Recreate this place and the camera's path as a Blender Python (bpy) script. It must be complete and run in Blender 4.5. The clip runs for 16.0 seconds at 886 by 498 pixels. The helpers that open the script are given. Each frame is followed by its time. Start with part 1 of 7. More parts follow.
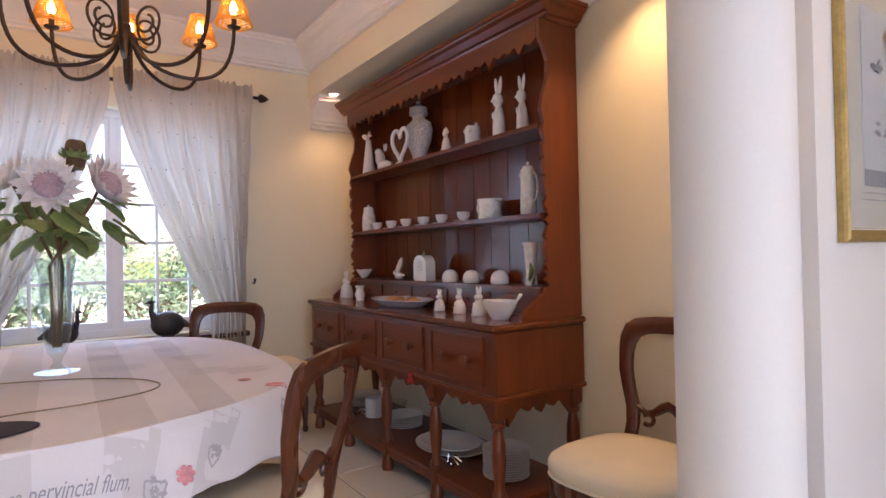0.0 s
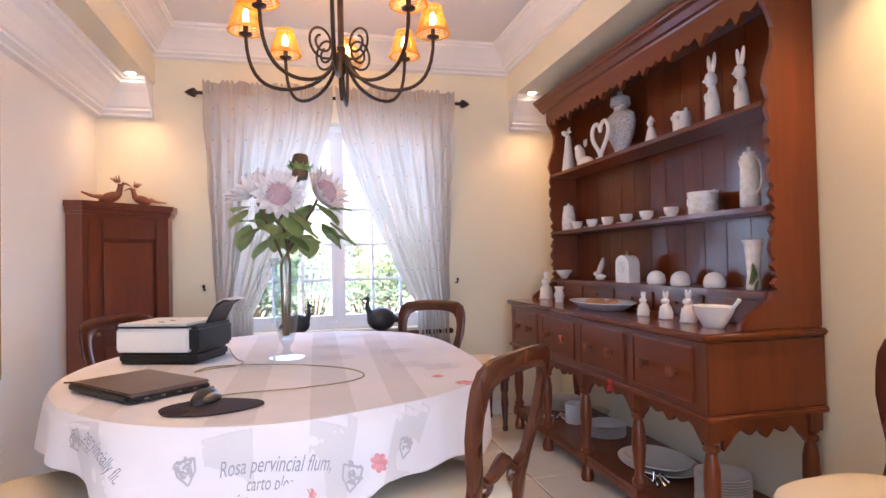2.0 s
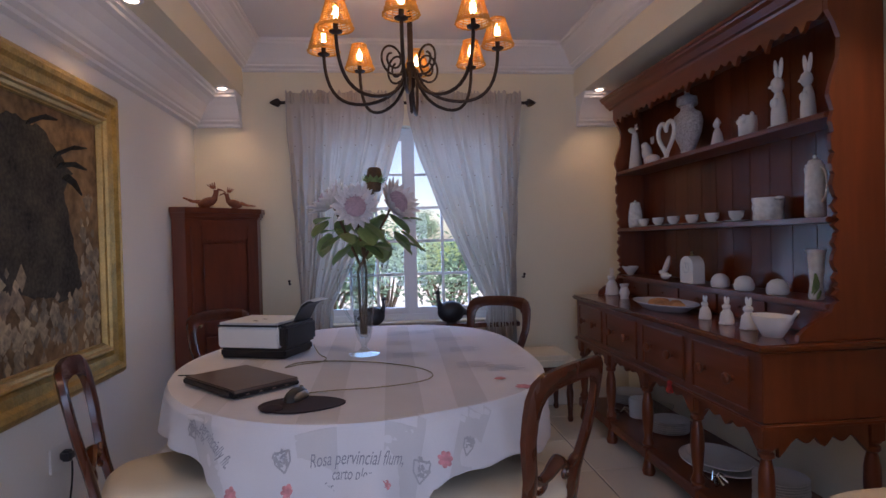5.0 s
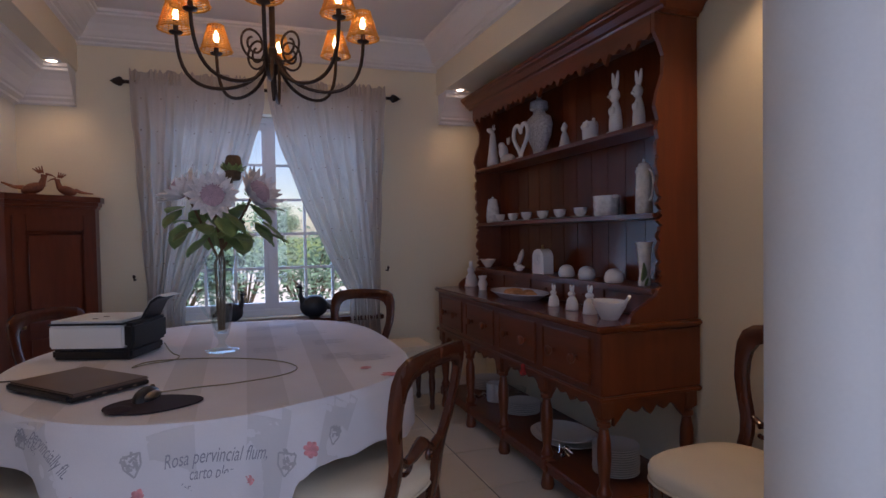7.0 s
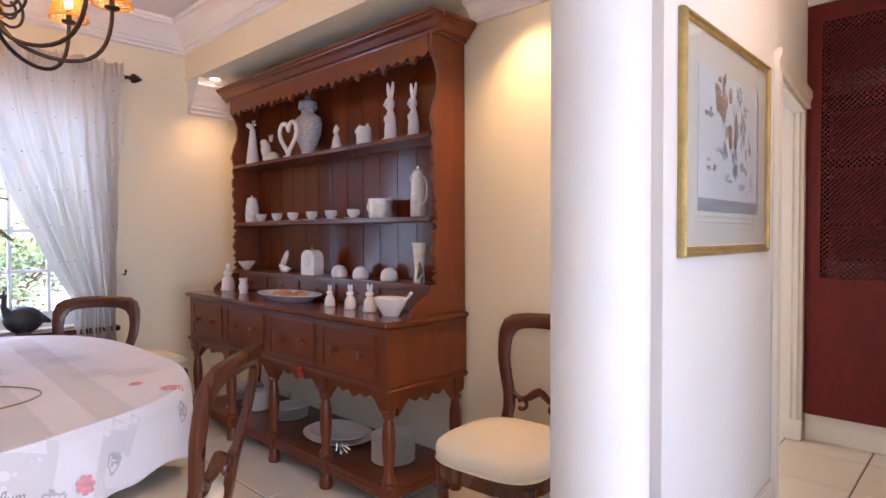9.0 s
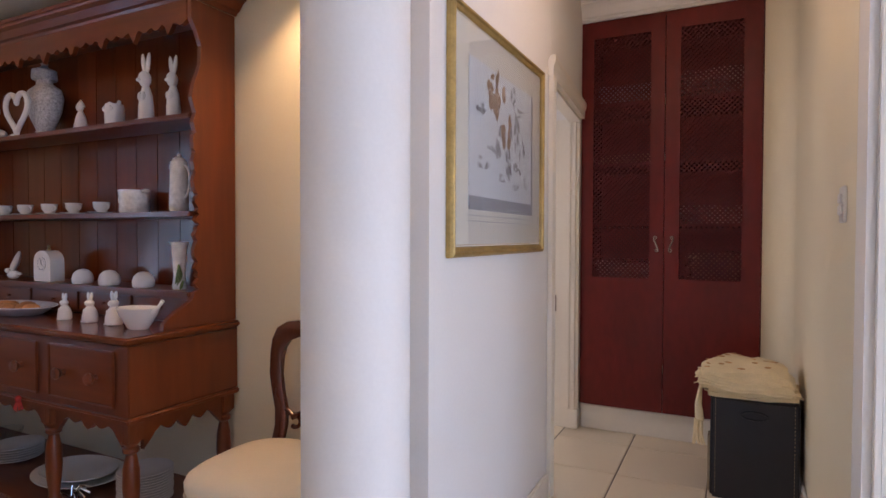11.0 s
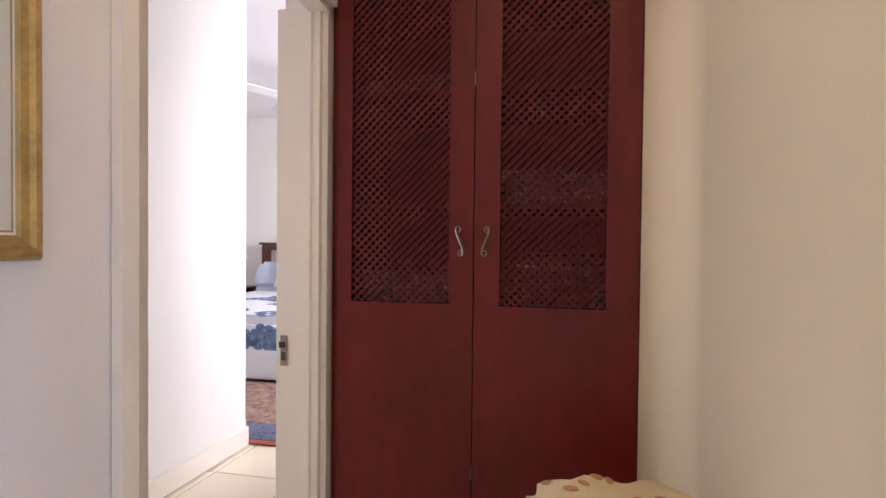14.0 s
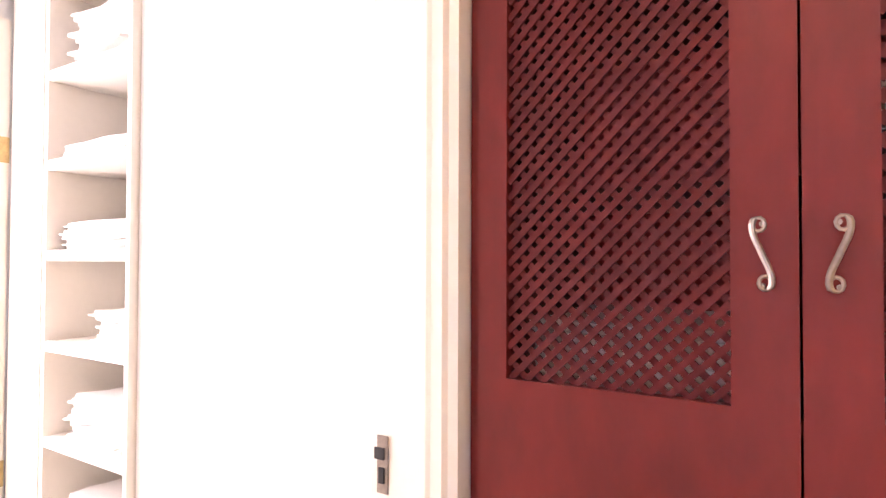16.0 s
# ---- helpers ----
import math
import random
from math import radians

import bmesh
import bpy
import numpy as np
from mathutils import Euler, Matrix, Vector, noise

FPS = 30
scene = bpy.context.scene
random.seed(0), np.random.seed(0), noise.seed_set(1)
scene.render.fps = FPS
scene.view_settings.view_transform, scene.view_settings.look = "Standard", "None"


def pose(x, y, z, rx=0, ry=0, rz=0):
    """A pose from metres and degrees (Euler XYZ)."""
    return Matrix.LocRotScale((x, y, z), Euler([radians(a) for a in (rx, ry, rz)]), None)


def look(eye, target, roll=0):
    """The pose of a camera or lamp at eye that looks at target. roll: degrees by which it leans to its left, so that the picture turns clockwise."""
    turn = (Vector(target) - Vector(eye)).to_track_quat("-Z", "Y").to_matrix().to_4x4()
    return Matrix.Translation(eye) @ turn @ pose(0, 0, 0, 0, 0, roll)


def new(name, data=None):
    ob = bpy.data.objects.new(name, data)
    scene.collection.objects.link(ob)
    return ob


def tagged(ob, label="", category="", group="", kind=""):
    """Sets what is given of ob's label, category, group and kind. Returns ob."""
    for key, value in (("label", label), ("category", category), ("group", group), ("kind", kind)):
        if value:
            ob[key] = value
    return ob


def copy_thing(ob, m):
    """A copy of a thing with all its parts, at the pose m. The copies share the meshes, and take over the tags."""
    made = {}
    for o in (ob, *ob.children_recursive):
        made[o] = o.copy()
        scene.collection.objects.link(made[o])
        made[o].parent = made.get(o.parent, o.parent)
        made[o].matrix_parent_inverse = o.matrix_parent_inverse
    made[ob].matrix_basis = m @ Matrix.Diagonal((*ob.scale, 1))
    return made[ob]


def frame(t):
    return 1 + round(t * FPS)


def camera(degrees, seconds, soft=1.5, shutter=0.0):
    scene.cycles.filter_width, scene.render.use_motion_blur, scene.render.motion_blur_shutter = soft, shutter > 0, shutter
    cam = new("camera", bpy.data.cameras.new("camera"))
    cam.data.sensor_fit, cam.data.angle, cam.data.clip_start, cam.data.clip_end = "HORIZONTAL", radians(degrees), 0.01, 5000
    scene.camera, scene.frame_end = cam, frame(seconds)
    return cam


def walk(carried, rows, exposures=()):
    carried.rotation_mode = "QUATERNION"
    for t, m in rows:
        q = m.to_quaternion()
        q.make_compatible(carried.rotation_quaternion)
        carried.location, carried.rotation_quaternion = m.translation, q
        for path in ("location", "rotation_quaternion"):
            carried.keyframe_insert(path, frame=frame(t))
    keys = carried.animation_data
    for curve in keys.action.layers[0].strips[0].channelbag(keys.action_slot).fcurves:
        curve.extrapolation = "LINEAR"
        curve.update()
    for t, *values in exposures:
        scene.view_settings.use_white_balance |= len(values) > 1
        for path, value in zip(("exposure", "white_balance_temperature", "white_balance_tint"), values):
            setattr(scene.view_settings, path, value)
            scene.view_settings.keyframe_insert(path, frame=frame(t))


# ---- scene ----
cam = camera(74.7, 16.0)
PATH = [
    (0, (1.981, 0.889, 1.194), (3.093, 2.551, 1.215), -1.2),
    (0.5, (1.983, 0.906, 1.202), (2.915, 2.675, 1.224), -1.1),
    (1, (2.0, 0.904, 1.203), (2.77, 2.75, 1.227), -1.2),
    (1.5, (2.011, 0.916, 1.201), (2.638, 2.815, 1.228), -1.3),
    (2, (2.071, 0.926, 1.188), (2.534, 2.871, 1.227), -1.2),
    (2.5, (2.072, 0.932, 1.192), (2.398, 2.905, 1.232), -1.2),
    (3, (2.061, 0.938, 1.183), (2.258, 2.928, 1.227), -1.4),
    (5.5, (2.079, 0.698, 1.337), (2.312, 2.684, 1.293), -1.5),
    (6, (2.079, 0.677, 1.33), (2.439, 2.643, 1.282), -1.4),
    (6.5, (2.077, 0.654, 1.309), (2.587, 2.587, 1.259), -1.3),
    (7, (2.055, 0.709, 1.299), (2.729, 2.592, 1.247), -1.0),
    (7.5, (2.001, 0.785, 1.291), (2.853, 2.594, 1.236), -0.8),
    (8, (1.913, 0.825, 1.3), (2.95, 2.534, 1.247), -0.7),
    (8.5, (1.817, 0.832, 1.29), (3.085, 2.378, 1.24), -0.4),
    (11, (2.108, 0.797, 1.272), (3.898, 1.687, 1.23), 0.2),
    (11.5, (2.323, 0.773, 1.271), (4.178, 1.518, 1.229), 0.3),
    (12, (2.621, 0.767, 1.283), (4.526, 1.374, 1.238), 0.3),
    (12.5, (2.973, 0.738, 1.273), (4.906, 1.249, 1.219), 0.7),
    (13, (3.324, 0.722, 1.275), (5.263, 1.209, 1.218), 0.6),
    (13.5, (3.696, 0.783, 1.273), (5.64, 1.249, 1.219), 0.6),
    (14, (4.034, 0.824, 1.244), (5.979, 1.286, 1.203), 0.6),
    (14.5, (4.362, 0.885, 1.237), (6.302, 1.368, 1.23), 0.7),
    (15, (4.63, 1.03, 1.239), (6.556, 1.565, 1.22), 0.5),
    (15.5, (4.878, 1.097, 1.219), (6.718, 1.88, 1.242), 0.4),
    (16, (5.042, 1.168, 1.22), (6.735, 2.232, 1.26), 0.2),
]
EXPOSURES = [(t, stops, 7900 if t < 1.8 else 7450 if t < 3.5 else 6500 if t < 7.2 else 7250, 31 if t < 15.1 else 40) for t, stops in ((0, 1.5), (0.5, 1.85), (1.5, 2.3), (2.0, 2.1), (3.0, 1.6), (5.0, 0.45), (7.0, 0.1), (7.5, 0.95), (8.0, 1.68), (8.7, 2.0), (10.8, 1.25), (11.5, 1.5), (12.5, 1.72), (13.0, 1.70), (14.0, 1.7), (14.6, 2.0), (15.2, 2.8), (16.0, 3.25))]
walk(cam, [(t, look(eye, target, roll)) for t, eye, target, roll in PATH], EXPOSURES)

# ---- world and daylight ----
world = bpy.data.worlds.new("sky")
scene.world = world
world.use_nodes = True
wn = world.node_tree.nodes
sky = wn.new("ShaderNodeTexSky")
sky.sky_type, sky.sun_disc = "NISHITA", False
sky.sun_elevation, sky.sun_rotation = radians(52), radians(149)
world.node_tree.links.new(sky.outputs[0], wn["Background"].inputs[0])
wn["Background"].inputs[1].default_value = 0.15


def lamp(name, kind, energy, m, color=(1, 1, 1), size=1.0, size_y=None, angle=None, spot=None):
    data = bpy.data.lights.new(name, kind)
    data.energy, data.color = (energy if kind == "SUN" else 0.2 * energy), color
    if kind == "AREA":
        data.shape, data.size, data.size_y = "RECTANGLE", size, size_y or size
    elif kind == "SUN":
        data.angle = radians(angle)
    else:
        data.shadow_soft_size = size
    if spot:
        data.spot_size, data.spot_blend = radians(spot), 0.8
    ob = new(name, data)
    ob.matrix_world = m
    return ob


lamp("sun", "SUN", 5.0, look((0, 0, 0), (-0.45, 0.75, -1.1)), (1, 0.95, 0.87), angle=0.5)
# sky light in the openings
lamp("daylight_window", "AREA", 82, look((2.31, 5.50, 1.45), (2.31, 4.0, 1.0)), (0.28, 0.56, 1.0), 1.3, 1.4)
lamp("daylight_french_door", "AREA", 38, look((4.28, -0.45, 1.15), (2.0, 0.6, 1.1)), (0.52, 0.73, 1.0), 1.5, 2.0)
lamp("daylight_terrace", "AREA", 132, look((2.0, -2.45, 1.05), (3.0, 3.0, 0.45)), (0.29, 0.57, 1.0), 2.2, 1.7)
lamp("daylight_bedroom", "AREA", 260, look((9.1, 0.62, 1.6), (8.2, 4.0, 1.1)), (0.74, 0.87, 1.0), 2.2, 1.3)
# fill light added in the lobby's end doorway, no source seen there
lamp("lobby_fill", "AREA", 26, look((5.42, 3.55, 1.25), (5.45, 2.0, 1.2)), (0.86, 0.93, 1.0), 0.8, 1.6)


# ---- materials ----
def material(name, color, rough=0.5, metal=0.0, vary=0.12, scale=6.0, fine=60.0, bump=0.05, stretch=(1, 1, 1), coat=0.0, island=0.0, piece=0.0, trans=0.0, spec=0.5):
    m = bpy.data.materials.new(name)
    m.use_nodes = True
    nt = m.node_tree
    b = nt.nodes["Principled BSDF"]
    b.inputs["Roughness"].default_value = rough
    b.inputs["Metallic"].default_value = metal
    b.inputs["Coat Weight"].default_value = coat
    b.inputs["Coat Roughness"].default_value = 0.12
    b.inputs["Specular IOR Level"].default_value = spec
    b.inputs["Transmission Weight"].default_value = trans
    tc = nt.nodes.new("ShaderNodeTexCoord")
    mp = nt.nodes.new("ShaderNodeMapping")
    mp.inputs["Scale"].default_value = stretch
    nt.links.new(tc.outputs["Object"], mp.inputs[0])
    n1 = nt.nodes.new("ShaderNodeTexNoise")
    n1.inputs["Scale"].default_value, n1.inputs["Detail"].default_value = scale, 4
    n2 = nt.nodes.new("ShaderNodeTexNoise")
    n2.inputs["Scale"].default_value, n2.inputs["Detail"].default_value = fine, 3
    for n in (n1, n2):
        nt.links.new(mp.outputs[0], n.inputs["Vector"])
    mix = nt.nodes.new("ShaderNodeMath")
    mix.operation = "MULTIPLY_ADD"
    mix.inputs[1].default_value = 0.4
    nt.links.new(n2.outputs[0], mix.inputs[0])
    half = nt.nodes.new("ShaderNodeMath")
    half.operation = "MULTIPLY"
    half.inputs[1].default_value = 0.6
    nt.links.new(n1.outputs[0], half.inputs[0])
    nt.links.new(half.outputs[0], mix.inputs[2])
    rng = nt.nodes.new("ShaderNodeMapRange")
    rng.inputs[1].default_value, rng.inputs[2].default_value = 0.3, 0.7
    rng.inputs[3].default_value, rng.inputs[4].default_value = 1 - vary, 1 + vary
    nt.links.new(mix.outputs[0], rng.inputs[0])
    hsv = nt.nodes.new("ShaderNodeHueSaturation")
    hsv.inputs["Color"].default_value = (*color, 1)
    value = rng.outputs[0]
    if island or piece:
        src = nt.nodes.new("ShaderNodeObjectInfo" if piece else "ShaderNodeNewGeometry")
        r2 = nt.nodes.new("ShaderNodeMapRange")
        a = piece or island
        r2.inputs[3].default_value, r2.inputs[4].default_value = 1 - a, 1 + a
        nt.links.new(src.outputs["Random" if piece else "Random Per Island"], r2.inputs[0])
        mu = nt.nodes.new("ShaderNodeMath")
        mu.operation = "MULTIPLY"
        nt.links.new(value, mu.inputs[0])
        nt.links.new(r2.outputs[0], mu.inputs[1])
        value = mu.outputs[0]
    nt.links.new(value, hsv.inputs["Value"])
    nt.links.new(hsv.outputs[0], b.inputs["Base Color"])
    rr = nt.nodes.new("ShaderNodeMapRange")
    rr.inputs[3].default_value, rr.inputs[4].default_value = max(rough - 0.07, 0.02), min(rough + 0.07, 1)
    nt.links.new(n1.outputs[0], rr.inputs[0])
    nt.links.new(rr.outputs[0], b.inputs["Roughness"])
    if bump:
        bp = nt.nodes.new("ShaderNodeBump")
        bp.inputs["Strength"].default_value, bp.inputs["Distance"].default_value = bump, 0.01
        nt.links.new(mix.outputs[0], bp.inputs["Height"])
        nt.links.new(bp.outputs[0], b.inputs["Normal"])
    return m


def glowing(name, color, strength):
    m = bpy.data.materials.new(name)
    m.use_nodes = True
    b = m.node_tree.nodes["Principled BSDF"]
    b.inputs["Base Color"].default_value = (*color, 1)
    b.inputs["Emission Color"].default_value = (*color, 1)
    b.inputs["Emission Strength"].default_value = strength
    return m


def cloth(name, color, pass_light, clear=0.0, scale=300):
    m = material(name, color, 0.95, vary=0.06, scale=4, fine=scale, bump=0.08, spec=0.1)
    nt = m.node_tree
    b, out = nt.nodes["Principled BSDF"], nt.nodes["Material Output"]
    tr = nt.nodes.new("ShaderNodeBsdfTranslucent")
    tr.inputs[0].default_value = (*color, 1)
    mx = nt.nodes.new("ShaderNodeMixShader")
    mx.inputs[0].default_value = pass_light
    nt.links.new(b.outputs[0], mx.inputs[1])
    nt.links.new(tr.outputs[0], mx.inputs[2])
    last = mx
    if clear:
        tp = nt.nodes.new("ShaderNodeBsdfTransparent")
        last = nt.nodes.new("ShaderNodeMixShader")
        last.inputs[0].default_value = clear
        nt.links.new(mx.outputs[0], last.inputs[1])
        nt.links.new(tp.outputs[0], last.inputs[2])
    nt.links.new(last.outputs[0], out.inputs[0])
    return m


def clear_glass(name, tint=(0.96, 0.98, 0.98), gloss=0.6, sheen=0.035):
    m = bpy.data.materials.new(name)
    m.use_nodes = True
    nt = m.node_tree
    g, t = nt.nodes.new("ShaderNodeBsdfGlossy"), nt.nodes.new("ShaderNodeBsdfTransparent")
    t.inputs[0].default_value = (*tint, 1)
    g.inputs["Roughness"].default_value = 0.02
    lw = nt.nodes.new("ShaderNodeLayerWeight")
    lw.inputs[0].default_value = 0.5
    pw = nt.nodes.new("ShaderNodeMath")
    pw.operation, pw.inputs[1].default_value = "POWER", 4.0
    rg = nt.nodes.new("ShaderNodeMapRange")
    rg.inputs[3].default_value, rg.inputs[4].default_value = sheen, gloss
    nt.links.new(lw.outputs["Facing"], pw.inputs[0])
    nt.links.new(pw.outputs[0], rg.inputs[0])
    mx = nt.nodes.new("ShaderNodeMixShader")
    nt.links.new(rg.outputs[0], mx.inputs[0])
    nt.links.new(t.outputs[0], mx.inputs[1])
    nt.links.new(g.outputs[0], mx.inputs[2])
    nt.links.new(mx.outputs[0], nt.nodes["Material Output"].inputs[0])
    return m


CREAM = material("cream_wall_paint", (0.81, 0.73, 0.55), 0.7, vary=0.03, scale=2, fine=90, bump=0.03)
WHITE_WALL = material("white_wall_paint", (0.80, 0.78, 0.74), 0.7, vary=0.03, scale=2, fine=90, bump=0.03)
CEILING = material("ceiling_paint", (0.80, 0.78, 0.78), 0.8, vary=0.02, scale=2, fine=60, bump=0.02)
PLASTER = material("moulded_plaster", (0.82, 0.80, 0.78), 0.6, vary=0.03, scale=3, fine=50, bump=0.02)
GLOSS_WHITE = material("white_gloss_paint", (0.80, 0.75, 0.66), 0.35, vary=0.03, scale=4, fine=40, bump=0.02)
DOOR_WHITE = material("white_door_paint", (0.82, 0.82, 0.84), 0.35, vary=0.03, scale=4, fine=40, bump=0.02)
TILE = material("ceramic_floor_tile", (0.75, 0.65, 0.50), 0.30, vary=0.02, scale=5, fine=35, bump=0.03, piece=0.05)
GROUT = material("grey_grout", (0.22, 0.19, 0.16), 0.9, vary=0.15, scale=8, fine=80, bump=0.1)
CHERRY = material("stained_cherry", (0.165, 0.036, 0.010), 0.36, vary=0.30, scale=5, fine=30, bump=0.03, stretch=(1, 1, 0.12), coat=0.18, spec=0.35)
CHERRY_H = material("stained_cherry_lengthways", (0.160, 0.034, 0.009), 0.30, vary=0.30, scale=5, fine=30, bump=0.03, stretch=(1, 0.12, 1), coat=0.15, spec=0.30)
CHERRY_BOARD = material("stained_back_board", (0.140, 0.030, 0.008), 0.14, vary=0.25, scale=5, fine=26, bump=0.02, stretch=(1, 1, 0.1), coat=0.0, piece=0.12, spec=0.22)
CHERRY_TOP = material("polished_cherry_top", (0.150, 0.032, 0.008), 0.20, vary=0.32, scale=5, fine=30, bump=0.02, stretch=(1, 0.12, 1), coat=0.35, spec=0.4)
DARK_WOOD = material("dark_polished_mahogany", (0.078, 0.018, 0.007), 0.26, vary=0.35, scale=6, fine=40, bump=0.02, stretch=(1, 1, 0.2), coat=0.30, spec=0.4)
MAHOGANY = material("deep_mahogany", (0.15, 0.033, 0.012), 0.35, vary=0.30, scale=5, fine=30, bump=0.03, stretch=(1, 1, 0.15), coat=0.2)
# the cupboard's red, darkened so the lattice carries its shade in the colour
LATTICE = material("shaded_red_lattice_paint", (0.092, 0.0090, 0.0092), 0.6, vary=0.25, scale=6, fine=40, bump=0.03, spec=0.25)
RED_WOOD = material("red_mahogany_paint", (0.138, 0.0108, 0.0080), 0.42, vary=0.34, scale=3.0, fine=26, bump=0.03, stretch=(1, 1, 0.45), spec=0.32)
UPHOLSTERY = material("cream_upholstery", (0.74, 0.64, 0.48), 0.9, vary=0.05, scale=5, fine=220, bump=0.08, spec=0.2)
IRON = material("bronzed_wrought_iron", (0.050, 0.034, 0.026), 0.45, 0.7, vary=0.3, scale=20, fine=120, bump=0.1)
BRASS = material("aged_brass", (0.45, 0.32, 0.15), 0.35, 0.9, vary=0.25, scale=30, fine=150, bump=0.05)
PEWTER = material("pewter", (0.30, 0.25, 0.21), 0.35, 0.9, vary=0.2, scale=30, fine=150, bump=0.05)
GOLD = material("gilded_frame", (0.44, 0.29, 0.10), 0.42, 0.5, vary=0.3, scale=14, fine=90, bump=0.25)
GOLD_DARK = material("antique_gilding", (0.42, 0.265, 0.070), 0.40, 0.55, vary=0.4, scale=14, fine=90, bump=0.4)
CHINA = material("white_china", (0.80, 0.77, 0.73), 0.18, vary=0.03, scale=10, fine=60, bump=0.01)
BISQUE = material("matt_white_ceramic", (0.80, 0.77, 0.74), 0.55, vary=0.05, scale=12, fine=80, bump=0.05)
BLACK = material("black_plastic", (0.012, 0.012, 0.014), 0.45, vary=0.2, scale=20, fine=200, bump=0.03)
GREY_METAL = material("grey_brushed_lid", (0.20, 0.15, 0.13), 0.40, 0.5, vary=0.08, scale=6, fine=200, bump=0.02)
WHITE_PLASTIC = material("white_plastic", (0.78, 0.77, 0.74), 0.4, vary=0.03, scale=6, fine=150, bump=0.02)
PAD = material("dark_mouse_mat", (0.026, 0.013, 0.017), 0.85, vary=0.2, scale=20, fine=300, bump=0.08)
LEATHER = material("black_stitched_leather", (0.014, 0.014, 0.022), 0.5, vary=0.25, scale=12, fine=160, bump=0.15)
TOWEL = material("cream_towelling", (0.84, 0.71, 0.47), 0.95, vary=0.14, scale=9, fine=180, bump=0.5, spec=0.1)
BEIGE = material("beige_fabric", (0.42, 0.33, 0.22), 0.9, vary=0.1, scale=10, fine=150, bump=0.2)
LINEN = material("folded_white_linen", (0.80, 0.77, 0.72), 0.9, vary=0.06, scale=9, fine=160, bump=0.25, spec=0.1)
LINEN_BLUE = material("folded_blue_linen", (0.48, 0.54, 0.66), 0.9, vary=0.12, scale=9, fine=160, bump=0.25, spec=0.1)
TABLECLOTH = cloth("white_tablecloth", (0.76, 0.74, 0.76), 0.05)
CLOTH_GREY = cloth("grey_cloth_stripe", (0.665, 0.645, 0.655), 0.05)
SHEER = cloth("sheer_curtain", (0.58, 0.51, 0.445), 0.27, 0.06)
SHEER_SPOT = material("embroidered_spot", (0.36, 0.29, 0.24), 0.8)
INK = material("grey_print", (0.33, 0.33, 0.37), 0.9)
PALE_INK = material("pale_grey_print", (0.46, 0.45, 0.47), 0.9)
ROSE = material("rose_print", (0.72, 0.30, 0.32), 0.9, vary=0.3, scale=30)
STEM = material("woody_stem", (0.13, 0.070, 0.030), 0.7, vary=0.3, scale=30)
LEAF = material("protea_leaf", (0.185, 0.265, 0.090), 0.5, vary=0.25, scale=12, island=0.3)
PETAL = material("protea_petal", (0.86, 0.80, 0.79), 0.6, vary=0.1, scale=12, island=0.12)
PETAL_CORE = material("protea_heart", (0.60, 0.42, 0.46), 0.7, vary=0.15, scale=30, island=0.15)
GLASS = clear_glass("clear_glass")
VASE_GLASS = clear_glass("thick_vase_glass", (0.90, 0.94, 0.94), 0.8, 0.09)
WICKER = cloth("amber_wicker", (0.76, 0.46, 0.14), 0.45)
BULB = glowing("lit_bulb", (1.0, 0.72, 0.34), 26)
SPOT_GLOW = glowing("lit_downlight", (1.0, 0.80, 0.55), 7)
GRASS = material("lawn", (0.16, 0.24, 0.06), 0.9, vary=0.3, scale=1.5, fine=40, bump=0.5)
HEDGE = material("garden_leaves", (0.12, 0.22, 0.14), 0.6, vary=0.3, scale=3, island=0.45)
TRUNK = material("garden_bark", (0.10, 0.075, 0.05), 0.9, vary=0.3, scale=10, bump=0.5)
STONE = material("pale_paving", (0.66, 0.64, 0.58), 0.8, vary=0.15, scale=4, fine=40, bump=0.2)
HEN = material("dark_speckled_ceramic", (0.020, 0.020, 0.024), 0.4, vary=0.5, scale=60, fine=160, bump=0.1)


# ---- building helpers ----
ORIGIN = {}


def thing(name, at, label, category, group=""):
    ob = new(name)
    ob.location = at
    ORIGIN[ob] = Vector(at)
    return tagged(ob, label, category, group)


def mesh_of(bm, name, smooth):
    bmesh.ops.recalc_face_normals(bm, faces=bm.faces)
    me = bpy.data.meshes.new(name)
    bm.to_mesh(me)
    bm.free()
    if smooth:
        me.polygons.foreach_set("use_smooth", [True] * len(me.polygons))
        me.set_sharp_from_angle(angle=radians(38))
    return me


def part(name, bm, mat, parent, label="", smooth=True):
    org = ORIGIN[parent]
    bmesh.ops.translate(bm, verts=bm.verts, vec=-org)
    me = mesh_of(bm, name, smooth)
    me.materials.append(mat)
    ob = new(name, me)
    ob.parent = parent
    ORIGIN[ob] = org
    return tagged(ob, label)


def solid(name, bm, mat, label, category="", kind="", group="", smooth=True):
    """One top-level mesh, with its origin at its own base."""
    xs = [v.co for v in bm.verts]
    lo = Vector([min(c[i] for c in xs) for i in range(3)])
    hi = Vector([max(c[i] for c in xs) for i in range(3)])
    org = Vector(((lo.x + hi.x) / 2, (lo.y + hi.y) / 2, lo.z))
    bmesh.ops.translate(bm, verts=bm.verts, vec=-org)
    me = mesh_of(bm, name, smooth)
    me.materials.append(mat)
    ob = new(name, me)
    ob.location = org
    ORIGIN[ob] = org
    return tagged(ob, label, category, group, kind)


def B():
    return bmesh.new()


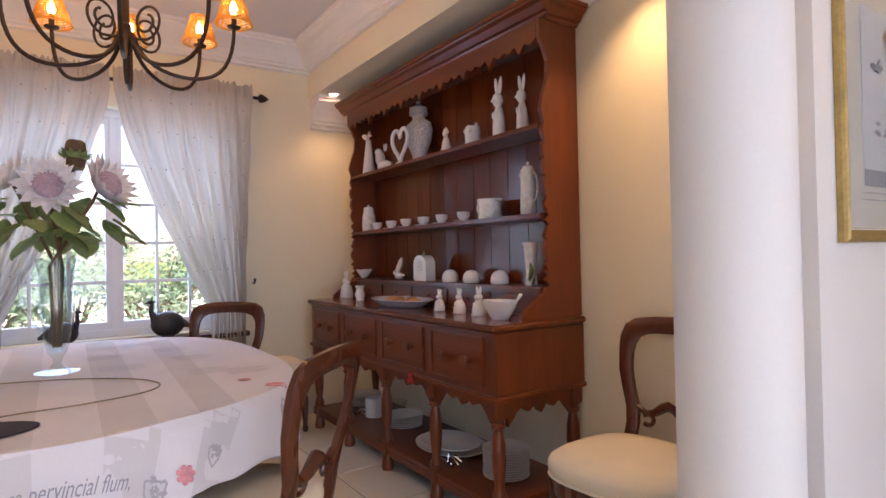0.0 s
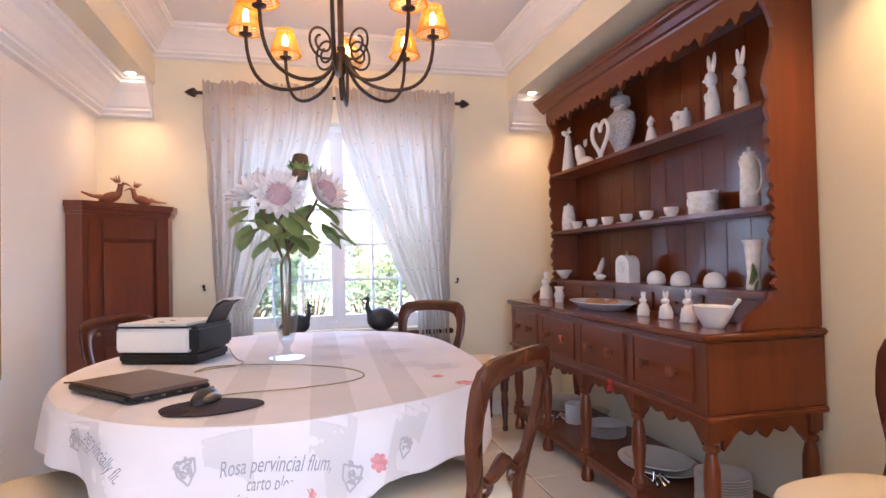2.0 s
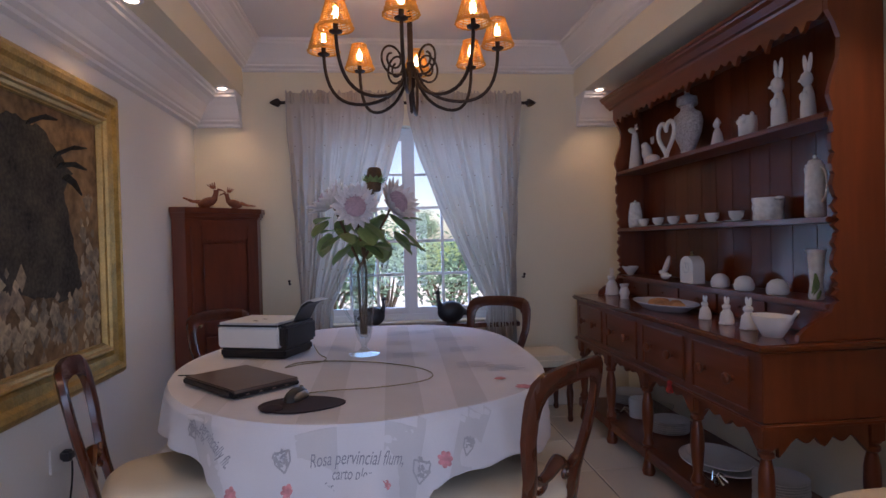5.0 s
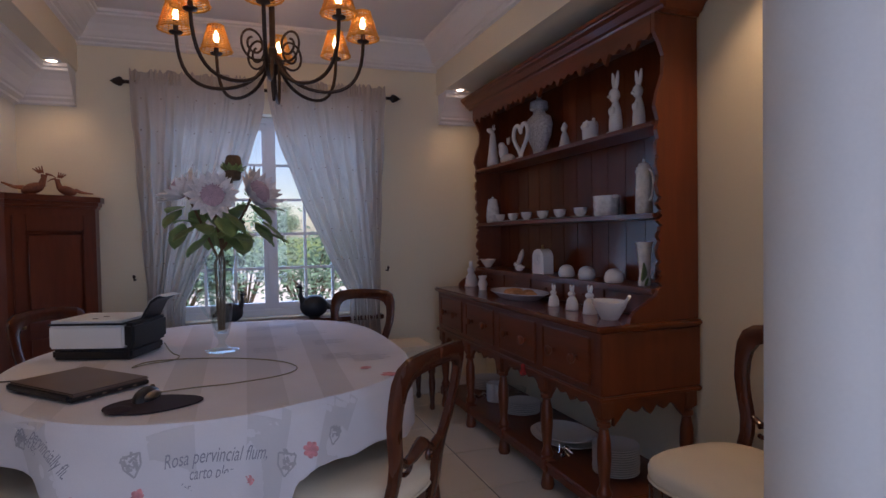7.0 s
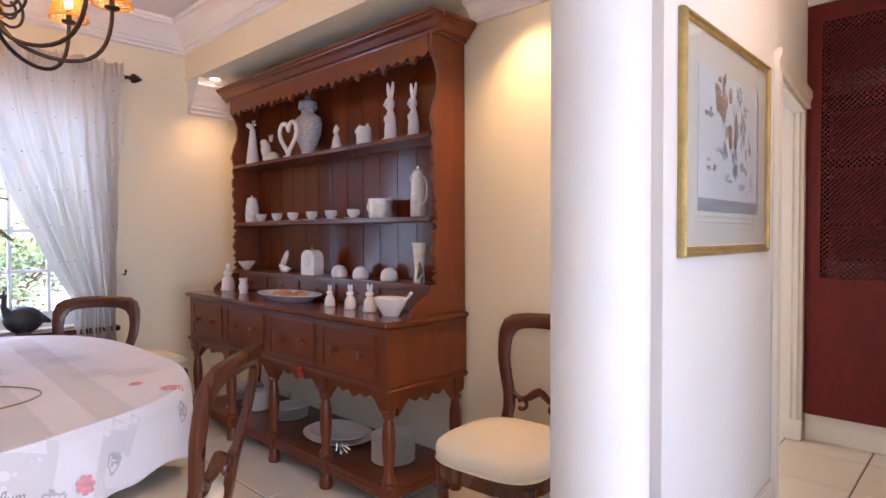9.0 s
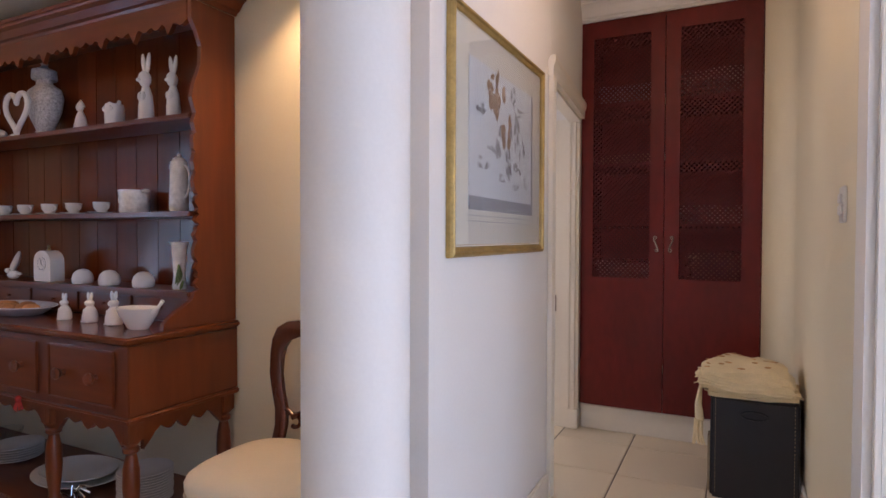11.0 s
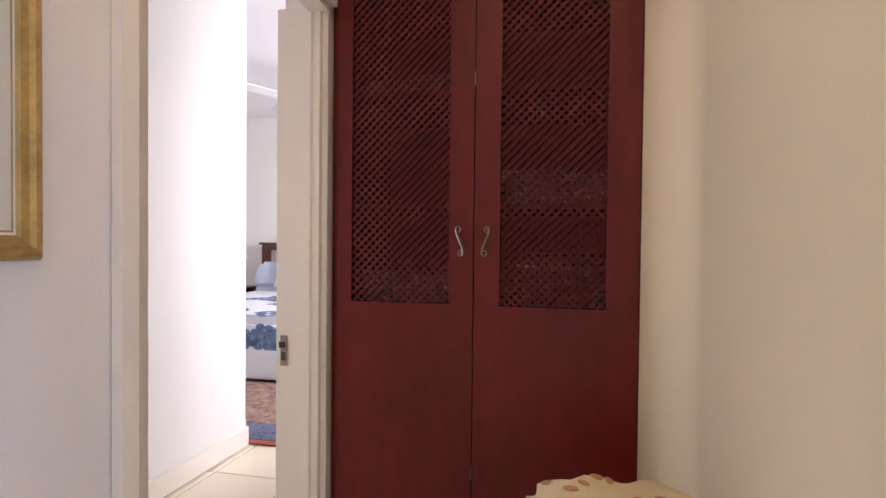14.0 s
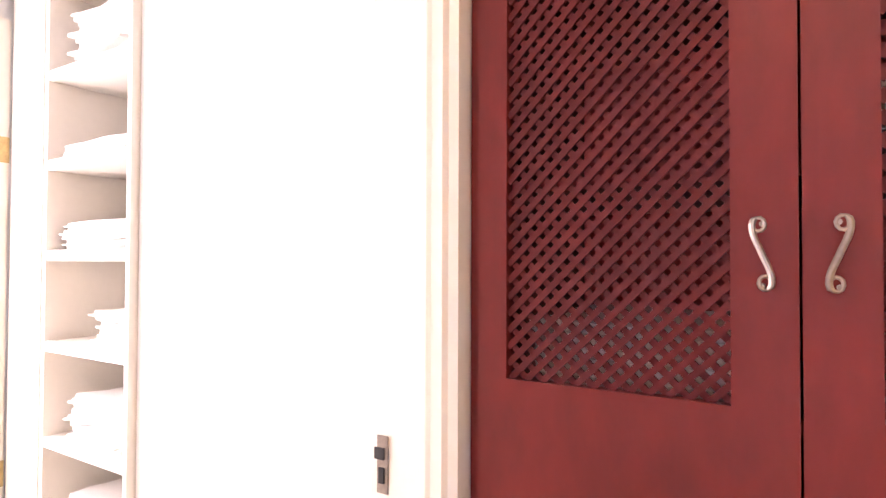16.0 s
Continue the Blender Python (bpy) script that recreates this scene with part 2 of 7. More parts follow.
def box(bm, x0, y0, z0, x1, y1, z1, bevel=0.0, seg=2):
    m = Matrix.Translation(((x0 + x1) / 2, (y0 + y1) / 2, (z0 + z1) / 2)) @ Matrix.Diagonal((abs(x1 - x0), abs(y1 - y0), abs(z1 - z0), 1))
    r = bmesh.ops.create_cube(bm, size=1, matrix=m)
    if bevel:
        es = {e for v in r["verts"] for e in v.link_edges}
        bmesh.ops.bevel(bm, geom=list(es), offset=bevel, segments=seg, affect="EDGES", clamp_overlap=True)
    return bm


def boxed(*a, **k):
    return box(B(), *a, **k)


def lathe(bm, prof, at=(0, 0, 0), seg=20, sx=1.0, sy=1.0, m=None):
    m = m or Matrix.Translation(at)
    rings = []
    for r, z in prof:
        if r < 1e-5:
            rings.append([bm.verts.new(m @ Vector((0, 0, z)))])
        else:
            rings.append([bm.verts.new(m @ Vector((sx * r * math.cos(2 * math.pi * i / seg), sy * r * math.sin(2 * math.pi * i / seg), z))) for i in range(seg)])
    for a, b in zip(rings, rings[1:]):
        for i in range(seg):
            k = (i + 1) % seg
            if len(a) == 1 and len(b) == 1:
                continue
            if len(a) == 1:
                bm.faces.new((a[0], b[i], b[k]))
            elif len(b) == 1:
                bm.faces.new((a[i], b[0], a[k]))
            else:
                bm.faces.new((a[i], b[i], b[k], a[k]))
    for ring, flip in ((rings[0], True), (rings[-1], False)):
        if len(ring) > 1:
            bm.faces.new(ring)
    return bm


def tube(bm, pts, rad, seg=8, flat=1.0, closed=False):
    pts = [Vector(p) for p in pts]
    n = len(pts)
    rads = rad if isinstance(rad, (list, tuple)) else [rad] * n
    up = None
    rings = []
    for i, p in enumerate(pts):
        d = (pts[(i + 1) % n] - pts[i - 1]) if closed else (pts[min(i + 1, n - 1)] - pts[max(i - 1, 0)])
        d.normalize()
        if up is None:
            up = d.orthogonal().normalized()
        up = (up - d * up.dot(d)).normalized()
        side = d.cross(up)
        rings.append([bm.verts.new(p + rads[i] * (math.cos(2 * math.pi * k / seg) * up + flat * math.sin(2 * math.pi * k / seg) * side)) for k in range(seg)])
    for a, b in zip(rings, rings[1:] + ([rings[0]] if closed else [])):
        for k in range(seg):
            q = (k + 1) % seg
            bm.faces.new((a[k], a[q], b[q], b[k]))
    if not closed:
        bm.faces.new(rings[0])
        bm.faces.new(rings[-1])
    return bm


def blob(bm, at, r, seg=12, rot=None):
    """An ellipsoid with the three radii r."""
    m = Matrix.Translation(at) @ (rot or Matrix.Identity(4)) @ Matrix.Diagonal((*r, 1))
    bmesh.ops.create_uvsphere(bm, u_segments=seg, v_segments=max(6, seg // 2 + 2), radius=1, matrix=m)
    return bm


def prism(bm, poly, a, b, axis):
    """A polygon in the plane across axis, drawn out from a to b. axis x: (y, z); y: (x, z); z: (x, y)."""
    def place(u, v, w):
        return {"x": (w, u, v), "y": (u, w, v), "z": (u, v, w)}[axis]
    lo = [bm.verts.new(place(u, v, a)) for u, v in poly]
    hi = [bm.verts.new(place(u, v, b)) for u, v in poly]
    for i in range(len(poly)):
        k = (i + 1) % len(poly)
        bm.faces.new((lo[i], lo[k], hi[k], hi[i]))
    for ring in (lo, hi):
        f = bm.faces.new(ring)
        f.normal_update()
        if len(ring) > 4:
            bmesh.ops.triangulate(bm, faces=[f], quad_method="BEAUTY", ngon_method="EAR_CLIP")
    return bm


def turn_mesh(bm, m):
    bmesh.ops.transform(bm, matrix=m, verts=bm.verts)
    return bm


def bez(p0, p1, p2, p3, n=8):
    out = []
    for i in range(n + 1):
        t = i / n
        out.append((1 - t) ** 3 * Vector(p0) + 3 * t * (1 - t) ** 2 * Vector(p1) + 3 * t * t * (1 - t) * Vector(p2) + t ** 3 * Vector(p3))
    return out


def wall(name, x0, y0, x1, y1, z0, z1, mat, label, holes=()):
    """A wall box along x or y; holes (a0, a1, z0, z1) go right through it along its length."""
    bm = B()
    along_x = abs(x1 - x0) > abs(y1 - y0)
    lo, hi = (x0, x1) if along_x else (y0, y1)

    def piece(a, b, c, d):
        if b - a > 1e-4 and d - c > 1e-4:
            box(bm, a, y0, c, b, y1, d) if along_x else box(bm, x0, a, c, x1, b, d)
    at = lo
    for a0, a1, c0, c1 in sorted(holes):
        piece(at, a0, z0, z1)
        piece(a0, a1, z0, c0)
        piece(a0, a1, c1, z1)
        at = a1
    piece(at, hi, z0, z1)
    return solid(name, bm, mat, label, kind="structure", smooth=False)


# ---- the large structure ----
XL, XR, YN = 0.74, 4.025, 5.18          # dining room: west wall, east wall, window wall
YS, TOP, SOFFIT = -2.6, 2.80, 2.42
wall("wall_north", XL - 0.2, YN, XR + 0.2, YN + 0.24, 0, TOP, CREAM, "cream plastered wall with the dining window", [(1.56, 3.06, 0.70, 2.20)])
wall("wall_west", XL - 0.2, YS, XL, YN, 0, TOP, WHITE_WALL, "cream white plastered side wall")
wall("wall_east", XR, 1.80, XR + 0.2, YN, 0, TOP, CREAM, "warm cream wall behind the dresser")
wall("wall_corridor", 3.63, 1.60, 4.30, 1.80, 0, TOP, WHITE_WALL, "white wall of the corridor below the framed print")
wall("wall_corridor_side", 4.30, 1.60, 4.910, 1.665, 0, TOP, WHITE_WALL, "white wall beside the corridor door")
solid("wall_corridor_head", prism(B(), [(4.911, 1.60), (5.96, 1.695), (5.96, 1.75), (4.911, 1.665)], 2.06, TOP, "z"), WHITE_WALL, "white wall above the corridor door", kind="structure", smooth=False)
wall("wall_corridor_end", 5.985, 1.705, 7.2, 1.89, 0, TOP, WHITE_WALL, "white wall beside the linen cupboard")
wall("wall_corridor_south", 4.122, 0.28, 6.7, 0.48, 0, TOP, CREAM, "warm cream corridor wall with a light switch")
wall("wall_cupboard_back", 6.6, 0.48, 6.7, 1.70, 0, TOP, WHITE_WALL, "plain wall behind the linen cupboard")
wall("wall_terrace", 3.98, YS, 4.12, 0.48, 0, TOP, WHITE_WALL, "white wall holding the glazed doors", [(-1.24, 0.375, 0.0, 2.12)])
wall("wall_south", XL, YS - 0.2, 3.98, YS, 0, TOP, WHITE_WALL, "plain white wall closing the living side", [(1.0, 3.4, 0.1, 2.2)])
wall("wall_passage_north", 5.98, 2.73, 7.07, 2.78, 0, TOP, WHITE_WALL, "bright white passage wall with a skirting")
wall("wall_linen_side", 5.95, 3.44, 6.5, 3.52, 0, TOP, GLOSS_WHITE, "cream upright beside the linen shelves")
wall("wall_linen_back", 6.42, 2.78, 6.5, 3.44, 0, TOP, WHITE_WALL, "plain back of the linen shelves")
wall("wall_lobby_north", 4.7, 3.56, 5.95, 3.64, 0, TOP, WHITE_WALL, "white wall at the end of the lobby", [(5.0, 5.85, 0.0, 2.05)])
wall("wall_lobby_west", 4.7, 1.67, 4.78, 3.56, 0, TOP, WHITE_WALL, "plain white lobby wall")
wall("wall_bath_back", 4.5, 4.6, 6.4, 4.7, 0, TOP, WHITE_WALL, "white wall of the room past the lobby")
wall("wall_bath_side", 4.42, 3.64, 4.5, 4.7, 0, TOP, WHITE_WALL, "white wall of the room past the lobby")
wall("wall_bedroom_north", 6.93, 6.0, 11.2, 6.2, 0, TOP, WHITE_WALL, "white bedroom wall")
wall("wall_bedroom_east", 11.0, 0.6, 11.2, 6.0, 0, TOP, WHITE_WALL, "pale bedroom wall behind the bed")
wall("wall_bedroom_south", 7.2, 0.5, 11.0, 0.6, 0, TOP, WHITE_WALL, "white bedroom wall with a window opening", [(8.0, 10.2, 0.95, 2.25)])
wall("wall_bedroom_west", 7.00, 2.78, 7.07, 6.0, 0, TOP, WHITE_WALL, "white bedroom wall beside the passage")

solid("ceiling", boxed(XL - 0.2, YS - 0.2, TOP, 11.2, 6.2, TOP + 0.12), CEILING, "smooth white ceiling", kind="structure", smooth=False)
for name, x0, x1, lab in (("bulkhead_west", XL, 1.10, "dropped white bulkhead with downlights"), ("bulkhead_east", 3.62, XR, "dropped cream bulkhead over the dresser")):
    solid(name, boxed(x0, 1.80 if x0 > 2 else 1.2, SOFFIT, x1, YN, TOP - 0.002), CREAM, lab, kind="structure", smooth=False)


def cornice(name, poly, a, b, axis, label="moulded white plaster cornice"):
    return solid(name, prism(B(), poly, a, b, axis), PLASTER, label, kind="structure", smooth=False)


def crown(depth, height):
    """Section of a cornice in (out from the wall, down from the ceiling)."""
    pts = [(0, 0), (1, 0), (1, 0.10), (0.92, 0.13), (0.92, 0.20), (0.80, 0.26), (0.62, 0.40), (0.45, 0.60), (0.36, 0.74), (0.30, 0.78), (0.30, 0.84), (0.16, 0.90), (0.16, 0.97), (0, 1)]
    return [(depth * u, -height * v) for u, v in pts]


cornice("trim_cornice_west", [(XL + u, SOFFIT + v) for u, v in crown(0.22, 0.24)], YS, YN, "y")
cornice("trim_cornice_north_west", [(YN - u, SOFFIT + v) for u, v in crown(0.20, 0.235)], XL + 0.02, 1.085, "x")
cornice("trim_cornice_north_east", [(YN - u, SOFFIT + v) for u, v in crown(0.20, 0.235)], 3.635, XR - 0.02, "x")
cornice("trim_cornice_north", [(YN - u, TOP - 0.002 + v) for u, v in crown(0.18, 0.20)], 1.10, 3.62, "x")
cornice("trim_cornice_tray_west", [(1.10 + u, TOP - 0.004 + v) for u, v in crown(0.16, 0.18)], 1.2, YN - 0.05, "y")
cornice("trim_cornice_tray_east", [(3.62 - u, TOP - 0.004 + v) for u, v in crown(0.16, 0.18)], 1.8, YN - 0.05, "y")
cornice("trim_cornice_east", [(XR - u, SOFFIT + v) for u, v in crown(0.10, 0.10)], 1.80, 2.72, "y")
cornice("trim_cornice_corridor", [(5.98 - u, TOP - 0.002 + v) for u, v in crown(0.10, 0.12)], 0.48, 1.72, "y")
cornice("trim_cornice_corridor_side", [(0.48 + u, TOP - 0.004 + v) for u, v in crown(0.10, 0.12)], 4.12, 5.9, "x")


def skirting(name, x0, y0, x1, y1, mat=GLOSS_WHITE, h=0.12):
    bm = boxed(x0, y0, 0.003, x1, y1, h, 0.006)
    return solid(name, bm, mat, "white painted skirting board", kind="structure")


skirting("baseboard_west", XL, 1.0, XL + 0.016, YN)
skirting("baseboard_north", XL + 0.016, YN - 0.016, XR, YN)
skirting("baseboard_east", XR - 0.016, 1.8, XR, YN - 0.016)
skirting("baseboard_corridor", 3.64, 1.582, 4.858, 1.60)
skirting("baseboard_south", 4.14, 0.48, 5.83, 0.496)
skirting("baseboard_passage", 6.0, 2.714, 7.087, 2.73)
skirting("baseboard_passage_end", 7.071, 2.731, 7.087, 2.95, h=0.16)

# the round column at the wall's end
col = B()
lathe(col, [(0.165, 0.0), (0.165, 0.05), (0.141, 0.06), (0.141, 2.40), (0.141, TOP - 0.01)], (3.362, 1.674, 0.004), 48)
solid("column", col, WHITE_WALL, "smooth round white plastered column at the wall's end", kind="structure")

# ---- corridor door frame ----
frame_mat = GLOSS_WHITE


def moulded_upright(name, poly, z0, z1):
    return solid(name, prism(B(), poly, z0, z1, "z"), frame_mat, "cream painted moulded door surround", kind="structure", smooth=False)


moulded_upright("trim_door_far", [(5.984, 1.70), (5.984, 1.89), (5.93, 1.89), (5.93, 1.775), (5.922, 1.772), (5.922, 1.758), (5.930, 1.752), (5.930, 1.740), (5.920, 1.735), (5.920, 1.722), (5.932, 1.716), (5.940, 1.70)], 0.0, 2.05)
moulded_upright("trim_door_near", [(4.860, 1.597), (4.860, 1.575), (4.890, 1.568), (4.920, 1.575), (4.930, 1.585), (4.940, 1.60), (4.940, 1.672), (4.912, 1.672), (4.912, 1.597)], 0.0, 2.05)
hd = B()
prism(hd, [(1.60, 2.05), (1.60, 2.13), (1.585, 2.15), (1.565, 2.15), (1.565, 2.12), (1.575, 2.09), (1.575, 2.05)], 4.855, 5.955, "x")
box(hd, 4.941, 1.60, 2.03, 5.95, 1.672, 2.056)
turn_mesh(hd, Matrix.Translation((4.860, 1.60, 0)) @ pose(0, 0, 0, 0, 0, 5.0) @ Matrix.Translation((-4.860, -1.60, 0)))
solid("trim_door_head", hd, frame_mat, "cream painted moulded door head", kind="structure", smooth=False)
blk = boxed(5.912, 1.696, 0.002, 5.982, 1.78, 0.13, 0.006)
solid("trim_plinth_block", blk, frame_mat, "cream painted plinth block of the door surround", kind="structure")

strike = thing("door_strike", (5.928, 1.86, 0.83), "worn brass strike plate let into the door jamb", "door lock")
part("plate", boxed(5.9255, 1.845, 0.775, 5.9290, 1.872, 0.885, 0.001), PEWTER, strike)
part("keep", boxed(5.9225, 1.853, 0.795, 5.9255, 1.866, 0.825), BLACK, strike)
part("latch_hole", boxed(5.9225, 1.853, 0.840, 5.9255, 1.876, 0.862), BLACK, strike)

# ---- downlights ----
for x, y, power in ((1.015, 4.93, 24), (3.73, 4.93, 24), (1.015, 3.45, 44), (1.015, 1.9, 42), (3.82, 2.35, 66)):
    d = thing("downlight", (x, y, SOFFIT - 0.004), "lit recessed downlight with a white rim", "downlight", "recessed downlights")
    rim = lathe(B(), [(0.030, -0.004), (0.044, -0.006), (0.050, 0.0), (0.050, 0.003), (0.030, 0.003), (0.030, -0.004)], (x, y, SOFFIT - 0.004), 24)
    part("rim", rim, WHITE_PLASTIC, d)
    part("lens", lathe(B(), [(0.0, -0.0075), (0.020, -0.0075), (0.029, -0.0055), (0.029, 0.002), (0, 0.002)], (x, y, SOFFIT - 0.004), 20), SPOT_GLOW, d, "glowing lamp face")
    lamp("downlight_beam", "SPOT", power, look((x, y, SOFFIT - 0.015), (x, y + 0.0001, 0)), (1.0, 0.71, 0.38), 0.03, spot=108)
# warm fill light added below the corridor ceiling, without any fitting
lamp("corridor_fill", "POINT", 13, pose(4.3, 1.05, 2.6), (1.0, 0.72, 0.42), 0.05)

# ---- dining window ----
win = tagged(new("window_1"), "white painted casement window with small panes", "window", kind="structure")
win.location = (2.31, YN + 0.14, 0.70)
ORIGIN[win] = Vector(win.location)
fb = B()
for a in ((1.56, 0.70, 1.61, 2.20), (3.01, 0.70, 3.06, 2.20), (1.61, 0.70, 3.01, 0.75), (1.61, 2.15, 3.01, 2.20), (2.288, 0.75, 2.332, 2.15)):
    box(fb, a[0], YN + 0.10, a[1], a[2], YN + 0.18, a[3], 0.005)
part("window_frame", fb, DOOR_WHITE, win)
for x0, x1 in ((1.61, 2.288), (2.332, 3.01)):
    cb = B()
    for a in ((x0, 0.75, x0 + 0.028, 2.15), (x1 - 0.028, 0.75, x1, 2.15), (x0 + 0.028, 0.75, x1 - 0.028, 0.80), (x0 + 0.028, 2.10, x1 - 0.028, 2.15)):
        box(cb, a[0], YN + 0.115, a[1], a[2], YN + 0.160, a[3], 0.004)
    sash = part("casement", cb, DOOR_WHITE, win)
    gx = [x0 + 0.028 + (x1 - x0 - 0.056) * k / 3 for k in range(4)]
    gz = [0.80 + 1.30 * k / 5 for k in range(6)]
    bars = B()
    for g in gx[1:3]:
        box(bars, g - 0.010, YN + 0.125, 0.80, g + 0.010, YN + 0.150, 2.10, 0.003)
    for g in gz[1:5]:
        box(bars, x0 + 0.028, YN + 0.1265, g - 0.010, x1 - 0.028, YN + 0.1485, g + 0.010, 0.003)
    part("glazing_bars", bars, DOOR_WHITE, sash)
    for i in range(3):
        for k in range(5):
            p = part("pane", boxed(gx[i], YN + 0.136, gz[k], gx[i + 1], YN + 0.139, gz[k + 1]), GLASS, sash, smooth=False)
            p.visible_shadow = False
solid("window_sill", boxed(1.50, YN - 0.13, 0.655, 3.12, YN + 0.10, 0.69, 0.006), DARK_WOOD, "dark polished timber sill below the dining window", kind="structure")

# ---- glazed terrace doors ----
fd = tagged(new("door_1"), "white painted glazed double doors, closed", "door", kind="structure")
fd.location = (4.0, -0.43, 0)
ORIGIN[fd] = Vector(fd.location)
jb = B()
for y0, y1, z0, z1 in ((0.345, 0.375, 0, 2.12), (-1.24, -1.21, 0, 2.12), (-1.21, 0.345, 2.09, 2.12)):
    box(jb, 3.985, y0, z0, 4.10, y1, z1, 0.003)
part("door_frame", jb, DOOR_WHITE, fd)
for y0, y1 in ((-0.43, 0.342), (-1.207, -0.434)):
    lf = B()
    for a in ((y0, 0.01, y0 + 0.05, 2.085), (y1 - 0.05, 0.01, y1, 2.085), (y0 + 0.05, 0.01, y1 - 0.05, 0.22), (y0 + 0.05, 2.03, y1 - 0.05, 2.085)):
        box(lf, 4.00, a[0], a[1], 4.045, a[2], a[3], 0.004)
    leaf = part("door_leaf", lf, DOOR_WHITE, fd)
    gy = [y0 + 0.05 + (y1 - y0 - 0.1) * k / 3 for k in range(4)]
    gz = [0.22 + 1.81 * k / 7 for k in range(8)]
    bars = B()
    for g in gy[1:3]:
        box(bars, 4.008, g - 0.011, 0.22, 4.037, g + 0.011, 2.03, 0.003)
    for g in gz[1:7]:
        box(bars, 4.0095, y0 + 0.05, g - 0.011, 4.0355, y1 - 0.05, g + 0.011, 0.003)
    part("glazing_bars", bars, DOOR_WHITE, leaf)
    for i in range(3):
        for k in range(7):
            p = part("pane", boxed(4.021, gy[i], gz[k], 4.024, gy[i + 1], gz[k + 1]), GLASS, leaf, smooth=False)
            p.visible_shadow = False

ab = B()
for y0, y1, proud in ((0.378, 0.400, 0.014), (0.400, 0.440, 0.008), (0.440, 0.458, 0.018)):
    box(ab, 3.98 - proud, y0, 0.002, 3.9795, y1, 2.16, 0.003)
solid("trim_terrace_doors", ab, GLOSS_WHITE, "white painted stepped moulding beside the glazed doors", kind="structure")

# ---- welsh dresser ----
DX0, DX1, DY0, DY1 = 3.475, 4.012, 2.765, 4.825
dresser = thing("welsh_dresser", (3.78, 3.79, 0), "large reddish cherry dresser with open shelves, drawers and pot board", "dresser")
part("counter_top", boxed(DX0 - 0.015, DY0 - 0.02, 0.872, DX1, DY1 + 0.02, 0.90, 0.008, 3), CHERRY_TOP, dresser, "polished dark cherry counter top")
cs = B()
box(cs, DX0 + 0.012, DY0, 0.60, DX1, DY1, 0.872, 0.004)
part("carcass", cs, CHERRY, dresser)
md = B()
for z0, z1, o in ((0.578, 0.600, 0.016), (0.860, 0.8715, 0.006)):
    box(md, DX0 + 0.012 - o, DY0 - o, z0, DX1 - 0.002, DY1 + o, z1, 0.006, 3)
part("moulding", md, CHERRY_H, dresser)
legs_y = [2.80, 3.285, 3.79, 4.30, 4.79]
LEG = [(0.030, 0.0), (0.036, 0.02), (0.030, 0.05), (0.024, 0.085), (0.033, 0.10), (0.033, 0.15), (0.028, 0.16), (0.034, 0.175), (0.027, 0.19), (0.020, 0.21), (0.026, 0.26), (0.031, 0.33), (0.029, 0.40), (0.022, 0.44), (0.019, 0.455), (0.030, 0.465), (0.030, 0.478), (0.022, 0.486), (0.034, 0.50), (0.034, 0.578)]
for x in (DX0 + 0.045, DX1 - 0.05):
    for y in legs_y:
        if x > 3.8 and y in legs_y[1:4]:
            continue
        lg = lathe(B(), LEG, (x, y, 0.001), 16)
        box(lg, x - 0.033, y - 0.033, 0.095, x + 0.033, y + 0.033, 0.155, 0.004)
        box(lg, x - 0.033, y - 0.033, 0.505, x + 0.033, y + 0.033, 0.577, 0.004)
        part("leg", lg, CHERRY, dresser)
pb = boxed(DX0 + 0.02, DY0 + 0.01, 0.125, DX1 - 0.02, DY1 - 0.01, 0.147, 0.005)
part("pot_board", pb, CHERRY_H, dresser, "dark low pot board")
part("pot_board_rail", boxed(DX0 + 0.028, DY0 + 0.02, 0.085, DX0 + 0.052, DY1 - 0.02, 0.124, 0.004), CHERRY_H, dresser)
part("side_rail", boxed(DX0 + 0.052, DY0 + 0.02, 0.085, DX1 - 0.03, DY0 + 0.045, 0.124, 0.004), CHERRY_H, dresser)


def scallop(a, b, top, base, dips, lift):
    """An apron's outline between a and b: rounded dips below base, with a pointed drop in the middle."""
    pts = [(a, top)]
    n = 48
    for i in range(n + 1):
        t = i / n
        edge = abs(t - 0.5) * 2
        drop = 0.075 * max(0.0, (edge - 0.72) / 0.28) ** 1.3 + dips * abs(math.sin(t * math.pi * 5)) * (1 - 0.4 * edge) + lift * max(0, 1 - abs(t - 0.5) * 9)
        pts.append((a + (b - a) * t, base - drop))
    pts.append((b, top))
    return pts


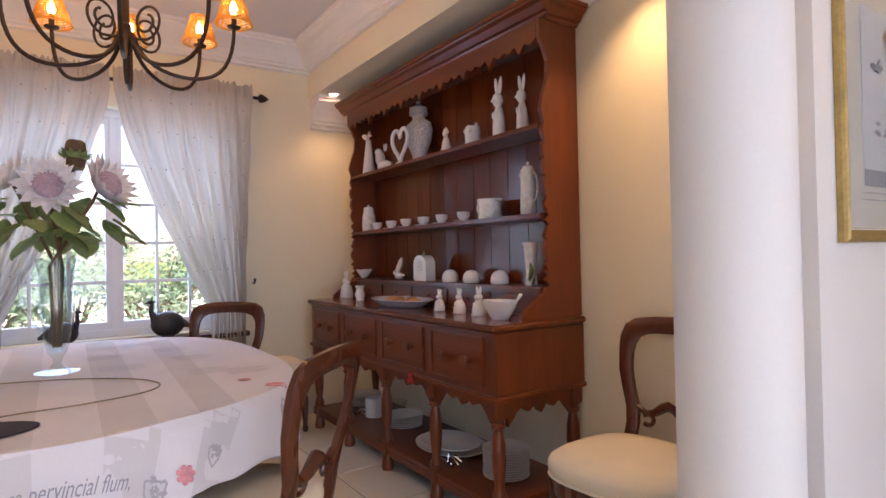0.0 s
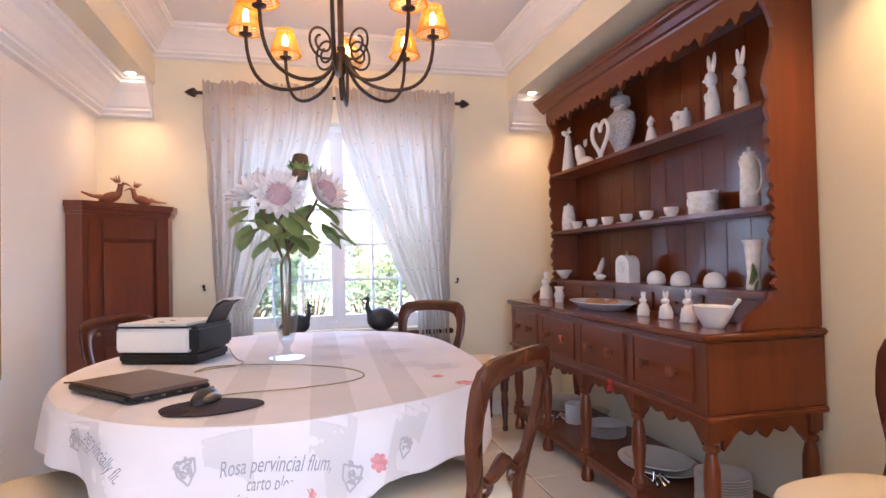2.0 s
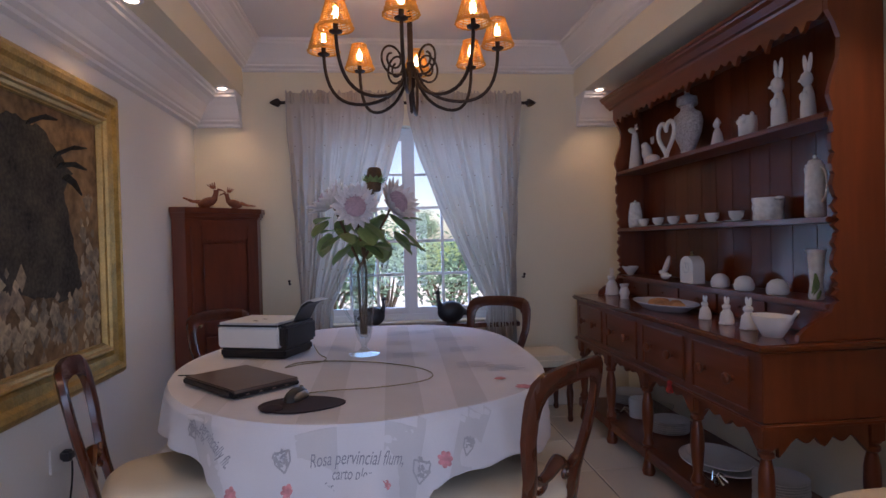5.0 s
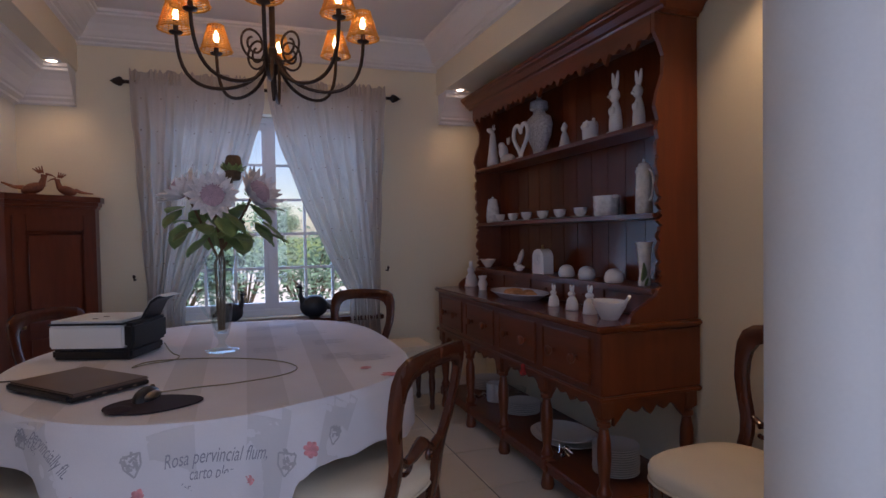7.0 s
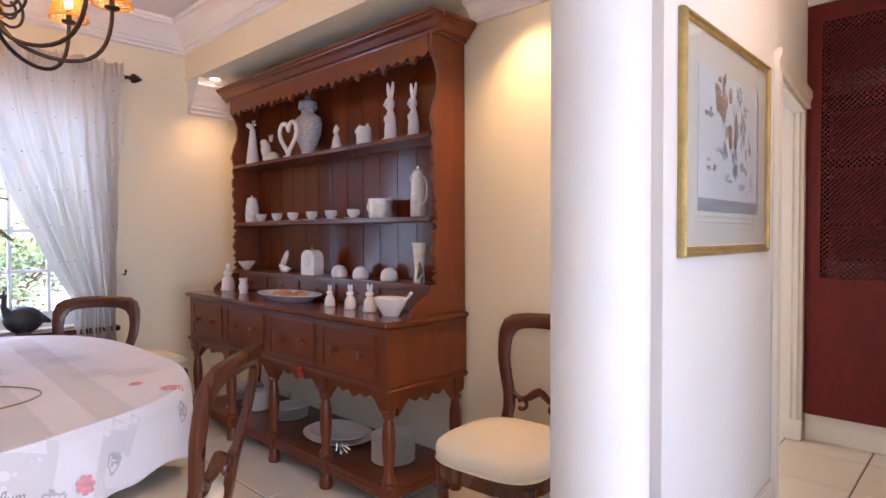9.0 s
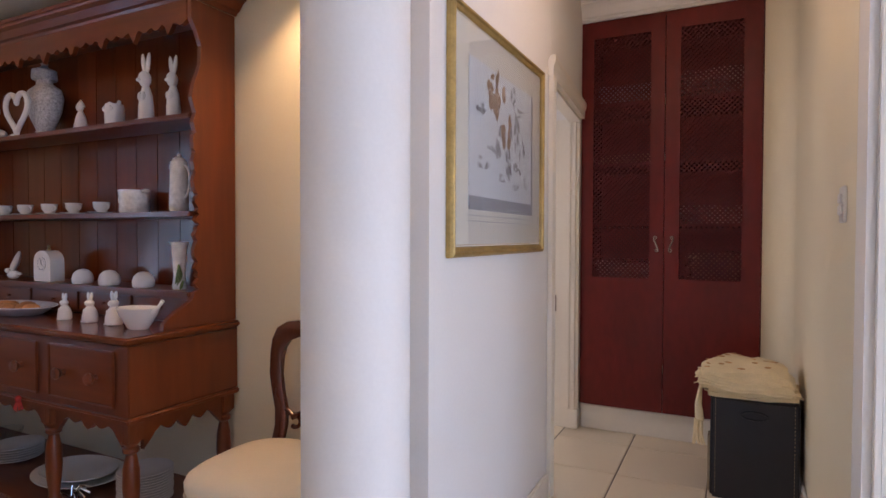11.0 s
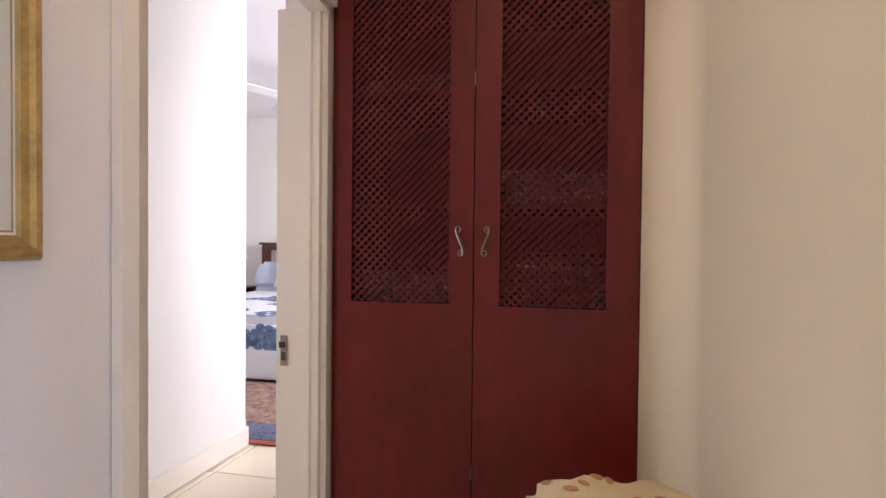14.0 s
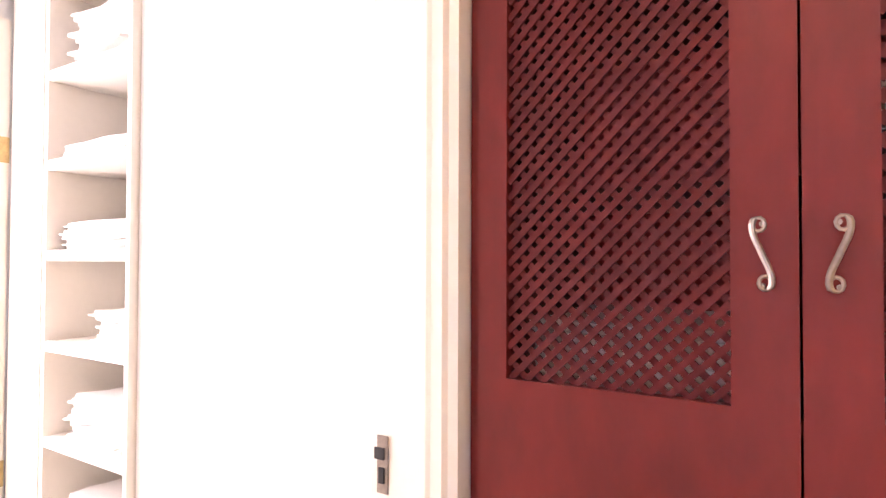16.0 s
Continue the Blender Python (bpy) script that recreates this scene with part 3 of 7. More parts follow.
for k in range(4):
    part("apron", prism(B(), scallop(legs_y[k] + 0.034, legs_y[k + 1] - 0.034, 0.577, 0.548, 0.022, 0.012), DX0 + 0.034, DX0 + 0.054, "x"), CHERRY_H, dresser, smooth=False)
part("side_apron", prism(B(), scallop(DX0 + 0.08, DX1 - 0.085, 0.577, 0.540, 0.030, 0.012), DY0 + 0.010, DY0 + 0.030, "y"), CHERRY_H, dresser, smooth=False)
part("side_apron", prism(B(), scallop(DX0 + 0.08, DX1 - 0.085, 0.577, 0.540, 0.030, 0.012), DY1 - 0.030, DY1 - 0.010, "y"), CHERRY_H, dresser, smooth=False)
for k in range(4):
    y0, y1 = legs_y[k] + 0.040, legs_y[k + 1] - 0.040
    dw = B()
    box(dw, DX0 + 0.0065, y0 + 0.006, 0.634, DX0 + 0.0115, y1 - 0.006, 0.836, 0.002)
    for a in ((y0, 0.628, y1, 0.6338), (y0, 0.8362, y1, 0.842), (y0, 0.6338, y0 + 0.0058, 0.8362), (y1 - 0.0058, 0.6338, y1, 0.8362)):
        box(dw, DX0 + 0.0005, a[0], a[1], DX0 + 0.0115, a[2], a[3], 0.0025)
    drawer = part("drawer", dw, CHERRY_H, dresser)
    for f in (0.25, 0.75):
        kb = lathe(B(), [(0.013, 0.0), (0.010, 0.012), (0.021, 0.022), (0.025, 0.031), (0.018, 0.040), (0.0, 0.043)], seg=16, m=Matrix.Translation((DX0 + 0.004, y0 + (y1 - y0) * f, 0.735)) @ pose(0, 0, 0, 0, -90, 0))
        part("knob", kb, CHERRY, drawer)
# upper shelves
HX = 3.797
side = [(DX1, 0.901), (3.642, 0.901), (3.647, 0.925), (3.682, 0.955), (3.742, 0.985), (3.782, 1.01), (3.794, 1.04)]
for z0, z1 in ((1.04, 1.375), (1.375, 1.78)):
    n = 5
    for i in range(n):
        a, b = z0 + (z1 - z0) * i / n, z0 + (z1 - z0) * (i + 1) / n
        deep = (0.022, 0.016, 0.0, 0.012, 0.024)[i] if z0 < 1.2 else (0.020, 0.004, 0.0, -0.004, 0.004)[i]
        side += [(3.794 + deep, a + 0.012), (3.788 + deep * 0.2, (a + b) / 2), (3.794 + deep, b - 0.012), (3.802, b)]
side += [(3.782, 1.84), (3.797, 1.90), (3.827, 1.98), (3.832, 2.06), (3.807, 2.12), (3.782, 2.16), (3.782, 2.24), (DX1, 2.24)]
for y in (DY0 + 0.012, DY1 - 0.034):
    part("side_panel", prism(B(), side, y, y + 0.022, "y"), CHERRY, dresser, smooth=False)
for z in (1.78, 1.375, 1.04):
    sh = boxed(HX - 0.012 if z > 1.1 else HX - 0.02, DY0 + 0.0345, z - 0.022, DX1 - 0.02, DY1 - 0.0345, z, 0.005)
    part("shelf", sh, CHERRY_H, dresser)
part("spice_drawer_front", boxed(HX + 0.03, DY0 + 0.0345, 0.903, HX + 0.05, DY1 - 0.0345, 1.017, 0.003), CHERRY_H, dresser)
for k in range(5):
    y0 = DY0 + 0.06 + k * 0.39
    sd = part("small_drawer", boxed(HX + 0.020, y0, 0.917, HX + 0.0295, y0 + 0.37, 1.003, 0.003), CHERRY_H, dresser)
    part("knob", lathe(B(), [(0.006, 0), (0.006, 0.008), (0.011, 0.014), (0.0, 0.02)], seg=10, m=Matrix.Translation((HX + 0.020, y0 + 0.185, 0.96)) @ pose(0, 0, 0, 0, -90, 0)), CHERRY, sd)
nb = 13
bw = (DY1 - DY0 - 0.07) / nb
for k in range(nb):
    y0 = DY0 + 0.035 + k * bw
    bd = boxed(DX1 - 0.0195, y0 + 0.0006, 1.018, DX1 - 0.004, y0 + bw - 0.0006, 2.24, 0.0018)
    part("back_board", bd, CHERRY_BOARD, dresser)
part("top_board", boxed(HX + 0.02, DY0 + 0.035, 2.215, DX1 - 0.02, DY1 - 0.035, 2.235), CHERRY, dresser)
fr_poly = [(DY0 + 0.035, 2.24)]
for i in range(121):
    t = i / 120
    ph = (t * 9) % 1
    drop = 0.016 + 0.020 * abs(math.sin(ph * math.pi * 3)) + 0.035 * max(0, 1 - abs(ph - 0.5) * 10)
    fr_poly.append((DY0 + 0.035 + (DY1 - DY0 - 0.07) * t, 2.175 - drop))
fr_poly.append((DY1 - 0.035, 2.24))
part("scalloped_frieze", prism(B(), fr_poly, HX - 0.018, HX + 0.002, "x"), CHERRY_H, dresser, smooth=False)
cr = [(0, 2.24), (0.010, 2.24), (0.016, 2.252), (0.030, 2.258), (0.050, 2.285), (0.068, 2.296), (0.072, 2.305), (0.080, 2.308), (0.080, 2.325), (0, 2.325)]
cb = prism(B(), [(HX - 0.006 - u, z) for u, z in cr], DY0 - 0.05, DY1 + 0.05, "y")
part("cornice", cb, CHERRY_H, dresser, "moulded cherry cornice", smooth=False)
for s, y in ((-1, DY0 + 0.010), (1, DY1 - 0.010)):
    part("cornice_return", prism(B(), [(y + s * u, z) for u, z in cr], HX - 0.005, DX1, "x"), CHERRY, dresser, smooth=False)

# ---- linen cupboard at the corridor's end ----
CX = 5.98
cup = thing("linen_cupboard", (CX + 0.3, 1.17, 0), "tall dark red cupboard with lattice doors, closed", "cupboard")
part("plinth", boxed(CX + 0.012, 0.638, 0.0, CX + 0.03, 1.695, 0.165, 0.004), GLOSS_WHITE, cup, "cream painted plinth")
part("plinth_moulding", boxed(CX - 0.004, 0.638, 0.135, CX + 0.0115, 1.695, 0.165, 0.005), GLOSS_WHITE, cup)
fb = B()
box(fb, CX + 0.004, 1.672, 0.166, CX + 0.05, 1.698, 2.68)
box(fb, CX - 0.002, 0.638, 0.166, CX + 0.05, 0.643, 2.68)
box(fb, CX + 0.004, 0.643, 2.655, CX + 0.05, 1.672, 2.68)
part("face_frame", fb, RED_WOOD, cup)
bend = [(CX - 0.14 + 0.142 * math.sin(math.pi * i / 24), 0.6375 - 0.1565 * math.cos(math.pi * i / 24)) for i in range(13)]
solid("wall_cupboard_return", prism(B(), bend + [(CX + 0.05, 0.6375), (CX + 0.05, 0.481)], 0.0, TOP - 0.125, "z"), CREAM, "narrow cream wall bending round to the linen cupboard", kind="structure")
for a in ((CX + 0.58, 0.50, 0.17, CX + 0.60, 1.69, 2.68), (CX + 0.052, 0.50, 0.17, CX + 0.58, 0.52, 2.68), (CX + 0.052, 1.675, 0.17, CX + 0.58, 1.694, 2.68), (CX + 0.052, 0.52, 2.66, CX + 0.58, 1.675, 2.68)):
    part("inner_panel", boxed(*a), RED_WOOD, cup)
for z in (0.60, 1.00, 1.36, 1.75, 2.14):
    part("shelf", boxed(CX + 0.008, 0.521, z - 0.02, CX + 0.579, 1.674, z), RED_WOOD, cup)
for y0, y1, s in ((1.178, 1.670, 1), (0.645, 1.174, -1)):
    st = B()
    inner = (1.262, 1.615) if s > 0 else (0.745, 1.087)
    za, zb = 1.015, 2.56
    loops = []
    for x in (CX - 0.018, CX + 0.004):
        for ya, yb, za_, zb_ in ((y0, y1, 0.17, 2.652), (inner[0], inner[1], za, zb)):
            loops.append([st.verts.new((x, y, z)) for y, z in ((ya, za_), (yb, za_), (yb, zb_), (ya, zb_))])
    for la, lb in ((0, 1), (1, 3), (3, 2), (2, 0)):
        for i in range(4):
            k = (i + 1) % 4
            st.faces.new((loops[la][i], loops[la][k], loops[lb][k], loops[lb][i]))
    dr = part("door", st, RED_WOOD, cup)
    lat = B()
    w, h = inner[1] - inner[0], zb - za
    pitch, half = 0.0290, 0.0055
    for sign, x in ((-1, CX - 0.010), (1, CX - 0.005)):
        k = -int(h / pitch) - 2
        while k * pitch < w + h:
            c = k * pitch
            pts = []
            # strip v = sign * (u - c) clipped to the panel
            lo, hi = (max(0, c), min(w, c + h)) if sign > 0 else (max(0, c - h), min(w, c))
            if hi - lo > 0.004:
                for u in (lo, hi):
                    v = (u - c) if sign > 0 else (c - u)
                    pts.append((inner[0] + u, za + v))
                (ya, z0), (yb, z1) = pts
                d = half * 0.7071
                o = (-d, d) if sign > 0 else (d, d)
                prism(lat, [(ya - o[0], z0 - o[1]), (yb - o[0], z1 - o[1]), (yb + o[0], z1 + o[1]), (ya + o[0], z0 + o[1])], x, x + 0.005, "x")
            k += 1
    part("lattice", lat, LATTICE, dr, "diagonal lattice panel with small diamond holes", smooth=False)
    hy = 1.221 if s > 0 else 1.133
    zc = 1.231
    upper = [(0.012 - 0.016 * (0.5 - 0.5 * math.cos(a)) , 0.040 + 0.0095 * math.sin(a)) for a in [math.pi * (1.75 - 1.75 * i / 9) for i in range(10)]]
    half_s = upper + [(p.x, p.y) for p in bez((0.012, 0.040, 0), (0.0125, 0.024, 0), (0.004, 0.012, 0), (0.0, 0.0, 0), 6)[1:]]
    both = half_s + [(-u, -v) for u, v in half_s[::-1][1:]]
    path = [Vector((CX - 0.036, hy + s * u, zc + v)) for u, v in both]
    hb = tube(B(), path, [0.0028] * 8 + [0.0045] * (len(path) - 16) + [0.0028] * 8, 8)
    for zz in (1.272, 1.187):
        tube(hb, [(CX - 0.036, hy, zz), (CX - 0.017, hy, zz)], 0.0035, 8)
    part("handle", hb, PEWTER, dr, "curled pewter pull")
for z in (0.42, 1.75, 2.1):
    part("hinge", boxed(CX - 0.020, 1.1745, z, CX - 0.012, 1.1775, z + 0.05), PEWTER, cup)


def folded(name, x0, y0, z0, x1, y1, z1, mat, label, layers=4, group="folded linen"):
    """A slack pile of folded cloth."""
    bm = B()
    h = (z1 - z0) / layers
    for i in range(layers):
        j = [random.uniform(-0.012, 0.012) for _ in range(4)]
        box(bm, x0 + j[0], y0 + j[1], z0 + i * h + 0.0005, x1 + j[2], y1 + j[3], z0 + (i + 1) * h, h * 0.42, 4)
    bmesh.ops.subdivide_edges(bm, edges=bm.edges[:], cuts=2, use_grid_fill=True)
    for v in bm.verts:
        d = noise.noise_vector(v.co * 7) * 0.026 + noise.noise_vector(v.co * 22) * 0.009
        v.co += Vector((d.x, d.y, d.z * (0.6 if v.co.z > z0 + 0.01 else 0)))
        v.co.z = max(v.co.z, z0 + 0.0005)
    return solid(name, bm, mat, label, "linen", group=group)


for y0, y1, z, h, m in ((1.22, 1.60, 1.00, 0.12, LINEN), (0.70, 1.10, 1.36, 0.11, LINEN), (1.22, 1.60, 2.14, 0.12, LINEN_BLUE), (0.70, 1.10, 2.14, 0.16, LINEN), (0.72, 1.05, 1.00, 0.18, BEIGE), (1.24, 1.58, 1.75, 0.05, BEIGE)):
    folded("folded_linen", CX + 0.014, y0, z, CX + 0.40, y1, z + h, m, "pile of folded linen on a cupboard shelf", 3)

# ---- dining table ----
TX, TY, RX, RY, TZ = 1.965, 3.58, 0.805, 1.02, 0.757
table = thing("dining_table", (TX, TY, 0), "oval dark wooden dining table under a cloth", "table")
part("tabletop", lathe(B(), [(0, 0), (0.96, 0), (1.0, 0.012), (1.0, 0.028), (0.985, 0.034), (0, 0.034)], (TX, TY, TZ - 0.036), 48, RX - 0.012, RY - 0.012), DARK_WOOD, table)
part("pedestal", lathe(B(), [(0.0, 0.03), (0.16, 0.03), (0.17, 0.06), (0.12, 0.10), (0.07, 0.16), (0.06, 0.22), (0.09, 0.32), (0.10, 0.40), (0.07, 0.50), (0.06, 0.60), (0.14, 0.70), (0.14, 0.72), (0, 0.72)], (TX, TY, 0), 24), DARK_WOOD, table)
for k in range(4):
    a = math.pi / 4 + k * math.pi / 2
    c, s = math.cos(a), math.sin(a)
    lg = tube(B(), [(TX + c * r, TY + s * r, z) for r, z in ((0.10, 0.14), (0.22, 0.13), (0.34, 0.08), (0.42, 0.045), (0.46, 0.032))], [0.045, 0.042, 0.035, 0.032, 0.030], 10)
    part("foot", lg, DARK_WOOD, table)

cover = thing("tablecloth", (TX, TY, TZ), "white printed cotton tablecloth with grey stripes and roses", "tablecloth")


# how far the cloth hangs, by the angle round the table: a deep front fall between the two pushed-in chairs
HEM = [(-180, 0.20), (-152, 0.16), (-138, 0.145), (-126, 0.155), (-121, 0.20), (-116, 0.27), (-104, 0.42), (-90, 0.46), (-80, 0.42), (-75, 0.30), (-72, 0.225), (-68, 0.20), (-60, 0.195), (-52, 0.19), (-38, 0.22), (-27, 0.235), (-10, 0.23), (40, 0.22), (90, 0.25), (140, 0.22), (180, 0.20)]


def hem(a):
    deg = (math.degrees(a) + 180) % 360 - 180
    for (a0, h0), (a1, h1) in zip(HEM, HEM[1:]):
        if a0 <= deg <= a1:
            t = (deg - a0) / (a1 - a0)
            t = t * t * (3 - 2 * t)
            return h0 + (h1 - h0) * t + 0.006 * math.sin(a * 23)
    return 0.2


NA = 440


def rim(a):
    """How far the table's outline bulges past an ellipse: squarer towards the window side."""
    n = 2.0 + 1.0 * max(0.0, math.cos(a - 0.35))
    return (abs(math.cos(a)) ** n + abs(math.sin(a)) ** n) ** (-1 / n)


def cover_point(a, v, lift=0.0):
    """A point of the cloth: v below 1 on the top, from 1 to 2 down the fall."""
    k = rim(a)
    c, s = math.cos(a) * k, math.sin(a) * k
    if v <= 1:
        wave = 0.0012 * noise.noise(Vector((c * v * 4, s * v * 5, 1.3)))
        return Vector((TX + (RX + lift) * c * v, TY + (RY + lift) * s * v, TZ + lift + wave))
    d = v - 1
    fold = (0.5 + 0.5 * math.sin(a * 15 + 1.6 * math.sin(a * 5))) ** 1.6 * 0.055 + 0.020 * noise.noise(Vector((a * 6, d, 4.0)))
    out = 0.010 + d * hem(a) * 2.4 * (0.02 + fold) + 0.012 * min(1, d * 10) + lift
    fall = hem(a) * d
    return Vector((TX + (RX + out) * c, TY + (RY + out) * s, TZ - 0.002 - fall + 0.010 * max(0, 1 - d * 12)))


def cover_sheet(bm):
    vs = [0, 0.15, 0.3, 0.45, 0.6, 0.75, 0.88, 0.96, 1.0, 1.01, 1.02, 1.04, 1.06, 1.09] + [1.12 + 0.04 * k for k in range(23)]
    grid = {}
    for i in range(NA):
        for j, v in enumerate(vs):
            if j:
                grid[i, j] = bm.verts.new(cover_point(2 * math.pi * i / NA, v))
    mid = bm.verts.new((TX, TY, TZ))
    for i in range(NA):
        k = (i + 1) % NA
        bm.faces.new((mid, grid[i, 1], grid[k, 1]))
        for j in range(1, len(vs) - 1):
            bm.faces.new((grid[i, j], grid[i, j + 1], grid[k, j + 1], grid[k, j]))
    return bm


sheet = part("cloth", cover_sheet(B()), TABLECLOTH, cover)
th = sheet.modifiers.new("thickness", "SOLIDIFY")
th.thickness, th.offset = 0.0025, 1


def on_cover(x, y, lift=0.0055):
    """Lays a point of the flat cloth plan, metres from its middle, over the table's edge."""
    a = math.atan2(y / RY, x / RX)
    r = math.hypot(x / RX, y / RY) / rim(a)
    if r <= 1:
        return Vector((TX + x, TY + y, TZ + lift))
    edge = math.hypot(RX * math.cos(a), RY * math.sin(a)) * rim(a)
    d = (r - 1) * edge / hem(a)
    p = cover_point(a, 1 + min(d, 0.98), lift)
    return p


def strip(bm, x0, y0, x1, y1, w, n=40, lift=0.0055):
    """A printed band on the cloth from one plan point to another."""
    a, b = Vector((x0, y0)), Vector((x1, y1))
    d = (b - a).normalized()
    o = Vector((-d.y, d.x)) * w / 2
    rows = []
    m = max(2, int(w / 0.03) + 1)
    for i in range(n + 1):
        c = a.lerp(b, i / n)
        rows.append([bm.verts.new(on_cover(*(c + o * (2 * k / m - 1)), lift)) for k in range(m + 1)])
    for p, q in zip(rows, rows[1:]):
        for k in range(m):
            bm.faces.new((p[k], p[k + 1], q[k + 1], q[k]))


for cx, lean_x, wide in ((-0.50, 0.0, 0.11), (-0.10, 0.0, 0.13), (0.19, 0.02, 0.13), (0.44, 0.04, 0.11)):
    bm = B()
    half = RY * math.sqrt(max(0.05, 1 - (cx / RX) ** 2)) - 0.03
    strip(bm, cx - lean_x, -half - 0.40, cx + lean_x, half, wide, 80, 0.0040)
    part("printed_stripe", bm, CLOTH_GREY, cover, smooth=True)

# printed words and roses on the fall of the cloth


def words(text, size, x, y, turn=0, name="lettering", mat=INK):
    cu = bpy.data.curves.new("line", "FONT")
    cu.body, cu.size, cu.shear = text, size, 0.35
    tmp = bpy.data.objects.new("line", cu)
    scene.collection.objects.link(tmp)
    me = bpy.data.meshes.new_from_object(tmp.evaluated_get(bpy.context.evaluated_depsgraph_get()))
    bpy.data.objects.remove(tmp)
    bm = B()
    bm.from_mesh(me)
    bmesh.ops.triangulate(bm, faces=bm.faces[:])
    c, s = math.cos(radians(turn)), math.sin(radians(turn))
    for v in bm.verts:
        px, py = v.co.x * 0.62, v.co.y
        v.co = on_cover(x + c * px - s * py, y + s * px + c * py)
    part(name, bm, mat, cover, smooth=False)


words("Rosa pervincial flum,", 0.060, -0.130, -1.130)
words("carto pleno", 0.052, -0.060, -1.176)
words("Enkbfort for,", 0.044, -0.195, -1.212)
words("Yout und vieux,", 0.038, -0.20, -1.255)
words("pervincially flum", 0.058, -0.505, -0.85, -66)
words("Enkbfort for,", 0.040, -0.565, -0.80, -60)


def rose(x, y, r):
    bm = B()
    for ring, n in ((1.0, 7), (0.66, 6), (0.34, 4)):
        for k in range(n):
            a = 2 * math.pi * k / n + ring * 3
            cx, cy = x + r * ring * 0.6 * math.cos(a), y + r * ring * 0.6 * math.sin(a)
            lift = 0.0055 + 0.0002 * (k + 7 * (1 - ring))
            vs = [bm.verts.new(on_cover(cx + r * 0.30 * math.cos(b), cy + r * 0.26 * math.sin(b), lift)) for b in [2 * math.pi * q / 8 for q in range(8)]]
            bm.faces.new(vs)
    part("printed_rose", bm, ROSE, cover, smooth=False)


for x, y, r in ((-0.215, -1.185, 0.030), (0.075, -1.205, 0.026), (0.118, -1.195, 0.026), (0.322, -1.085, 0.032), (0.635, -0.70, 0.036), (-0.42, -1.12, 0.030), (0.575, -0.56, 0.028)):
    rose(x, y, r)


def crest(x, y, s):
    """A faded printed emblem: a shield of loose strokes with a ragged crown."""
    bm, r = B(), random.Random(int(1000 * (x + 3)))
    shield = [(-0.5, 0.5), (0.5, 0.5), (0.46, -0.1), (0.0, -0.7), (-0.46, -0.1), (-0.5, 0.5)]
    for k, ((a, b), (c, d)) in enumerate(zip(shield, shield[1:])):
        strip(bm, x + a * s, y + b * s, x + c * s, y + d * s, 0.006, 3, 0.0048 + 0.0001 * k)
    for k in range(16):
        a, b, t = r.uniform(-0.35, 0.35), r.uniform(-0.4, 0.5), r.uniform(0, 3.1)
        strip(bm, x + a * s, y + b * s, x + (a + 0.3 * math.cos(t)) * s, y + (b + 0.3 * math.sin(t)) * s, r.uniform(0.004, 0.010), 2, 0.0058 + 0.0002 * k)
    part("printed_emblem", bm, PALE_INK, cover, smooth=False)


for x, y, s in ((-0.215, -1.088, 0.055), (0.245, -1.14, 0.06), (0.41, -1.03, 0.045), (0.66, -0.80, 0.055), (-0.545, -0.83, 0.05)):
    crest(x, y, s)
for x, y in ((0.44, -0.33), (0.45, 0.04), (0.40, 0.36), (0.13, 0.30), (0.14, 0.62), (0.56, -0.42), (0.16, -0.05), (0.30, 0.66)):
    bm = B()
    for k in range(5):
        strip(bm, x, y + 0.026 * k, x + 0.13 + 0.03 * (k % 2), y + 0.026 * k + 0.004, 0.007, 8)
    part("printed_text_lines", bm, PALE_INK, cover, smooth=False)


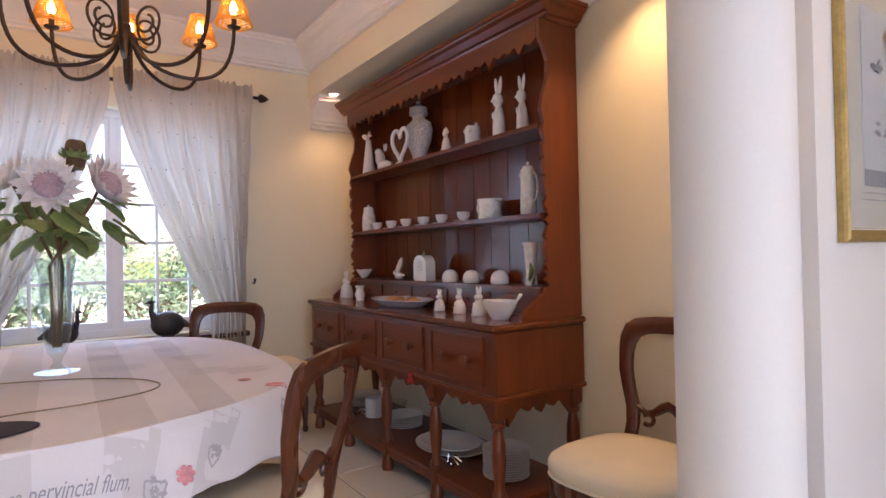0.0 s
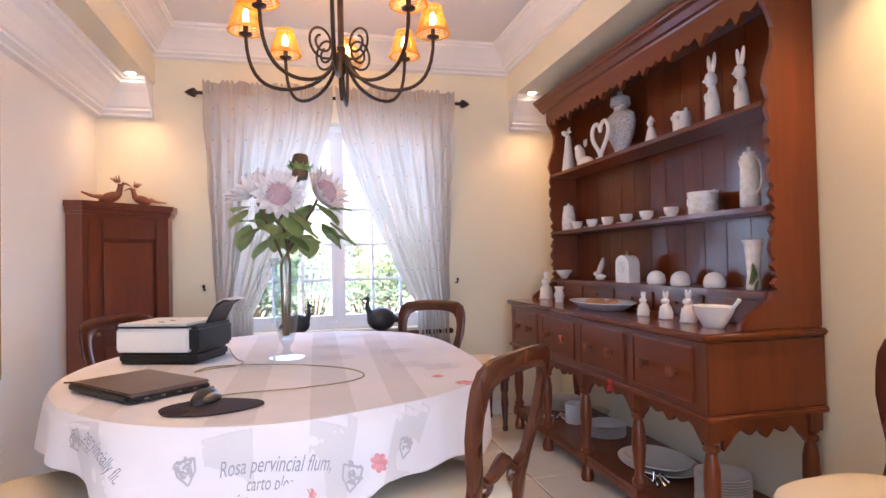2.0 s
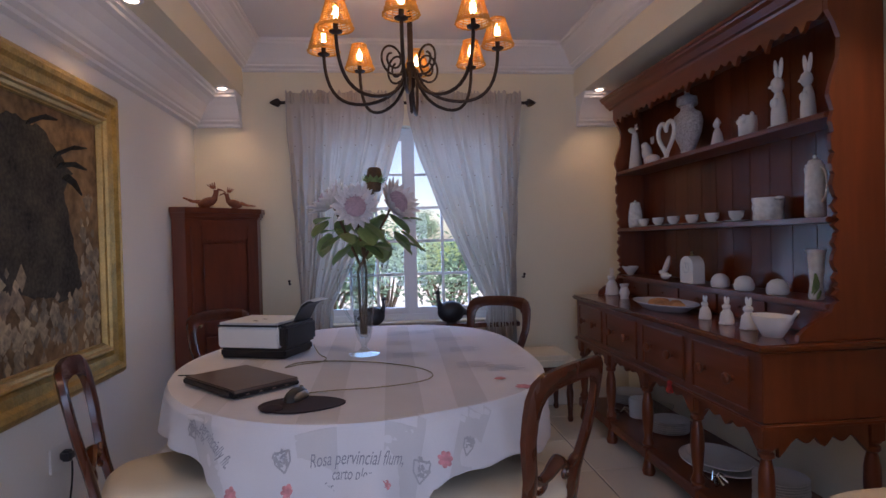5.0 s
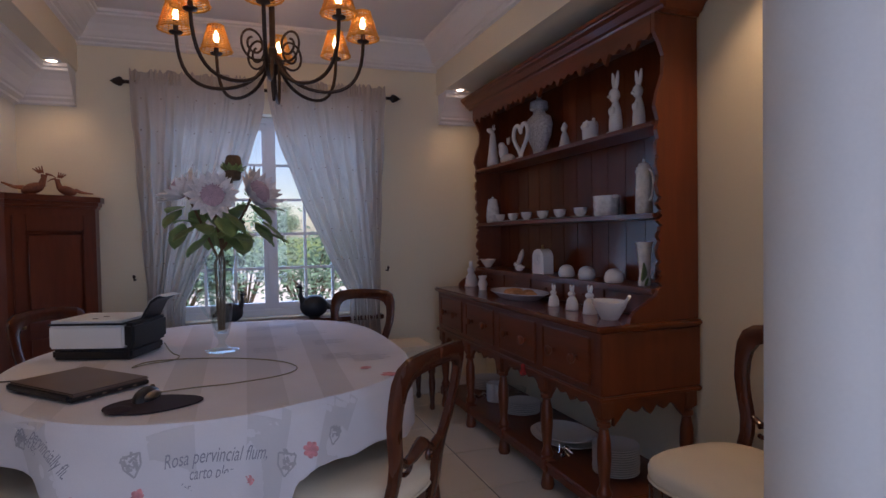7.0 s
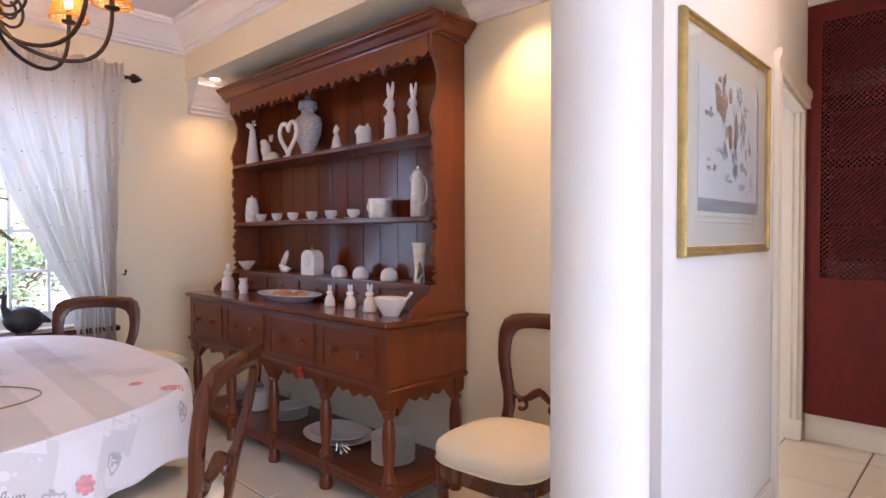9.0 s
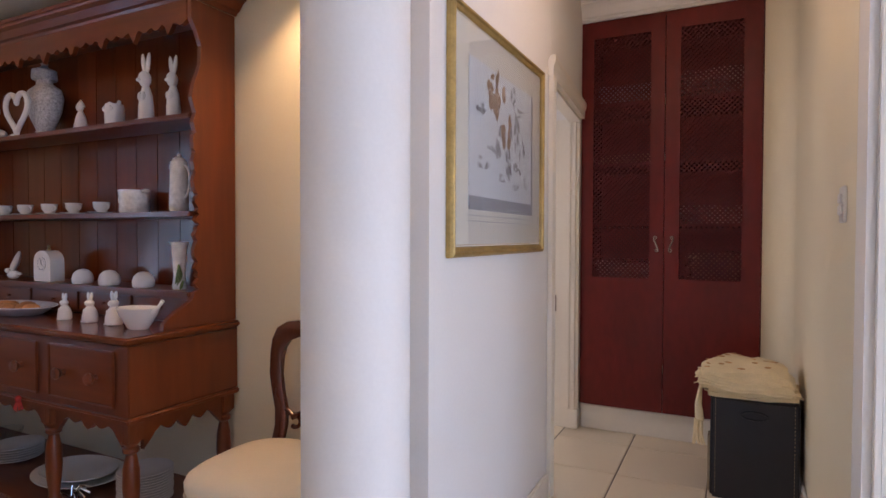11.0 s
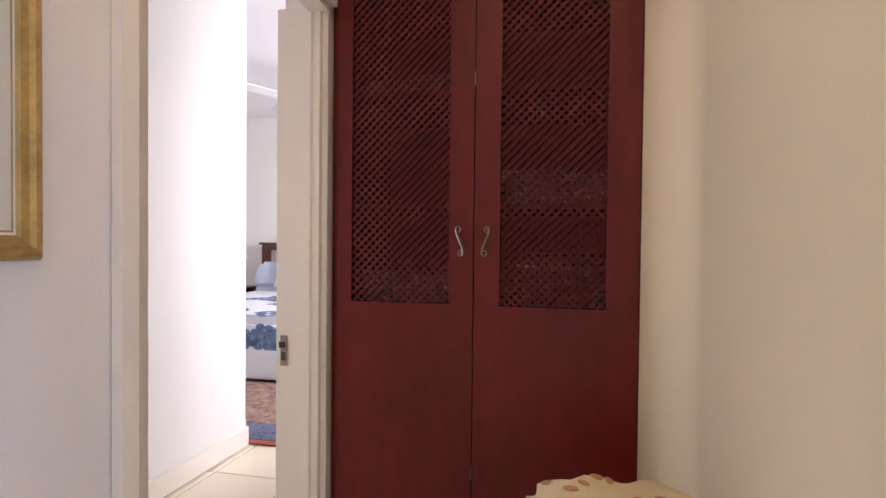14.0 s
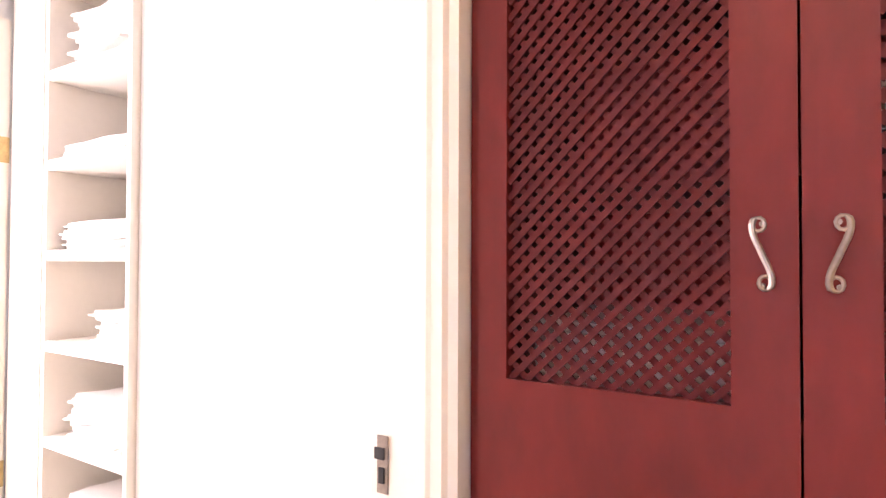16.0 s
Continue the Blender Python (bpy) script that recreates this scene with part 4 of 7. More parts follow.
# ---- balloon-back chairs ----
def chair():
    """Origin on the floor below the seat's middle; the sitter faces +y."""
    ch = thing("dining_chair", (0, 0, 0), "dark polished balloon-back dining chair with a cream padded seat", "chair", "balloon-back dining chairs")
    seat = B()
    outline = []
    n = 40
    for i in range(n):
        a = 2 * math.pi * i / n
        c, s = math.cos(a), math.sin(a)
        k = 0.62
        x = 0.235 * math.copysign(abs(c) ** k, c) * (1.0 + 0.10 * s)
        y = (0.250 if s > 0 else 0.225) * math.copysign(abs(s) ** k, s)
        outline.append((x, y))
    rows = [(0.96, 0.395), (1.0, 0.405), (1.02, 0.425), (1.02, 0.445), (0.99, 0.462), (0.90, 0.478), (0.70, 0.490), (0.40, 0.496)]
    rings = [[seat.verts.new((x * f, y * f, z)) for x, y in outline] for f, z in rows]
    for a, b in zip(rings, rings[1:]):
        for i in range(n):
            k = (i + 1) % n
            seat.faces.new((a[i], a[k], b[k], b[i]))
    seat.faces.new(rings[0])
    top = seat.verts.new((0, 0, 0.497))
    for i in range(n):
        seat.faces.new((rings[-1][i], rings[-1][(i + 1) % n], top))
    part("seat", seat, UPHOLSTERY, ch, "cream upholstered seat")
    rail = B()
    lo = [rail.verts.new((x * 0.97, y * 0.97, 0.335)) for x, y in outline]
    hi = [rail.verts.new((x * 0.985, y * 0.985, 0.3945)) for x, y in outline]
    for i in range(n):
        k = (i + 1) % n
        rail.faces.new((lo[i], lo[k], hi[k], hi[i]))
    rail.faces.new(lo)
    rail.faces.new(hi)
    part("seat_rail", rail, DARK_WOOD, ch)
    piping = tube(B(), [(x * 1.012, y * 1.012, 0.402) for x, y in outline], 0.005, 6, closed=True)
    part("piping", piping, UPHOLSTERY, ch)
    FL = [(0.012, 0.0), (0.020, 0.015), (0.014, 0.035), (0.018, 0.06), (0.026, 0.20), (0.022, 0.26), (0.032, 0.275), (0.024, 0.29), (0.030, 0.31), (0.030, 0.37)]
    for x in (-0.195, 0.195):
        part("leg", lathe(B(), FL, (x, 0.175, 0.001), 12), DARK_WOOD, ch)
        part("leg", tube(B(), [(x * 0.86, -0.20, 0.37), (x * 0.88, -0.215, 0.25), (x * 0.90, -0.25, 0.10), (x * 0.92, -0.285, 0.002)], [0.024, 0.022, 0.019, 0.016], 10), DARK_WOOD, ch)
    # the open oval back of flat shaped timber, bowed and leaning back as it rises
    def lean(x, z, deep=0.0):
        t = (z - 0.36) / 0.55
        return (x, -0.205 - 0.105 * t - 0.025 * (1 - (x / 0.22) ** 2) * max(0.0, min(1.0, t)) + deep, z)
    outer = [(0.176, 0.34), (0.176, 0.44), (0.168, 0.51), (0.176, 0.57), (0.200, 0.64), (0.220, 0.71), (0.227, 0.79), (0.226, 0.845), (0.210, 0.892), (0.172, 0.917), (0.095, 0.927), (0.0, 0.930)]
    inner = [(0.128, 0.34), (0.126, 0.44), (0.118, 0.51), (0.124, 0.57), (0.150, 0.64), (0.169, 0.71), (0.173, 0.77), (0.167, 0.812), (0.148, 0.842), (0.112, 0.857), (0.060, 0.863), (0.0, 0.864)]
    pairs = [(o, i_) for o, i_ in zip(outer, inner)]
    pairs += [((-o[0], o[1]), (-i_[0], i_[1])) for o, i_ in reversed(pairs[:-1])]
    bf, rings_ = B(), []
    for o, i_ in pairs:
        ring = []
        for f, dp in ((0, -0.35), (0, 0.35), (0.14, 0.5), (0.5, 0.56), (0.86, 0.5), (1, 0.3), (1, -0.3), (0.86, -0.5), (0.5, -0.56), (0.14, -0.5)):
            ring.append(bf.verts.new(lean(i_[0] + (o[0] - i_[0]) * f, i_[1] + (o[1] - i_[1]) * f, dp * 0.030)))
        rings_.append(ring)
    for p, q in zip(rings_, rings_[1:]):
        for k in range(10):
            m = (k + 1) % 10
            bf.faces.new((p[k], p[m], q[m], q[k]))
    bf.faces.new(rings_[0])
    bf.faces.new(rings_[-1])
    part("back_frame", bf, DARK_WOOD, ch)
    cross = [(-0.128, 0.572), (-0.09, 0.552), (-0.055, 0.560), (-0.02, 0.585), (0.0, 0.592), (0.02, 0.585), (0.055, 0.560), (0.09, 0.552), (0.128, 0.572)]
    part("cross_rail", tube(B(), [lean(x, z) for x, z in cross], [0.016, 0.016, 0.019, 0.024, 0.027, 0.024, 0.019, 0.016, 0.016], 8, 0.7), DARK_WOOD, ch, "carved cross rail")
    for s in (-1, 1):
        scroll = [lean(s * (0.080 + 0.024 * math.cos(a)), 0.530 + 0.020 * math.sin(a)) for a in [math.pi * (0.2 + 1.5 * i / 8) for i in range(9)]]
        part("carved_scroll", tube(B(), scroll, 0.009, 6), DARK_WOOD, ch)
    return ch


first = chair()
first.matrix_basis = pose(2.462, 2.765, 0, 0, 0, 42)
for x, y, turn in ((1.268, 3.03, -73), (2.72, 4.38, 150), (1.32, 4.24, -128), (3.677, 2.25, 95)):
    copy_thing(first, pose(x, y, 0, 0, 0, turn))

# ---- corner cupboard ----
cc = thing("corner_cupboard", (0.95, 4.95, 0), "dark mahogany corner cupboard with a panelled door", "cupboard")
K = [(0.745, 5.158), (0.745, 4.64), (0.83, 4.64), (1.20, 5.05), (1.20, 5.158)]
part("body", prism(B(), K, 0.06, 1.50, "z"), MAHOGANY, cc, smooth=False)
part("plinth", prism(B(), [(0.745, 5.158), (0.745, 4.63), (0.835, 4.63), (1.21, 5.045), (1.21, 5.158)], 0.0, 0.06, "z"), MAHOGANY, cc, smooth=False)
crn = B()
for o, z0, z1 in ((0.010, 1.50, 1.515), (0.020, 1.515, 1.54), (0.034, 1.54, 1.575)):
    prism(crn, [(0.745, 5.158), (0.745, 4.64 - o), (0.83 + o * 0.4, 4.64 - o), (1.20 + o, 5.05 - o * 0.4), (1.20 + o, 5.158)], z0, z1, "z")
part("cornice", crn, MAHOGANY, cc, smooth=False)
turn45 = Matrix.Translation((0.83, 4.64, 0)) @ pose(0, 0, 0, 0, 0, math.degrees(math.atan2(0.41, 0.37)))
dp = B()
L = math.hypot(0.37, 0.41)
for a in ((0.03, 0.12, 0.10, 1.45), (L - 0.10, 0.12, L - 0.03, 1.45), (0.10, 0.12, L - 0.10, 0.24), (0.10, 1.36, L - 0.10, 1.45), (0.10, 0.74, L - 0.10, 0.83)):
    box(dp, a[0], -0.022, a[1], a[2], -0.002, a[3], 0.004)
cd = part("door", turn_mesh(dp, turn45), MAHOGANY, cc)
for z0, z1 in ((0.26, 0.72), (0.85, 1.34)):
    part("panel", turn_mesh(boxed(0.115, -0.014, z0, L - 0.115, -0.002, z1, 0.008, 3), turn45), MAHOGANY, cd)
part("knob", turn_mesh(blob(B(), (0.065, -0.034, 0.80), (0.013, 0.013, 0.013)), turn45), BRASS, cd)


# ---- chandelier ----
HXc, HYc = 2.270, 3.95
ch = thing("chandelier", (HXc, HYc, TOP - 0.03), "wrought iron chandelier with eight lit wicker shades", "chandelier")
part("stem", lathe(B(), [(0.0, 2.02), (0.008, 2.03), (0.014, 2.10), (0.016, 2.16), (0.024, 2.17), (0.024, 2.30), (0.016, 2.31), (0.016, TOP - 0.06), (0.05, TOP - 0.05), (0.06, TOP - 0.006), (0, TOP - 0.006)], (HXc, HYc, 0), 16), IRON, ch)
part("collar", lathe(B(), [(0.036, 2.215), (0.040, 2.225), (0.040, 2.255), (0.036, 2.265)], (HXc, HYc, 0), 18), IRON, ch)
for k in range(8):
    a = radians(37 + 45 * k)
    c, s = math.cos(a), math.sin(a)

    def at(r, z):
        return Vector((HXc + c * r, HYc + s * r, z))
    prof = [tuple(p) for p in bez((0.03, 2.26, 0), (0.06, 2.13, 0), (0.16, 2.085, 0), (0.27, 2.080, 0), 8)] + [tuple(p) for p in bez((0.27, 2.080, 0), (0.40, 2.080, 0), (0.475, 2.15, 0), (0.48, 2.355, 0), 9)[1:]]
    arm = part("arm", tube(B(), [at(r, z) for r, z, _ in prof], 0.0095, 8), IRON, ch)
    curl = []
    for i in range(30):
        t = i / 29
        ang = -math.pi * 0.5 + t * math.pi * 2.9
        rad = 0.085 - 0.055 * t
        curl.append(at(0.125 + rad * math.cos(ang), 2.30 + rad * math.sin(ang)))
    if k % 2 == 0:
        part("scroll", tube(B(), [at(0.034, 2.245), at(0.07, 2.225)] + curl, 0.0065, 6), IRON, arm)
    part("cup", lathe(B(), [(0.010, 2.350), (0.032, 2.360), (0.034, 2.367), (0.012, 2.367)], at(0.480, 0), 14), IRON, arm)
    part("candle_sleeve", lathe(B(), [(0.013, 2.367), (0.013, 2.425), (0.0, 2.426)], at(0.480, 0), 12), IRON, arm)
    part("bulb", lathe(B(), [(0.0, 2.427), (0.011, 2.430), (0.018, 2.450), (0.012, 2.480), (0.0, 2.500)], at(0.480, 0), 12), BULB, arm, "glowing candle bulb")
    # woven shade: rings and slanting canes
    cane = B()
    for i in range(13):
        t = i / 12
        r, z = 0.086 - 0.044 * t, 2.380 + 0.140 * t
        n = 30
        tube(cane, [at(0.480, 0) + Vector(((r + 0.0022 * (-1) ** (q + i)) * math.cos(2 * math.pi * q / n), (r + 0.0022 * (-1) ** (q + i)) * math.sin(2 * math.pi * q / n), z)) for q in range(n)], 0.0030 if i not in (0, 12) else 0.006, 5, closed=True)
    for q in range(15):
        b = 2 * math.pi * q / 15
        tube(cane, [at(0.480, 0) + Vector((r * math.cos(b), r * math.sin(b), z)) for r, z in ((0.086, 2.378), (0.064, 2.450), (0.042, 2.522))], 0.0028, 5)
    tagged(part("shade", cane, WICKER, arm, "amber woven wicker shade"), kind="stuff")
lamp("chandelier_glow", "POINT", 15, pose(HXc, HYc, 2.52), (1.0, 0.55, 0.2), 0.35)

# ---- curtains ----
rodthing = thing("curtain_rod", (2.30, 5.06, 2.345), "dark iron curtain rod with arrow finials", "curtain rod")
part("rod", tube(B(), [(1.39, 5.06, 2.345), (3.20, 5.06, 2.345)], 0.012, 10), IRON, rodthing)
for s, x in ((-1, 1.39), (1, 3.20)):
    part("finial", lathe(B(), [(0.012, 0), (0.016, 0.008), (0.030, 0.016), (0.032, 0.03), (0.018, 0.06), (0.0, 0.085)], seg=12, m=Matrix.Translation((x, 5.06, 2.345)) @ pose(0, 0, 0, 0, 90 * s, 0)), IRON, rodthing)
    part("bracket", boxed(x - s * 0.05 - 0.008, 5.07, 2.335, x - s * 0.05 + 0.008, YN - 0.001, 2.355, 0.003), IRON, rodthing)


def curtain(s):
    """One sheer half; s is -1 for the western half, 1 for the eastern."""
    cu = thing("curtain", (2.29 + s * 0.6, 5.05, 0.25), "sheer white curtain with woven spots, swept aside", "curtain", "sheer curtains")
    outer, inner = 2.29 + s * 0.87, 2.29 + s * 0.01
    nu, nv = 150, 46
    bm = B()
    g = {}
    for j in range(nv + 1):
        v = j / nv
        z = 2.422 - v * 2.067
        if z > 2.30:
            inn, out = inner, outer
        else:
            t = min(1.0, (2.30 - z) / 1.45)
            inn = inner + s * 0.56 * t ** 1.35
            out = outer - s * 0.07 * t
        for i in range(nu + 1):
            u = i / nu
            x = out + (inn - out) * u
            swell = 0.35 + 0.9 * (0.5 + 0.5 * noise.noise(Vector((u * 5.0, s * 3.0, 0.0))))
            amp = (0.010 if z > 2.30 else 0.010 + 0.022 * min(1, (2.30 - z) * 1.4)) * swell
            tight = 0.7 + 0.3 * abs(inn - out) / 0.86
            phase = 62 * u ** 0.85 + 3.2 * noise.noise(Vector((u * 7.0, z * 0.35, s * 2.0)))
            y = 5.052 - amp * math.sin(phase) * tight - 0.008 * math.sin(u * 23 + z * 1.5) - 0.004 * math.sin(u * 148 + 5 * noise.noise(Vector((u * 9, z * 0.6, 2)))) - 0.003 * noise.noise(Vector((u * 40, z * 3, 1)))
            if z > 2.30:
                y -= 0.010 + 0.010 * math.sin(u * 190 + 4 * math.sin(u * 23))
            if 2.325 < z < 2.365:
                y = 5.04
            g[i, j] = bm.verts.new((x + 0.004 * math.sin(z * 14 + u * 40), y, z + (0.012 * math.sin(u * 110 + 3 * math.sin(u * 31)) if j == 0 else 0)))
    for i in range(nu):
        for j in range(nv):
            bm.faces.new((g[i, j], g[i + 1, j], g[i + 1, j + 1], g[i, j + 1]))
    spots = B()
    rnd = random.Random(5)
    for i in range(10, nu - 4, 21):
        for j in range(4, nv - 2, 5):
            p = g[i + rnd.randint(-2, 2), j].co
            q = p + Vector((0, -0.020, rnd.uniform(-0.015, 0.015)))
            lathe(spots, [(0, 0), (0.006, 0.0), (0.006, 0.0015), (0, 0.0015)], seg=7, m=Matrix.Translation(q) @ pose(0, 0, 0, 90, 0, 0))
    part("sheer", bm, SHEER, cu)
    tagged(part("woven_spots", spots, SHEER_SPOT, cu), kind="stuff")
    hk = B()
    tube(hk, [(2.29 + s * 0.885, YN - 0.002, 1.02), (2.29 + s * 0.885, YN - 0.06, 1.02), (2.29 + s * 0.885, YN - 0.07, 1.045)], 0.006, 6)
    blob(hk, (2.29 + s * 0.885, YN - 0.07, 1.045), (0.010, 0.010, 0.012), 8)
    solid("tieback_hook", hk, IRON, "small dark iron tieback hook on the wall", "hook", group="tieback hooks")


curtain(-1)
curtain(1)


# ---- pictures ----
def moulding_frame(th, axis, at, a0, a1, z0, z1, w, d, mat, out):
    """A mitred picture frame; out is the way it faces (+1 or -1) along axis."""
    sect = [(0.0, 0.0), (0.0, 0.55), (0.10, 0.85), (0.22, 1.0), (0.36, 0.95), (0.46, 0.70), (0.70, 0.62), (0.80, 0.40), (0.92, 0.45), (1.0, 0.30), (1.0, 0.0)]
    corners = [(a0, z0, 1, 1), (a1, z0, -1, 1), (a1, z1, -1, -1), (a0, z1, 1, -1)]
    names = ("bottom_rail", "side_rail", "top_rail", "side_rail")
    for k in range(4):
        bm = B()
        ends = []
        for (a, z, sa, sz) in (corners[k], corners[(k + 1) % 4]):
            ring = []
            for u, v in sect:
                p = (a + sa * w * u, z + sz * w * u)
                q = at + out * d * v
                ring.append(bm.verts.new((q, p[0], p[1]) if axis == "x" else (p[0], q, p[1])))
            ends.append(ring)
        n = len(sect)
        for i in range(n):
            m = (i + 1) % n
            bm.faces.new((ends[0][i], ends[0][m], ends[1][m], ends[1][i]))
        bm.faces.new(ends[0])
        bm.faces.new(ends[1])
        part(names[k], bm, mat, th, smooth=False)


OIL = material("dark_oil_paint", (0.20, 0.125, 0.060), 0.75, vary=0.75, scale=3.5, fine=26, bump=0.2, spec=0.15)
OIL_DARK = material("black_oil_paint", (0.050, 0.041, 0.028), 0.7, vary=0.85, scale=7, fine=60, bump=0.3, spec=0.15)
OIL_PALE = material("ochre_oil_paint", (0.26, 0.19, 0.10), 0.6, vary=0.7, scale=10, fine=40, bump=0.3, island=0.45)
PX = XL + 0.002
py0, py1, pz0, pz1 = 2.25, 3.82, 0.70, 2.075
oil = thing("oil_painting", (PX, (py0 + py1) / 2, pz0), "large dark oil painting in a wide gilded frame", "painting")
moulding_frame(oil, "x", PX, py0, py1, pz0, pz1, 0.15, 0.06, GOLD_DARK, 1)
moulding_frame(oil, "x", PX, py0 + 0.125, py1 - 0.125, pz0 + 0.125, pz1 - 0.125, 0.05, 0.052, GOLD, 1)
part("canvas", boxed(PX, py0 + 0.14, pz0 + 0.14, PX + 0.012, py1 - 0.14, pz1 - 0.14), OIL, oil, "brown and ochre brushwork")


def ragged(poly, step=0.03, amp=0.012):
    """The outline with its edges broken up like brushwork."""
    r, out = random.Random(8), []
    for (a, b), (c, d) in zip(poly, poly[1:] + poly[:1]):
        n = max(1, int(math.hypot(c - a, d - b) / step))
        out += [(a + (c - a) * i / n + r.uniform(-amp, amp), b + (d - b) * i / n + r.uniform(-amp, amp)) for i in range(n)]
    return out


dk = B()
prism(dk, ragged([(2.45, 1.14), (2.95, 1.16), (3.36, 1.10), (3.48, 1.16), (3.42, 1.34), (3.36, 1.56), (3.42, 1.66), (3.33, 1.72), (3.20, 1.80), (3.02, 1.83), (2.86, 1.78), (2.72, 1.62), (2.55, 1.40), (2.45, 1.2)]), PX + 0.013, PX + 0.0145, "x")
for (a, b, c, d) in ((3.28, 1.70, 3.56, 1.78), (3.30, 1.66, 3.55, 1.68), (3.34, 1.62, 3.50, 1.56), (3.10, 1.80, 3.32, 1.86)):
    tube(dk, [(PX + 0.0145, a, b), (PX + 0.0145, (a + c) / 2, (b + d) / 2 + 0.015), (PX + 0.0145, c, d)], [0.030, 0.022, 0.004], 6, 0.1)
part("dark_shape", dk, OIL_DARK, oil, smooth=False)
pale = B()
rnd = random.Random(11)
for k in range(240):
    y, z = rnd.uniform(2.46, 3.62), rnd.uniform(0.88, 1.13)
    if rnd.random() < 0.15:
        y, z = rnd.uniform(3.48, 3.62), rnd.uniform(1.1, 1.55)
    elif rnd.random() < 0.2:
        y, z = rnd.uniform(2.5, 3.05), rnd.uniform(1.10, 1.26)
    r = rnd.uniform(0.012, 0.046)
    n = 4 if k % 3 else 6
    f = [pale.verts.new((PX + 0.0152 + 0.0006 * k / 240, y + r * rnd.uniform(0.5, 1.1) * math.cos(2 * math.pi * q / n), z + 1.3 * r * rnd.uniform(0.5, 1.1) * math.sin(2 * math.pi * q / n))) for q in range(n)]
    pale.faces.new(f)
tagged(part("brushwork", pale, OIL_PALE, oil, smooth=False), kind="stuff")

PAPER = material("pale_print_paper", (0.74, 0.74, 0.76), 0.6, vary=0.02)
MOUNT = material("cream_mount_board", (0.76, 0.70, 0.62), 0.7, vary=0.02)
GREYBAND = material("grey_print_band", (0.38, 0.38, 0.40), 0.7)
RUST = material("rust_ink", (0.46, 0.30, 0.21), 0.8, vary=0.4, scale=25)
SOOT = material("grey_ink_wash", (0.40, 0.38, 0.39), 0.8, vary=0.5, scale=25)
print_y = 1.598
pr = thing("framed_print", (4.22, print_y, 1.20), "pale botanical print in a cream mount and gold frame", "framed print")
moulding_frame(pr, "y", print_y, 3.738, 4.715, 1.205, 2.03, 0.045, 0.028, GOLD, -1)
part("mount", boxed(3.758, print_y - 0.012, 1.24, 4.685, print_y - 0.002, 1.995), MOUNT, pr)
part("paper", boxed(3.88, print_y - 0.0150, 1.365, 4.56, print_y - 0.0125, 1.88), PAPER, pr)
gb = boxed(3.88, print_y - 0.0165, 1.365, 4.56, print_y - 0.0153, 1.412)
box(gb, 4.545, print_y - 0.0165, 1.412, 4.56, print_y - 0.0153, 1.88)
part("grey_band", gb, GREYBAND, pr, smooth=False)
ln = B()
for z in (1.345, 1.325):
    box(ln, 3.86, print_y - 0.0130, z, 4.58, print_y - 0.0121, z + 0.002)
part("ruled_line", ln, INK, pr, smooth=False)
for mat, pts, nm in ((RUST, ((4.10, 1.80, 0.042, 0.075), (4.23, 1.76, 0.038, 0.085), (4.07, 1.86, 0.03, 0.03)), "rust_figure"),
                     (SOOT, ((3.97, 1.74, 0.03, 0.018), (4.00, 1.56, 0.035, 0.016), (4.15, 1.66, 0.025, 0.055), (4.26, 1.62, 0.025, 0.07), (4.36, 1.70, 0.026, 0.06), (4.18, 1.52, 0.03, 0.012), (4.34, 1.50, 0.028, 0.014), (4.36, 1.57, 0.03, 0.02), (4.44, 1.65, 0.014, 0.03), (4.46, 1.52, 0.012, 0.018), (4.40, 1.80, 0.03, 0.012), (4.08, 1.62, 0.03, 0.012), (4.30, 1.85, 0.02, 0.03)), "grey_figure")):
    bm = B()
    rnd = random.Random(3)
    for x, z, a, b in pts:
        a, b, z = a * 1.4, b * 1.3, z - 0.025
        for q in range(9):
            ox, oz = rnd.uniform(-0.9, 0.9) * a, rnd.uniform(-0.9, 0.9) * b
            n = 10
            f = [bm.verts.new((x + ox + a * rnd.uniform(0.15, 0.5) * math.cos(2 * math.pi * k / n), print_y - 0.0166 - 0.0002 * q, z + oz + b * rnd.uniform(0.12, 0.45) * math.sin(2 * math.pi * k / n))) for k in range(n)]
            bm.faces.new(f)
    part(nm, bm, mat, pr, smooth=False)
pg = part("glass", boxed(3.765, print_y - 0.021, 1.248, 4.678, print_y - 0.019, 1.988), GLASS, pr, smooth=False)
pg.visible_shadow = False

# ---- china and ornaments on the dresser ----
def ears(bm, x, y, z, h, spread=0.35, r=0.010):
    for s in (-1, 1):
        blob(bm, (x, y + s * r * (0.9 + spread), z + h * 0.5), (r * 0.7, r, h * 0.55), 8, pose(0, 0, 0, -s * 9, 0, 0))


